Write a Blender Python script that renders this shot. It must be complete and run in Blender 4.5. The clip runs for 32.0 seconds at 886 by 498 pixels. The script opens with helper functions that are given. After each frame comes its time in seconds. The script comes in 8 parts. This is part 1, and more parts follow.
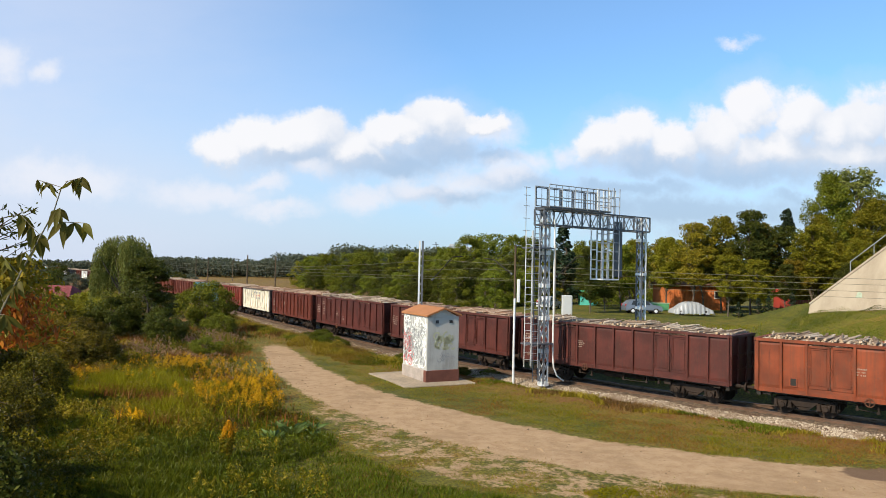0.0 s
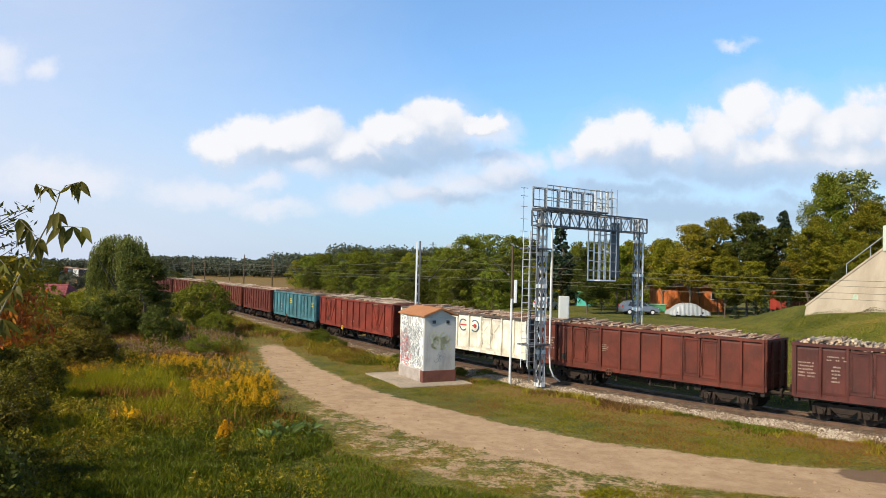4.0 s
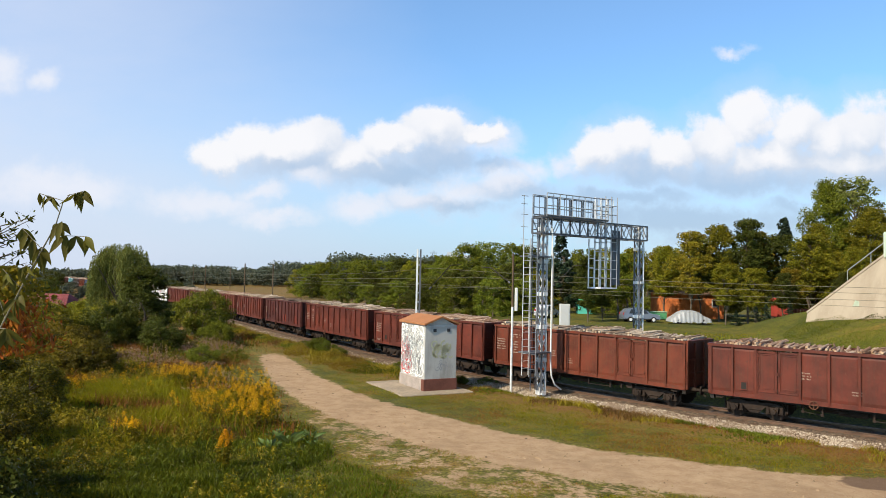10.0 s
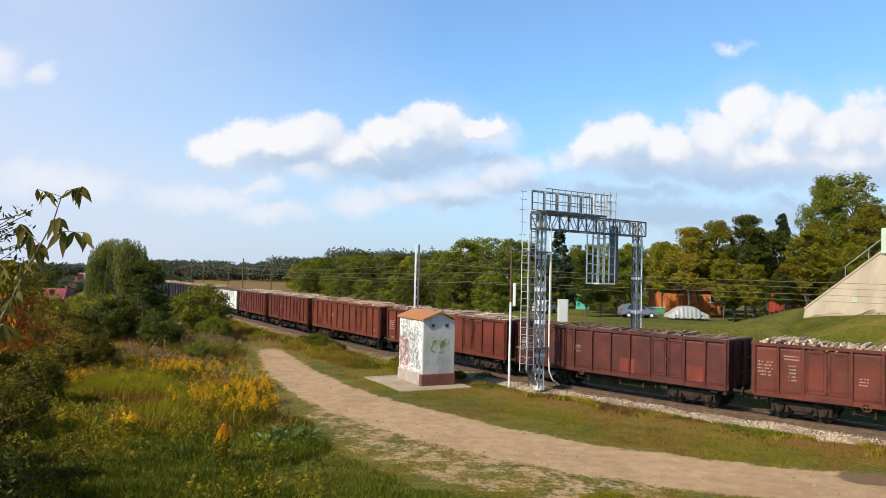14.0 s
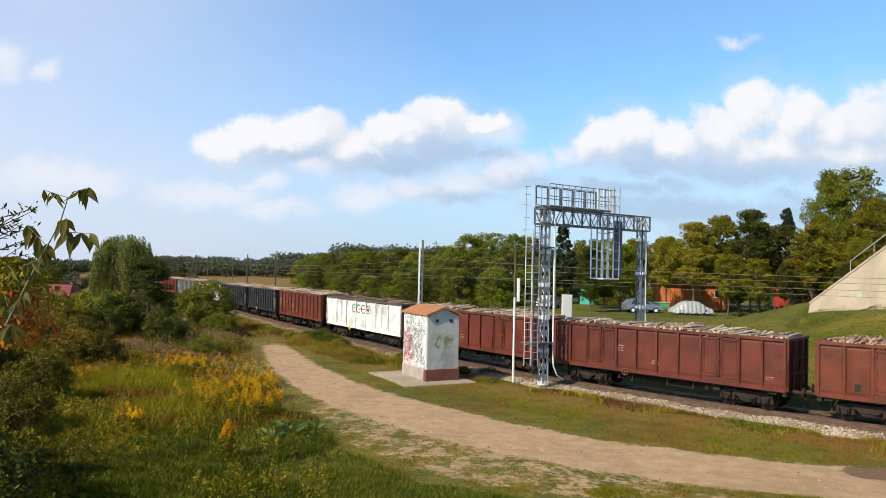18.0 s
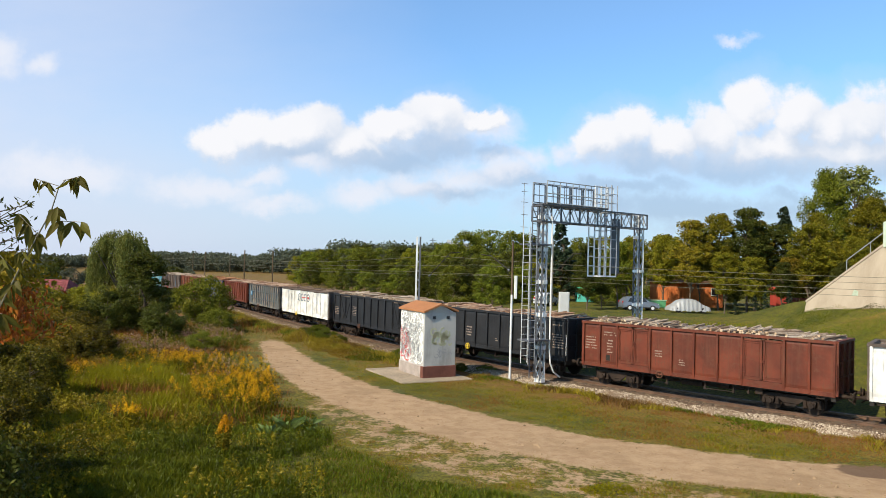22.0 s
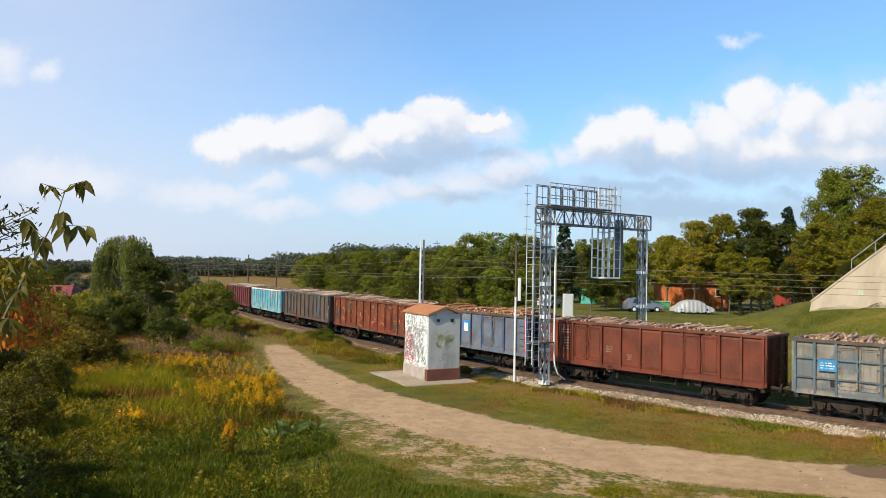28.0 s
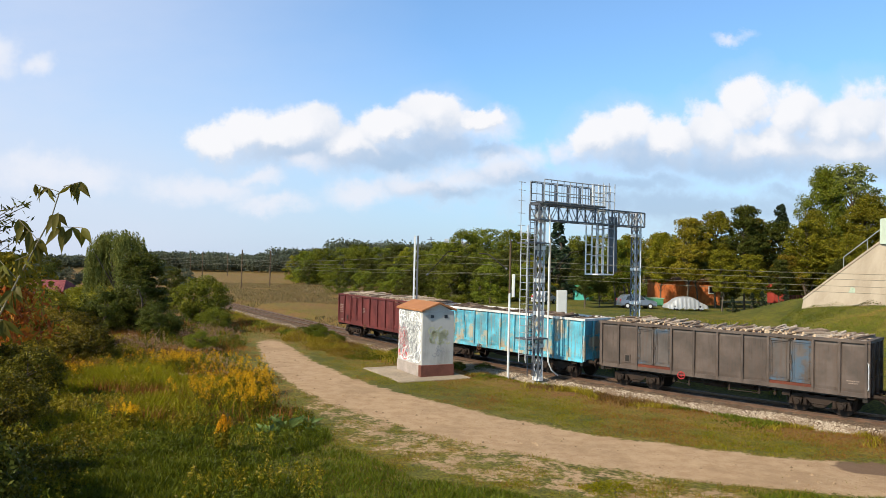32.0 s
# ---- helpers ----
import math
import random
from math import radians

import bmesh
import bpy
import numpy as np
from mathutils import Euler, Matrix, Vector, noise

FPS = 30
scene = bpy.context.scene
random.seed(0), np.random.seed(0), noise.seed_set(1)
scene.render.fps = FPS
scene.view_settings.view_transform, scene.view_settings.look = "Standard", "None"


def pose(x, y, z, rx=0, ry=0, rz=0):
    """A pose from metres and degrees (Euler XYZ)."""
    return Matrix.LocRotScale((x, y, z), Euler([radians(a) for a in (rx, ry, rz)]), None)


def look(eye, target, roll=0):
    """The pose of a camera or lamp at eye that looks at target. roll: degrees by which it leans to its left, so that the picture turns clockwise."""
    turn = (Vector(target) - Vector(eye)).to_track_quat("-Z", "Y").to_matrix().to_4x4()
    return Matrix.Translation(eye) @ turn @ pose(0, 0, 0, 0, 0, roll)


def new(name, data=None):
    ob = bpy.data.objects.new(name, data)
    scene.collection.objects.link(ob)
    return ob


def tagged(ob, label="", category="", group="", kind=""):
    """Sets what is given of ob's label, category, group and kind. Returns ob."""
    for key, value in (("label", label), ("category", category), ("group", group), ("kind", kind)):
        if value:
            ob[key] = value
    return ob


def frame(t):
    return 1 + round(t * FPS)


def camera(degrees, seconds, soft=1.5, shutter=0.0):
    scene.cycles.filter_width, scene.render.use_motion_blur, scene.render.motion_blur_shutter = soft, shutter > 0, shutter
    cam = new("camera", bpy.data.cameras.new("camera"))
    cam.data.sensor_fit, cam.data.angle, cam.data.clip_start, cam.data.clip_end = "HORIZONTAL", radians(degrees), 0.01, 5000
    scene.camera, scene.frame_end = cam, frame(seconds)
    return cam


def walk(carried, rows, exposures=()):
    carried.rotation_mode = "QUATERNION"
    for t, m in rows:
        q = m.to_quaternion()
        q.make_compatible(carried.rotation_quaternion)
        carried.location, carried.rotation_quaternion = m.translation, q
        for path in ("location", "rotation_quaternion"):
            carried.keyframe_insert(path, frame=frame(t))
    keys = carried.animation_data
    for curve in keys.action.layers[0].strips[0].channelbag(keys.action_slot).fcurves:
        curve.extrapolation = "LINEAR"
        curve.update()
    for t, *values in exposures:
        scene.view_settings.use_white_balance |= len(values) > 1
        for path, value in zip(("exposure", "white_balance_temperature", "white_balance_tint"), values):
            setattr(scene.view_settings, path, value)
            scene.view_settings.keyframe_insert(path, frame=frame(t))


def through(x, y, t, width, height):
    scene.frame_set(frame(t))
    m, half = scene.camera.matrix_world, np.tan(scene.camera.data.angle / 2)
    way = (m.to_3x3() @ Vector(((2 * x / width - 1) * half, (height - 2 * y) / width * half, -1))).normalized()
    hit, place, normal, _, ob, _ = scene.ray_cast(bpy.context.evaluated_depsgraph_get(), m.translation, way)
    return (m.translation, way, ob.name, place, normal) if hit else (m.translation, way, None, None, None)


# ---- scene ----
# The camera stands on a road bridge and is held by hand: seconds, turn to the left, tilt up, lean (degrees).
EYE = Vector((0, 0, 6.294))
cam = camera(65.03, 32.0, soft=0.65, shutter=0.1)


def aim(turn, tilt, lean):
    a, e = radians(turn), radians(tilt)
    way = Vector((-math.sin(a) * math.cos(e), math.cos(a) * math.cos(e), math.sin(e)))
    return look(EYE, EYE + 100 * way, lean)


walk(cam, [
    (0, aim(0.215, 1.706, 1.271)), (0.5, aim(0.273, 1.839, 1.556)), (1, aim(0.150, 1.656, 1.640)), (1.5, aim(0.206, 1.531, 1.662)),
    (2, aim(0.131, 1.697, 1.549)), (2.5, aim(0.058, 1.706, 1.532)), (3, aim(0.109, 1.722, 1.608)), (3.5, aim(0.007, 1.728, 1.642)),
    (5.5, aim(0.072, 2.068, 1.060)), (6, aim(0.051, 2.317, 1.028)), (6.5, aim(0.017, 2.186, 1.004)), (7, aim(-0.204, 2.299, 1.207)),
    (7.5, aim(-0.224, 2.395, 1.335)), (8, aim(-0.217, 2.275, 1.133)), (8.5, aim(-0.158, 2.496, 1.101)), (9, aim(-0.281, 2.620, 1.219)),
    (9.5, aim(-0.002, 2.566, 1.165)), (10, aim(0.044, 2.407, 1.306)), (10.5, aim(0.125, 2.441, 1.224)), (11, aim(0.152, 2.417, 1.183)),
    (11.5, aim(0.215, 2.489, 1.137)), (12, aim(0.057, 2.347, 1.486)), (12.5, aim(-0.224, 2.367, 1.370)), (13, aim(0.000, 2.280, 1.215)),
    (13.5, aim(-0.081, 2.127, 1.396)), (14, aim(-0.094, 2.020, 1.422)), (14.5, aim(0.052, 2.078, 1.550)), (16.5, aim(0.226, 1.576, 1.783)),
    (17, aim(0.191, 1.632, 1.533)), (17.5, aim(0.132, 1.634, 1.525)), (18, aim(0.216, 1.637, 1.287)), (18.5, aim(0.146, 1.637, 1.287)),
    (19, aim(0.129, 1.490, 1.546)), (19.5, aim(0.060, 1.511, 1.651)), (20, aim(0.150, 1.512, 1.430)), (20.5, aim(0.078, 1.572, 1.430)),
    (21, aim(0.003, 1.779, 1.292)), (21.5, aim(-0.082, 1.634, 1.307)), (22, aim(-0.004, 1.382, 1.569)), (22.5, aim(0.067, 1.466, 1.543)),
    (23, aim(0.159, 1.566, 1.490)), (23.5, aim(0.076, 1.646, 1.329)), (24, aim(0.074, 1.618, 1.289)), (24.5, aim(0.209, 1.506, 1.219)),
    (25, aim(0.139, 1.496, 1.287)), (25.5, aim(0.208, 1.564, 1.529)), (27.5, aim(0.290, 1.783, 1.208)), (28, aim(0.288, 1.605, 1.120)),
    (28.5, aim(0.208, 1.707, 1.524)), (29, aim(0.012, 1.818, 1.734)), (29.5, aim(0.029, 1.817, 1.586)), (30, aim(0.063, 1.733, 1.669)),
    (30.5, aim(-0.062, 1.634, 1.540)), (31, aim(-0.135, 1.493, 1.512)), (31.5, aim(-0.145, 1.359, 1.366)), (32, aim(-0.199, 1.289, 1.333)),
])

# ---- light: a September midday sun from behind the camera's left shoulder, cumulus in a hazy blue sky
SUN_EL = 40
SUN_WAY = Vector((0.76 * math.cos(radians(SUN_EL)), 0.65 * math.cos(radians(SUN_EL)), -math.sin(radians(SUN_EL))))
sun = new("sun", bpy.data.lights.new("sun", "SUN"))
sun.data.energy, sun.data.angle, sun.data.color = 5.0, radians(0.6), (1.0, 0.87, 0.66)
sun.matrix_world = look(-200 * SUN_WAY, (0, 0, 0))
scene.view_settings.exposure = 0.32


class Nodes:
    """Short hand for a node tree: each call adds a node, links or sets its inputs and gives back its first output."""

    def __init__(self, tree):
        self.tree = tree
        tree.nodes.clear()

    def add(self, kind):
        return self.tree.nodes.new(kind)

    def put(self, socket, value):
        if isinstance(value, bpy.types.NodeSocket):
            self.tree.links.new(value, socket)
        elif value is not None:
            if hasattr(socket.default_value, "__len__") and not hasattr(value, "__len__"):
                value = [value] * len(socket.default_value)
            if hasattr(socket.default_value, "__len__") and len(socket.default_value) == 4 and len(value) == 3:
                value = (*value, 1)
            socket.default_value = value

    def math(self, op, a, b=None, c=None, clamp=False):
        n = self.add("ShaderNodeMath")
        n.operation, n.use_clamp = op, clamp
        for i, v in enumerate((a, b, c)):
            if v is not None:
                self.put(n.inputs[i], v)
        return n.outputs[0]

    def vec(self, op, a, b=None):
        n = self.add("ShaderNodeVectorMath")
        n.operation = op
        self.put(n.inputs[0], a)
        if b is not None:
            self.put(n.inputs[3 if op == "SCALE" else 1], b)
        return n.outputs["Value"] if op in ("LENGTH", "DISTANCE", "DOT_PRODUCT") else n.outputs[0]

    def noise(self, co, scale, detail=4, rough=0.55, colour=False):
        n = self.add("ShaderNodeTexNoise")
        self.put(n.inputs["Vector"], co)
        for key, v in (("Scale", scale), ("Detail", detail), ("Roughness", rough)):
            self.put(n.inputs[key], v)
        return n.outputs["Color" if colour else "Fac"]

    def step(self, v, lo, hi, a=0.0, b=1.0):
        n = self.add("ShaderNodeMapRange")
        n.interpolation_type = "SMOOTHSTEP"
        for i, x in enumerate((v, lo, hi, a, b)):
            self.put(n.inputs[i], x)
        return n.outputs[0]

    def mix(self, f, a, b, blend="MIX"):
        n = self.add("ShaderNodeMix")
        n.data_type, n.blend_type = "RGBA", blend
        self.put(n.inputs["Factor"], f)
        self.put(n.inputs[6], a)
        self.put(n.inputs[7], b)
        return n.outputs[2]

    def ramp(self, f, stops):
        n = self.add("ShaderNodeValToRGB")
        while len(n.color_ramp.elements) < len(stops):
            n.color_ramp.elements.new(0.5)
        for e, (at, colour) in zip(n.color_ramp.elements, stops):
            e.position, e.color = at, (*colour, 1)
        self.put(n.inputs[0], f)
        return n.outputs[0]

    def comb(self, x, y, z=0.0):
        n = self.add("ShaderNodeCombineXYZ")
        for i, v in enumerate((x, y, z)):
            self.put(n.inputs[i], v)
        return n.outputs[0]


def make_sky():
    world = bpy.data.worlds.new("sky")
    scene.world = world
    world.use_nodes = True
    n = Nodes(world.node_tree)
    sky = n.add("ShaderNodeTexSky")
    sky.sky_type = "NISHITA"
    sky.sun_disc, sky.sun_elevation, sky.sun_rotation = False, radians(SUN_EL), math.atan2(-0.76, -0.65)
    sky.air_density, sky.dust_density, sky.ozone_density = 1.0, 1.2, 2.0
    way = n.add("ShaderNodeTexCoord").outputs["Generated"]
    split = n.add("ShaderNodeSeparateXYZ")
    n.put(split.inputs[0], way)
    front = n.math("MAXIMUM", split.outputs[1], 0.05)
    u, v = n.math("DIVIDE", split.outputs[0], front), n.math("DIVIDE", split.outputs[2], front)
    uv = n.comb(u, v)
    warp = n.vec("SUBTRACT", n.noise(uv, 11, 6, 0.62, colour=True), (0.5, 0.5, 0.5))
    uv2 = n.vec("ADD", uv, n.vec("SCALE", warp, 0.075))
    # the cumulus heads: across, up, half width, half height
    heads = [
        (-0.325, 0.166, 0.050, 0.034), (-0.285, 0.185, 0.052, 0.040), (-0.240, 0.178, 0.050, 0.036), (-0.196, 0.192, 0.056, 0.044), (-0.140, 0.172, 0.060, 0.036),
        (-0.075, 0.195, 0.055, 0.034), (-0.015, 0.210, 0.058, 0.044), (0.045, 0.212, 0.045, 0.018), 
        (0.225, 0.185, 0.046, 0.038), (0.268, 0.196, 0.050, 0.040), (0.325, 0.182, 0.055, 0.036), (0.385, 0.205, 0.050, 0.046), (0.440, 0.233, 0.048, 0.050), (0.512, 0.228, 0.050, 0.046),
        (0.560, 0.215, 0.050, 0.042), (0.606, 0.224, 0.060, 0.052), (0.660, 0.205, 0.055, 0.060), (0.470, 0.190, 0.120, 0.040), (0.580, 0.185, 0.118, 0.040)]
    # the wide soft bases under them, and faint low banks
    bases = [
        (-0.190, 0.158, 0.150, 0.036), (-0.090, 0.150, 0.140, 0.036), (-0.010, 0.172, 0.090, 0.036), (0.000, 0.104, 0.130, 0.022), (0.100, 0.130, 0.110, 0.026), (0.060, 0.168, 0.060, 0.016),
        (0.300, 0.158, 0.140, 0.034), (0.440, 0.156, 0.190, 0.042), (0.600, 0.158, 0.180, 0.050), (0.260, 0.120, 0.150, 0.022), (0.560, 0.112, 0.160, 0.020), (0.350, 0.088, 0.300, 0.036), (0.620, 0.092, 0.250, 0.046),
        ]
    # thin pale scraps and banks
    thin = [
        (-0.190, 0.140, 0.036, 0.016), (-0.115, 0.096, 0.062, 0.022), (-0.050, 0.110, 0.060, 0.022), (0.020, 0.126, 0.065, 0.026), (0.085, 0.146, 0.062, 0.026), (0.125, 0.160, 0.040, 0.024), (0.168, 0.174, 0.026, 0.018),
        (-0.650, 0.285, 0.042, 0.040), (-0.588, 0.274, 0.030, 0.020), (-0.560, 0.118, 0.130, 0.034), (-0.345, 0.102, 0.105, 0.024), (-0.250, 0.084, 0.070, 0.014), (-0.264, 0.118, 0.042, 0.014),
        (0.412, 0.338, 0.036, 0.010), (0.440, 0.266, 0.018, 0.012), (0.050, 0.208, 0.080, 0.026)]
    def gather(at, group):
        got = None
        for x, y, a, b in group:
            d = n.vec("LENGTH", n.vec("MULTIPLY", n.vec("SUBTRACT", at, (x, y, 0)), (1 / a, 1 / b, 0)))
            d = n.math("SUBTRACT", 1.0, d)
            got = d if got is None else n.math("SMOOTH_MAX", got, d, 0.15)
        return got

    fine = n.math("SUBTRACT", n.noise(uv, 17, 8, 0.62), 0.5)
    mass = gather(uv2, heads)
    under = gather(uv2, bases)
    scraps = gather(uv2, thin)
    # how much more cloud lies below than above: tops catch the sun, undersides thin out into their base
    rise = n.math("SUBTRACT", mass, gather(n.vec("ADD", uv2, (-0.010, 0.024, 0)), heads))
    cover = n.math("ADD", mass, n.math("MULTIPLY", fine, 0.95))
    ahead = n.step(split.outputs[1], 0.1, 0.3)
    edge = n.step(rise, -0.5, 0.35, 1.0, 0.26)
    mask = n.math("MULTIPLY", n.step(cover, n.step(rise, -0.4, 0.3, -0.30, -0.16), edge), ahead)
    lit = n.math("ADD", n.math("MULTIPLY", rise, 1.0), n.math("MULTIPLY", n.math("SUBTRACT", n.noise(n.vec("ADD", uv, (0.03, -0.035, 0.3)), 11, 4, 0.5), 0.5), 1.1))
    white = n.mix(n.step(lit, -0.35, 0.55), (7.0, 7.9, 9.3), (10.3, 10.3, 10.6))
    soft = n.math("MULTIPLY", n.step(n.math("ADD", under, n.math("MULTIPLY", fine, 1.3)), -0.30, 0.75, 0.0, 0.72), ahead)
    light = n.math("MULTIPLY", n.step(n.math("ADD", scraps, n.math("MULTIPLY", fine, 1.5)), -0.25, 0.95, 0.0, 0.85), ahead)
    grey = n.mix(n.step(n.math("ADD", under, fine), -0.2, 0.8), (7.8, 8.6, 10.0), (4.7, 5.9, 7.7))
    # thin bright haze, thickest low down and towards the sun's side
    veil = n.noise(n.vec("MULTIPLY", uv, (1.6, 4.0, 1)), 1.6, 5, 0.6)
    left = n.step(u, -0.75, 0.25, 1.0, 0.0)
    low = n.step(v, -0.02, 0.42, 1.0, 0.0)
    haze = n.math("MULTIPLY", n.math("ADD", n.math("MULTIPLY", low, 0.2), n.math("MULTIPLY", n.math("MULTIPLY", left, ahead), 0.75)), n.step(veil, 0.2, 0.75, 0.75, 1.0), clamp=True)
    haze = n.math("MAXIMUM", haze, n.math("MULTIPLY", n.math("MULTIPLY", n.step(mass, -1.3, 0.1), ahead), 0.30))
    haze = n.math("MAXIMUM", haze, 0.12)
    blue = n.mix(1.0, sky.outputs[0], (1.30, 2.06, 2.50), "MULTIPLY")
    blue = n.mix(n.math("MULTIPLY", n.step(v, -0.05, 0.3, 1.0, 0.0), 0.8), blue, (5.2, 6.9, 9.0))
    base = n.mix(haze, blue, (7.8, 8.4, 10.0))
    # the blue deepens towards the zenith
    deep = n.step(split.outputs[2], 0.36, 0.85, 1.0, 0.20)
    base = n.vec("SCALE", base, deep)
    out = n.mix(n.math("MULTIPLY", mask, 0.98), n.mix(light, n.mix(soft, base, grey), (9.2, 9.5, 10.4)), white)
    bg = n.add("ShaderNodeBackground")
    n.put(bg.inputs[0], out)
    bg.inputs[1].default_value = 0.074
    n.tree.links.new(bg.outputs[0], n.add("ShaderNodeOutputWorld").inputs[0])


make_sky()


# ---- materials
def material(name, build, rough=0.8, metal=0.0, bump=0.0, glow=0.0):
    """build(n, co, rnd) gives a colour, and maybe a height for the relief."""
    m = bpy.data.materials.new(name)
    m.use_nodes = True
    n = Nodes(m.node_tree)
    co = n.add("ShaderNodeTexCoord").outputs["Object"]
    rnd = n.add("ShaderNodeObjectInfo").outputs["Random"]
    made = build(n, co, rnd)
    colour, height = made if isinstance(made, tuple) and len(made) == 2 and isinstance(made[1], bpy.types.NodeSocket) else (made, None)
    b = n.add("ShaderNodeBsdfPrincipled")
    n.put(b.inputs["Base Color"], colour)
    b.inputs["Roughness"].default_value, b.inputs["Metallic"].default_value = rough, metal
    b.inputs["Specular IOR Level"].default_value = 0.35
    if height is not None and bump:
        k = n.add("ShaderNodeBump")
        k.inputs["Strength"].default_value, k.inputs["Distance"].default_value = 1.0, bump
        n.put(k.inputs["Height"], height)
        n.put(b.inputs["Normal"], k.outputs[0])
    n.tree.links.new(b.outputs[0], n.add("ShaderNodeOutputMaterial").inputs[0])
    return m


def shade(c, k):
    return tuple(min(1, x * k) for x in c)


def plain(name, c, rough=0.7, metal=0.0, vary=0.25, scale=6.0, bump=0.003):
    """Paint, steel or concrete with stains at two scales."""
    def build(n, co, rnd):
        co = n.vec("ADD", co, n.comb(n.math("MULTIPLY", rnd, 37.0), 0.0, 0.0))
        big, small = n.noise(co, scale * 0.25, 3), n.noise(co, scale * 4, 4)
        f = n.math("ADD", n.math("MULTIPLY", big, 0.6), n.math("MULTIPLY", small, 0.4))
        return n.mix(n.step(f, 0.3, 0.7), shade(c, 1 - vary), shade(c, 1 + vary)), small
    return material(name, build, rough, metal, bump)


def wagon_paint(name, c, rust=0.35, patch=None, rustc=(0.11, 0.04, 0.02), dust=(0.125, 0.056, 0.030)):
    """Weathered paint: dull tone drift, rust blooms, streaks down from the rim, dust along the foot; patch: a second colour in blotches."""
    def build(n, co, rnd):
        co = n.vec("ADD", co, n.comb(n.math("MULTIPLY", rnd, 53.0), 0.0, 0.0))
        drift = n.noise(co, 0.9, 4)
        col = n.mix(n.step(drift, 0.3, 0.72), shade(c, 0.62), shade(c, 1.25))
        if patch:
            col = n.mix(n.step(n.noise(n.vec("ADD", co, (7, 3, 1)), 0.75, 5, 0.6), 0.5, 0.6), col, patch)
        streak = n.noise(n.vec("MULTIPLY", co, (9.0, 9.0, 0.5)), 1.0, 5, 0.6)
        col = n.mix(n.math("MULTIPLY", n.step(streak, 0.46, 0.68), 0.5), col, rustc)
        bloom = n.noise(co, 3.2, 8, 0.7)
        col = n.mix(n.step(bloom, 0.66 - 0.2 * rust, 0.74 - 0.1 * rust, 0.0, 0.4 + 0.5 * rust), col, rustc)
        drip = n.noise(n.vec("MULTIPLY", n.vec("ADD", co, (3, 5, 0)), (16.0, 16.0, 0.9)), 1.0, 4, 0.6)
        worn = n.math("MULTIPLY", n.step(drip, 0.56, 0.70), n.step(n.noise(co, 0.6, 3), 0.42, 0.62, 0.1, 0.65))
        col = n.mix(worn, col, shade(rustc, 0.45))
        grime = n.noise(n.vec("MULTIPLY", co, (2.0, 2.0, 1.0)), 5.0, 6, 0.7)
        col = n.mix(n.step(grime, 0.5, 0.8, 0.0, 0.45), col, dust)
        return col, bloom
    return material(name, build, 0.62, 0.0, 0.006)


def leaf_material(name, stops, gloss=0.45, through=0.25):
    """Leaves of mixed tone, each its own, that let some light through."""
    m = bpy.data.materials.new(name)
    m.use_nodes = True
    n = Nodes(m.node_tree)
    rnd = n.add("ShaderNodeNewGeometry").outputs["Random Per Island"]
    tree = n.add("ShaderNodeObjectInfo").outputs["Random"]
    co = n.add("ShaderNodeTexCoord").outputs["Object"]
    f = n.math("ADD", n.math("MULTIPLY", rnd, 0.42), n.math("MULTIPLY", n.noise(co, 0.55, 3), 0.58))
    col = n.ramp(f, stops)
    hue = n.add("ShaderNodeHueSaturation")
    n.put(hue.inputs["Color"], col)
    n.put(hue.inputs["Hue"], n.math("ADD", 0.488, n.math("MULTIPLY", tree, 0.024)))
    n.put(hue.inputs["Value"], n.math("ADD", 0.8, n.math("MULTIPLY", tree, 0.4)))
    col = hue.outputs[0]
    b = n.add("ShaderNodeBsdfPrincipled")
    n.put(b.inputs["Base Color"], col)
    b.inputs["Roughness"].default_value = gloss
    b.inputs["Specular IOR Level"].default_value = 0.12
    t = n.add("ShaderNodeBsdfTranslucent")
    n.put(t.inputs[0], n.mix(0.2, col, (0.34, 0.28, 0.02)))
    mixed = n.add("ShaderNodeMixShader")
    mixed.inputs[0].default_value = through
    n.tree.links.new(b.outputs[0], mixed.inputs[1])
    n.tree.links.new(t.outputs[0], mixed.inputs[2])
    n.tree.links.new(mixed.outputs[0], n.add("ShaderNodeOutputMaterial").inputs[0])
    return m


def turf(n, co):
    """Grass sward: green, yellowing and burnt red-brown in patches; dry says how parched the place is."""
    dry_at = n.add("ShaderNodeAttribute")
    dry_at.attribute_name = "dry"
    big, mid, small = n.noise(co, 0.16, 4, 0.6), n.noise(co, 0.9, 5, 0.6), n.noise(co, 9.0, 5, 0.65)
    f = n.math("ADD", n.math("MULTIPLY", big, 0.5), n.math("MULTIPLY", mid, 0.5))
    f = n.math("ADD", f, n.math("MULTIPLY", dry_at.outputs["Fac"], 0.34))
    col = n.ramp(f, [(0.42, (0.052, 0.060, 0.004)), (0.56, (0.110, 0.098, 0.008)), (0.68, (0.165, 0.105, 0.018)), (0.82, (0.170, 0.075, 0.024)), (0.95, (0.21, 0.12, 0.048))])
    return n.mix(n.step(small, 0.34, 0.66), shade_of(n, col, 0.45), shade_of(n, col, 1.45)), small


def shade_of(n, col, k):
    return n.mix(1.0, col, (k, k, k), "MULTIPLY")


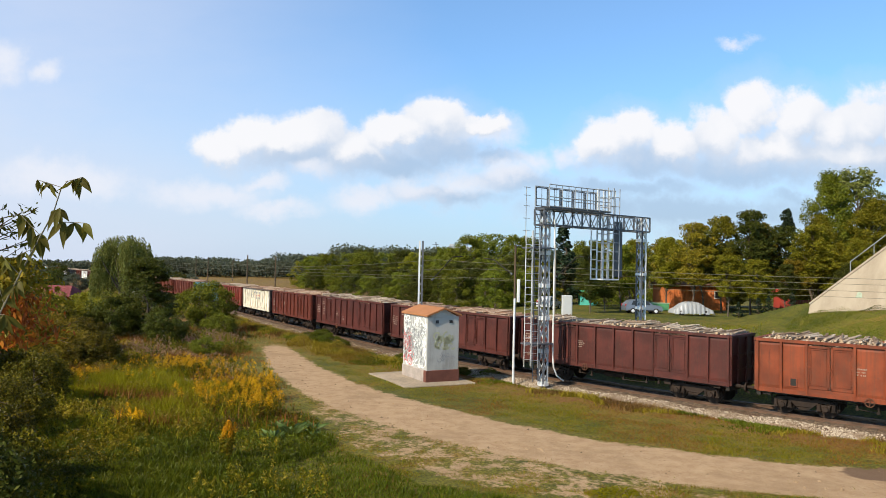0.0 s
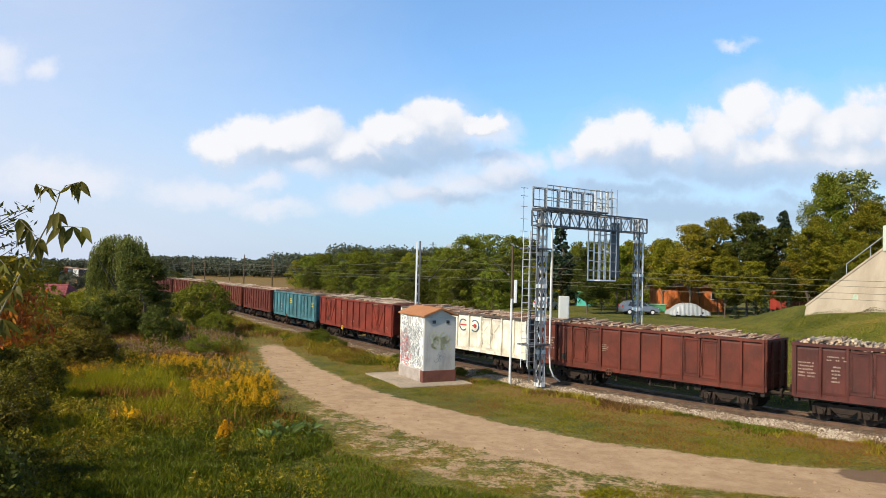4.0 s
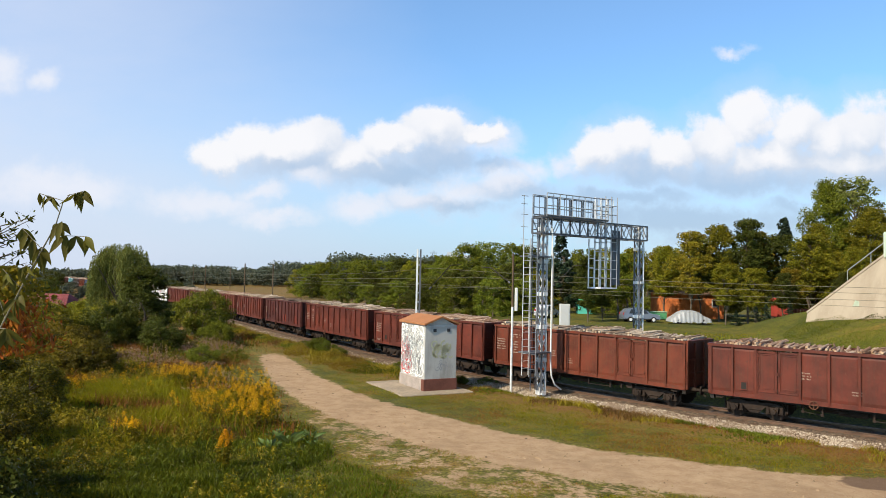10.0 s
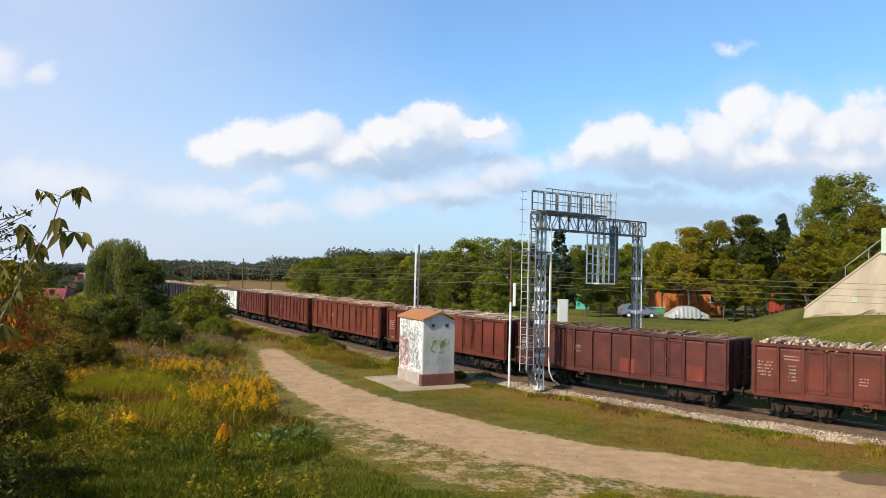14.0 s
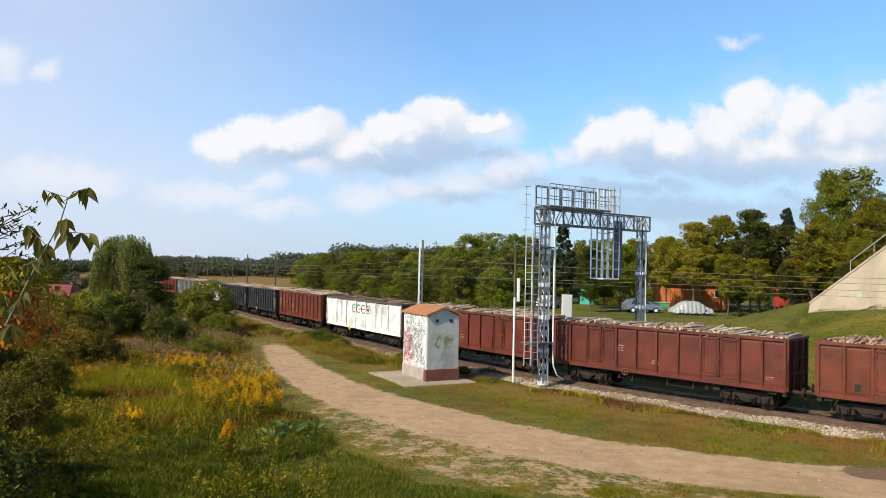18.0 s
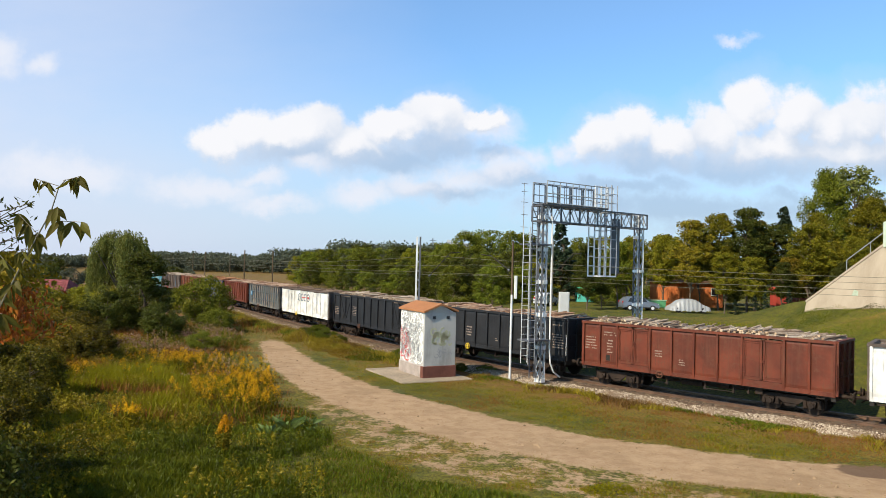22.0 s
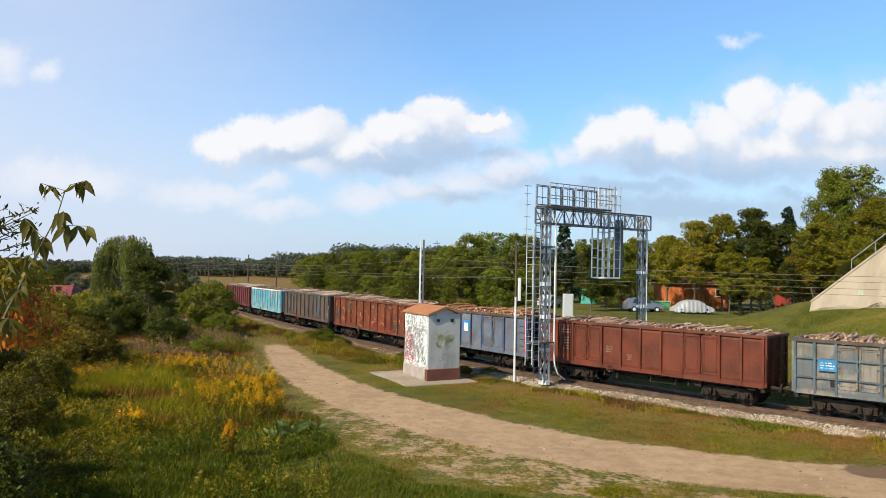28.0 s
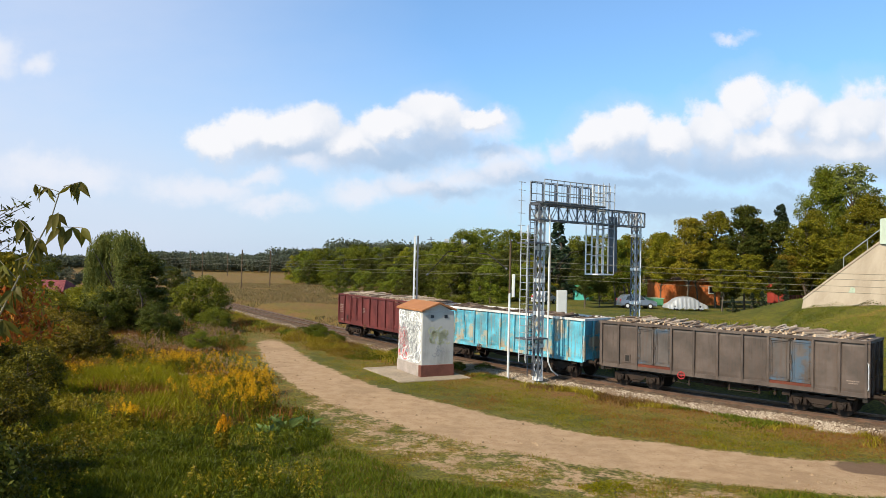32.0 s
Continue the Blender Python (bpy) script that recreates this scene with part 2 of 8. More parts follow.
def earth(n, co):
    """Trodden sandy earth: pale dusty tread, darker stony patches, grit."""
    big, mid, small = n.noise(co, 0.35, 5, 0.6), n.noise(co, 1.7, 6, 0.65), n.noise(co, 9.0, 8, 0.75)
    col = n.mix(n.step(mid, 0.34, 0.68), (0.310, 0.202, 0.116), (0.400, 0.278, 0.168))
    col = n.mix(n.step(small, 0.5, 0.70, 0.0, 0.5), col, (0.175, 0.105, 0.053))
    col = n.mix(n.step(n.noise(co, 22.0, 3, 0.6), 0.60, 0.68, 0.0, 0.7), col, (0.47, 0.37, 0.25))
    col = n.mix(n.step(big, 0.48, 0.64, 0.0, 0.5), col, (0.245, 0.160, 0.090))
    col = n.mix(n.step(n.noise(co, 3.4, 7, 0.72), 0.62, 0.70, 0.0, 0.55), col, (0.13, 0.078, 0.042))
    return col, n.math("ADD", small, n.math("MULTIPLY", mid, 0.8))


def ground_look(n, co, rnd):
    """Short grass with dry and bare patches; gravelly earth close to the rails comes as its own object."""
    return turf(n, co)


def dirt_look(n, co, rnd):
    """Trodden earth that gives way to the sward in ragged patches where less bare."""
    bare = n.add("ShaderNodeAttribute")
    bare.attribute_name = "bare"
    soil, grit = earth(n, co)
    sward, fine = turf(n, co)
    f = n.math("ADD", bare.outputs["Fac"], n.math("MULTIPLY", n.math("SUBTRACT", n.noise(co, 1.1, 3), 0.5), 0.9))
    f = n.math("ADD", f, n.math("MULTIPLY", n.math("SUBTRACT", n.noise(co, 5.0, 5, 0.7), 0.5), 1.1))
    # soil darkened in colour where the bridge's shadow falls on the track
    cast_shadow = n.add("ShaderNodeAttribute")
    cast_shadow.attribute_name = "cast_shadow"
    shadowed = n.math("ADD", cast_shadow.outputs["Fac"], n.math("MULTIPLY", n.math("SUBTRACT", n.noise(co, 1.6, 4), 0.5), 0.7))
    soil = n.mix(n.step(shadowed, 0.4, 0.6, 0.0, 0.85), soil, (0.10, 0.058, 0.036))
    return n.mix(n.step(f, 0.38, 0.62), sward, soil), grit


def ballast_look(n, co, rnd):
    v = n.add("ShaderNodeTexVoronoi")
    n.put(v.inputs["Vector"], co)
    v.inputs["Scale"].default_value = 16.0
    tone = n.add("ShaderNodeSeparateColor")
    n.put(tone.inputs[0], v.outputs["Color"])
    col = n.ramp(tone.outputs[0], [(0.0, (0.045, 0.029, 0.019)), (0.5, (0.135, 0.090, 0.058)), (1.0, (0.26, 0.19, 0.13))])
    rusty = n.noise(co, 0.8, 4)
    return n.mix(n.step(rusty, 0.42, 0.64, 0.0, 0.6), col, (0.085, 0.042, 0.022)), v.outputs["Distance"]


def bark_look(n, co, rnd):
    s = n.noise(n.vec("MULTIPLY", co, (6, 6, 1.2)), 2.0, 5, 0.65)
    return n.mix(s, (0.045, 0.032, 0.022), (0.17, 0.13, 0.095)), s


MAT = {
    "ground": material("grass_ground", ground_look, 0.95, 0, 0.03),
    "dirt": material("packed_earth", dirt_look, 0.95, 0, 0.018),
    "ballast": material("track_ballast", ballast_look, 0.95, 0, 0.03),
    "bark": material("bark", bark_look, 0.9, 0, 0.02),
    "black": plain("black_steel", (0.018, 0.014, 0.011), 0.65, 0.0, 0.35),
    "running": plain("running_gear", (0.025, 0.015, 0.010), 0.85, 0.0, 0.6),
    "steel": plain("rail_steel", (0.15, 0.09, 0.06), 0.5, 0.45, 0.3),
    "rust": plain("rusty_steel", (0.12, 0.05, 0.028), 0.85, 0.0, 0.4),
    "zinc": plain("galvanised_steel", (0.36, 0.37, 0.39), 0.45, 0.25, 0.15),
    "zinc_dark": plain("dull_and_shaded_galvanised_steel", (0.10, 0.105, 0.12), 0.5, 0.2, 0.2),
    "silver": plain("silver_paint", (0.66, 0.67, 0.68), 0.45, 0.1, 0.12),
    "concrete": plain("concrete", (0.36, 0.31, 0.25), 0.9, 0, 0.16, 1.2, 0.01),
    "sleeper": plain("weathered_sleeper", (0.10, 0.07, 0.048), 0.9, 0, 0.3),
    "white_mark": plain("white_stencil", (0.31, 0.235, 0.19), 0.7, 0, 0.2),
    "yellow_mark": plain("yellow_paint", (0.70, 0.50, 0.04), 0.6, 0, 0.15),
    "red_mark": plain("red_paint", (0.42, 0.035, 0.035), 0.6, 0, 0.15),
    "blue_mark": plain("slate_blue_paint", (0.07, 0.11, 0.15), 0.6, 0, 0.15),
    "blue_bright": plain("bright_blue_paint", (0.02, 0.20, 0.52), 0.6, 0, 0.15),
    "wire": plain("copper_wire", (0.16, 0.15, 0.11), 0.6, 0.2, 0.2),
    "wood_pole": plain("wooden_pole", (0.10, 0.068, 0.042), 0.9, 0, 0.3),
    "glass": plain("window_glass", (0.03, 0.035, 0.04), 0.08, 0, 0.1, 2.0, 0.0),
    "green_leaf": leaf_material("green_leaves", [(0.2, (0.052, 0.068, 0.006)), (0.5, (0.135, 0.158, 0.014)), (0.8, (0.265, 0.265, 0.026))]),
    "olive_leaf": leaf_material("olive_leaves", [(0.2, (0.066, 0.07, 0.005)), (0.5, (0.19, 0.182, 0.013)), (0.8, (0.36, 0.305, 0.024))], through=0.32),
    "dark_leaf": leaf_material("dark_leaves", [(0.2, (0.024, 0.031, 0.006)), (0.5, (0.056, 0.066, 0.01)), (0.8, (0.115, 0.118, 0.018))]),
    "scrub_leaf": leaf_material("scrub_leaves", [(0.2, (0.020, 0.022, 0.003)), (0.5, (0.075, 0.066, 0.006)), (0.8, (0.26, 0.195, 0.014))]),
    "autumn_leaf": leaf_material("turning_leaves", [(0.2, (0.075, 0.06, 0.006)), (0.5, (0.19, 0.142, 0.012)), (0.8, (0.35, 0.225, 0.022))]),
    "willow_leaf": leaf_material("willow_leaves", [(0.2, (0.06, 0.07, 0.016)), (0.5, (0.14, 0.15, 0.034)), (0.8, (0.26, 0.255, 0.07))], through=0.3),
    "red_leaf": leaf_material("red_autumn_leaves", [(0.2, (0.15, 0.024, 0.01)), (0.5, (0.36, 0.07, 0.018)), (0.8, (0.56, 0.2, 0.025))]),
    "conifer_leaf": leaf_material("conifer_needles", [(0.2, (0.012, 0.022, 0.012)), (0.5, (0.024, 0.038, 0.019)), (0.8, (0.043, 0.060, 0.029))], through=0.1),
    # aerial haze mixed into the leaf colour: a paler, greyer green
    "hazed_leaf": leaf_material("hazed_distant_leaves", [(0.2, (0.062, 0.076, 0.058)), (0.5, (0.088, 0.104, 0.074)), (0.8, (0.112, 0.128, 0.086))]),
    "blade": leaf_material("grass_blades", [(0.2, (0.062, 0.068, 0.003)), (0.5, (0.155, 0.142, 0.006)), (0.8, (0.28, 0.235, 0.012))]),
    "dry_blade": leaf_material("dry_grass", [(0.2, (0.14, 0.052, 0.012)), (0.5, (0.25, 0.108, 0.024)), (0.8, (0.36, 0.185, 0.048))]),
    "weed": leaf_material("weed_leaves", [(0.2, (0.034, 0.046, 0.003)), (0.5, (0.078, 0.095, 0.006)), (0.8, (0.155, 0.165, 0.016))]),
    "gold": leaf_material("goldenrod_flowers", [(0.2, (0.3, 0.115, 0.003)), (0.5, (0.5, 0.23, 0.005)), (0.8, (0.74, 0.4, 0.01))]),
    "heather": leaf_material("faded_seed_heads", [(0.2, (0.16, 0.092, 0.056)), (0.5, (0.3, 0.185, 0.12)), (0.8, (0.44, 0.3, 0.2))]),
}


# ---- mesh helpers
def mesh_of(name, verts, faces, mats=None, which=None, smooth=False):
    me = bpy.data.meshes.new(name)
    me.from_pydata(verts, [], faces)
    for m in mats or ():
        me.materials.append(m)
    if which is not None:
        me.polygons.foreach_set("material_index", which)
    if smooth:
        me.polygons.foreach_set("use_smooth", [True] * len(me.polygons))
    me.update()
    return me


class Shape:
    """Collects boxes, bars, tubes and plates into one mesh."""

    def __init__(self):
        self.v, self.f = [], []

    def hull8(self, p):
        k = len(self.v)
        self.v += [tuple(q) for q in p]
        self.f += [tuple(k + i for i in q) for q in ((0, 3, 2, 1), (4, 5, 6, 7), (0, 1, 5, 4), (1, 2, 6, 5), (2, 3, 7, 6), (3, 0, 4, 7))]
        return self

    def box(self, x0, x1, y0, y1, z0, z1):
        return self.hull8([(x0, y0, z0), (x1, y0, z0), (x1, y1, z0), (x0, y1, z0), (x0, y0, z1), (x1, y0, z1), (x1, y1, z1), (x0, y1, z1)])

    def soft(self, x0, x1, y0, y1, z0, z1, c=0.02):
        """A box with its upright edges and its top edge chamfered."""
        k = len(self.v)
        ring = lambda e, z: [(x0 + c + e, y0 + e, z), (x1 - c - e, y0 + e, z), (x1 - e, y0 + c + e, z), (x1 - e, y1 - c - e, z),
                             (x1 - c - e, y1 - e, z), (x0 + c + e, y1 - e, z), (x0 + e, y1 - c - e, z), (x0 + e, y0 + c + e, z)]
        self.v += ring(0, z0) + ring(0, z1 - c) + ring(c, z1)
        for r in (0, 8):
            self.f += [(k + r + i, k + r + (i + 1) % 8, k + r + 8 + (i + 1) % 8, k + r + 8 + i) for i in range(8)]
        self.f += [tuple(k + 7 - i for i in range(8)), tuple(k + 16 + i for i in range(8))]
        return self

    def bar(self, p, q, w, d=None):
        """A square bar from p to q, w wide and d deep."""
        p, q = Vector(p), Vector(q)
        a = (q - p).normalized()
        side = a.cross((0, 0, 1))
        side = side.normalized() if side.length > 1e-4 else Vector((1, 0, 0))
        up = side.cross(a)
        s, u = side * w / 2, up * (d or w) / 2
        return self.hull8([p - s - u, p + s - u, p + s + u, p - s + u, q - s - u, q + s - u, q + s + u, q - s + u])

    def tube(self, p, q, r, r2=None, n=8, caps=True):
        p, q = Vector(p), Vector(q)
        a = (q - p).normalized()
        side = a.cross((0, 0, 1))
        side = side.normalized() if side.length > 1e-4 else Vector((1, 0, 0))
        up = side.cross(a)
        k = len(self.v)
        for c, rad in ((p, r), (q, r if r2 is None else r2)):
            self.v += [tuple(c + side * rad * math.cos(2 * math.pi * i / n) + up * rad * math.sin(2 * math.pi * i / n)) for i in range(n)]
        self.f += [(k + i, k + (i + 1) % n, k + n + (i + 1) % n, k + n + i) for i in range(n)]
        if caps:
            self.f += [tuple(k + n - 1 - i for i in range(n)), tuple(k + n + i for i in range(n))]
        return self

    def line(self, pts, r, n=6):
        """One bent tube through the points, closed at both ends."""
        pts = [Vector(p) for p in pts]
        k, last = len(self.v), None
        for i, p in enumerate(pts):
            a = (pts[min(i + 1, len(pts) - 1)] - pts[max(i - 1, 0)]).normalized()
            side = a.cross((0, 0, 1)) if last is None else last - a * last.dot(a)
            side = side.normalized() if side.length > 1e-4 else Vector((1, 0, 0))
            up, last = side.cross(a), side
            self.v += [tuple(p + (side * math.cos(2 * math.pi * q / n) + up * math.sin(2 * math.pi * q / n)) * r) for q in range(n)]
        for i in range(len(pts) - 1):
            b = k + i * n
            self.f += [(b + q, b + (q + 1) % n, b + n + (q + 1) % n, b + n + q) for q in range(n)]
        e = k + (len(pts) - 1) * n
        self.f += [tuple(k + n - 1 - q for q in range(n)), tuple(e + q for q in range(n))]
        return self

    def arc(self, cx, cz, y, r, w, a0, a1, depth=0.012, n=20):
        """A flat ring piece that stands in the xz plane."""
        for i in range(n):
            b0, b1 = radians(a0 + (a1 - a0) * i / n), radians(a0 + (a1 - a0) * (i + 1) / n)
            pt = lambda b, rad, yy: (cx + rad * math.cos(b), yy, cz + rad * math.sin(b))
            self.hull8([pt(b0, r - w, y), pt(b0, r + w, y), pt(b1, r + w, y), pt(b1, r - w, y),
                        pt(b0, r - w, y + depth), pt(b0, r + w, y + depth), pt(b1, r + w, y + depth), pt(b1, r - w, y + depth)])
        return self

    def mesh(self, name, mat=None, smooth=False):
        return mesh_of(name, self.v, self.f, [mat] if mat else None, None, smooth)


def put(name, mesh, mat=None, parent=None, at=None, label=""):
    """An object on a mesh that may be shared; its material is the object's own."""
    ob = new(name, mesh)
    ob.parent = parent
    if at is not None:
        ob.matrix_basis = at if isinstance(at, Matrix) else Matrix.Translation(at)
    if mat is not None:
        if not mesh.materials:
            mesh.materials.append(mat)
        ob.material_slots[0].link = "OBJECT"
        ob.material_slots[0].material = mat
    if label:
        tagged(ob, label)
    return ob


def thing(name, at, label, category, group=""):
    ob = new(name)
    ob.matrix_basis = at if isinstance(at, Matrix) else Matrix.Translation(at)
    return tagged(ob, label, category, group)


# ---- the railway line: a gentle curve, given along the wagons' near side by the distance run
NEAR_X, NEAR_Y, NEAR_Z = (0.1524, 31.6062, 6.0406, 1.3267), (48.4471, -38.4312, 5.147, 1.4664), (0.0, -0.4268, 0.4382, 0.3873)
S_LOW, S_HIGH = -70.0, 28.0
# the far stretch bends a little wider and lies lower: square and cubic terms past 8 m back
FAR_2, FAR_3 = Vector((1.573, 3.705, -1.662)), Vector((-1.904, -2.911, 1.094))


def near_side(s):
    q = min(max(s, S_LOW), S_HIGH)
    u = q / 50
    p = Vector([c[0] + c[1] * u + c[2] * u * u + c[3] * u ** 3 for c in (NEAR_X, NEAR_Y, NEAR_Z)])
    t = Vector([(c[1] + 2 * c[2] * u + 3 * c[3] * u * u) for c in (NEAR_X, NEAR_Y, NEAR_Z)])
    w = max(0.0, -(q + 8) / 50)
    p += FAR_2 * w * w + FAR_3 * w ** 3
    t -= FAR_2 * 2 * w + FAR_3 * 3 * w * w
    t.z = 0
    return p + t.normalized() * (s - q), t.normalized()


def beside(s, off, z=0.0):
    """A point of the line: off metres beyond the wagons' near side, z over the rails."""
    p, t = near_side(s)
    return Vector((p.x - t.y * off, p.y + t.x * off, p.z + z))


LINE = [near_side(s)[0] for s in range(-420, 160, 2)]
LINE_X, LINE_Y = np.array([p.x for p in LINE]), np.array([p.y for p in LINE])
LINE_Z = np.array([p.z for p in LINE])
LINE_TX, LINE_TY = np.gradient(LINE_X), np.gradient(LINE_Y)
TL = np.hypot(LINE_TX, LINE_TY)


def smooth(a, b, x):
    t = np.clip((x - a) / (b - a), 0, 1)
    return t * t * (3 - 2 * t)


def lie(x, y):
    """Ground height at points (arrays): level fields, a bank beyond the rails towards the road bridge."""
    x, y = np.asarray(x, float), np.asarray(y, float)
    i = np.argmin((x[..., None] - LINE_X) ** 2 + (y[..., None] - LINE_Y) ** 2, axis=-1)
    d = ((x - LINE_X[i]) * -LINE_TY[i] + (y - LINE_Y[i]) * LINE_TX[i]) / TL[i]
    h = -0.1 + np.where(np.abs(d - 1.45) < 12, LINE_Z[i], 0) * smooth(12, 4, np.abs(d - 1.45)) * (LINE_Z[i] > 0)
    h = h - 0.35 * smooth(4.6, 3.2, np.abs(d - 1.45))
    h = h + 2.0 * smooth(4, 22, d) * smooth(-12, 16, x) * smooth(260, 150, y)
    h = h + 2.3 * smooth(26.5, 33.0, x) * smooth(4, 15, d) * smooth(76, 60, y)
    return h + 0.03 * np.sin(x * 0.9 + 1.3 * np.sin(y * 0.37)) * np.cos(y * 0.71)


def stand(x, y, dz=0.0):
    return (x, y, float(lie(np.array([x]), np.array([y]))[0]) + dz)


# the dirt track: mid line and half widths; a wide worn margin lies on its near side
PATH_MID = [(-14.6, 58.5), (-13.2, 54.5), (-9.7, 44.8), (-6.2, 37.4), (-3.0, 32.6), (1.3, 27.7), (5.0, 24.8), (8.5, 23.1), (12, 22), (20, 21.3), (30, 21)]
PATH_HALF = [0.35, 0.95, 1.45, 1.75, 2.05, 2.15, 2.15, 2.0, 1.85, 1.8, 1.8]
WORN_MID, WORN_HALF = [(-6.3, 35.4), (-4.3, 31), (-1.6, 26.5), (1.2, 23.3), (4.7, 21.0), (8, 19.5)], [0.8, 1.9, 2.7, 2.9, 2.2, 1.2]


def along_polyline(mid, half, x, y):
    """Distance from a polyline in half widths, for arrays of points; and the distance in metres past its edge."""
    mid, half = np.array(mid, float), np.array(half, float)
    run = np.concatenate([[0], np.cumsum(np.hypot(*np.diff(mid, axis=0).T))])
    s = np.arange(0, run[-1], 0.4)
    px, py, pw = np.interp(s, run, mid[:, 0]), np.interp(s, run, mid[:, 1]), np.interp(s, run, half)
    i = np.argmin((x[:, None] - px) ** 2 + (y[:, None] - py) ** 2, axis=1)
    d = np.hypot(x - px[i], y - py[i])
    return d / pw[i], d - pw[i]


def bareness(x, y):
    p, e = along_polyline(PATH_MID, PATH_HALF, x, y)
    w, f = along_polyline(WORN_MID, WORN_HALF, x, y)
    return np.maximum(smooth(0.8, -0.7, e) * smooth(60.0, 51.0, y), 0.47 * smooth(1.3, 0.5, w))


def dryness(x, y):
    """Parched towards the rails and on the far field, fresh beside the track's verge."""
    i = np.concatenate([np.argmin((a[:, None] - LINE_X) ** 2 + (b[:, None] - LINE_Y) ** 2, axis=1) for a, b in zip(np.array_split(x, 8), np.array_split(y, 8))])
    d = ((x - LINE_X[i]) * -LINE_TY[i] + (y - LINE_Y[i]) * LINE_TX[i]) / TL[i]
    near = np.maximum(0.15 + 0.6 * smooth(-7.5, -3.2, d), 0.75 * smooth(66, 80, y))
    far = np.where(x < -4, 0.58, np.where(y > 63, 0.0, 0.06))
    return np.where(d < 1, near, far)


def give(me, name, values):
    me.attributes.new(name, "FLOAT", "POINT").data.foreach_set("value", np.asarray(values, np.float32))


def make_ground():
    ax = np.concatenate([-np.geomspace(3200, 62, 22), np.arange(-60, 62, 1.0), np.geomspace(64, 3200, 22)])
    ay = np.concatenate([-np.geomspace(600, 12, 8), np.arange(-10, 112, 1.0), np.geomspace(114, 3500, 26)])
    gx, gy = np.meshgrid(ax, ay)
    z = lie(gx.ravel(), gy.ravel())
    n = len(ax)
    faces = [(j * n + i, j * n + i + 1, (j + 1) * n + i + 1, (j + 1) * n + i) for j in range(len(ay) - 1) for i in range(n - 1)]
    me = mesh_of("ground", list(zip(gx.ravel(), gy.ravel(), z)), faces, [MAT["ground"]], smooth=True)
    give(me, "dry", dryness(gx.ravel(), gy.ravel()))
    tagged(new("ground", me), "rough grass field with dry bare patches", "ground", kind="structure")


make_ground()


def make_path():
    """The track's ribbon, its worn margin with it, laid on the ground; it thins out into the sward."""
    mid, half = np.array(PATH_MID, float), np.array(PATH_HALF, float)
    run = np.concatenate([[0], np.cumsum(np.hypot(*np.diff(mid, axis=0).T))])
    s = np.arange(0, run[-1], 0.3)
    k = np.ones(13) / 13
    even = lambda a: np.convolve(np.pad(a, 6, mode="edge"), k, mode="valid")
    x, y, w = even(np.interp(s, run, mid[:, 0])), even(np.interp(s, run, mid[:, 1])), even(np.interp(s, run, half))
    tx, ty = np.gradient(x), np.gradient(y)
    l = np.hypot(tx, ty)
    across = 34
    rows = []
    for j in range(across):
        f = j / (across - 1)
        o = (w + 1.0) - f * (2 * w + 2.0 + 6.5 * smooth(19, 27, s) * smooth(62, 52, s))
        px, py = x - ty / l * o, y + tx / l * o
        rim = min(f, 1 - f) < 0.01
        rows.append(np.stack([px, py, lie(px, py) + (-0.03 if rim else 0.025)], 1))
    v = np.stack(rows, 1).reshape(-1, 3)
    faces = [(i * across + j, (i + 1) * across + j, (i + 1) * across + j + 1, i * across + j + 1) for i in range(len(s) - 1) for j in range(across - 1)]
    me = mesh_of("dirt_path", v.tolist(), faces, [MAT["dirt"]], smooth=True)
    give(me, "bare", bareness(v[:, 0], v[:, 1]))
    give(me, "dry", dryness(v[:, 0], v[:, 1]))
    # the bridge's cast shadow, put into the track's colour as a dark spot
    give(me, "cast_shadow", smooth(1.6, 0.5, np.hypot((v[:, 0] - 15.3) / 2.0, (v[:, 1] - 23.0) / 1.0)))
    tagged(new("dirt_path", me), "pale trodden dirt track with worn grassy margins", "path", kind="structure")


make_path()


def ribbon_along(name, offs, mat, label, s0, s1, step=1.0):
    """A cross-section (off, z) swept along the line."""
    v, f = [], []
    ss = np.arange(s0, s1, step)
    n = len(offs)
    for s in ss:
        for o, z in offs:
            v.append(tuple(beside(s, o, z)))
    f = [(i * n + j, (i + 1) * n + j, (i + 1) * n + j + 1, i * n + j + 1) for i in range(len(ss) - 1) for j in range(n - 1)]
    return mesh_of(name, v, f, [mat], smooth=False)


bed = ribbon_along("track_bed", [(-3.1, -0.60), (-0.75, -0.16), (0.7, -0.15), (1.45, -0.14), (2.2, -0.15), (3.4, -0.17), (5.0, -0.62)], MAT["ballast"], "", -400, 150, 2.0)
tagged(new("track_bed", bed), "stone ballast bed of a single railway track", "track bed", kind="structure")
track = thing("railway_track", (0, 0, 0), "rusty railway track on weathered sleepers in stone ballast", "railway track")
for off in (0.68, 2.18):
    h = [(off - 0.075, -0.16), (off - 0.075, -0.13), (off - 0.01, -0.11), (off - 0.01, -0.05), (off - 0.036, -0.035), (off - 0.036, 0.0),
         (off + 0.036, 0.0), (off + 0.036, -0.035), (off + 0.01, -0.05), (off + 0.01, -0.11), (off + 0.075, -0.13), (off + 0.075, -0.16)]
    put("rail", ribbon_along("rail", h, MAT["steel"], "", -400, 150, 2.0), None, track)
sleeper_mesh = Shape().soft(-0.12, 0.12, -1.3, 1.3, -0.3, -0.1, 0.02).mesh("sleeper")
for i in range(200):
    s = -88 + i * 0.62
    p, (q, t) = beside(s, 1.43, -0.025), near_side(s)
    put("sleeper", sleeper_mesh, MAT["sleeper"], track, Matrix.Translation(p) @ Matrix.Rotation(math.atan2(t.y, t.x), 4, "Z"))


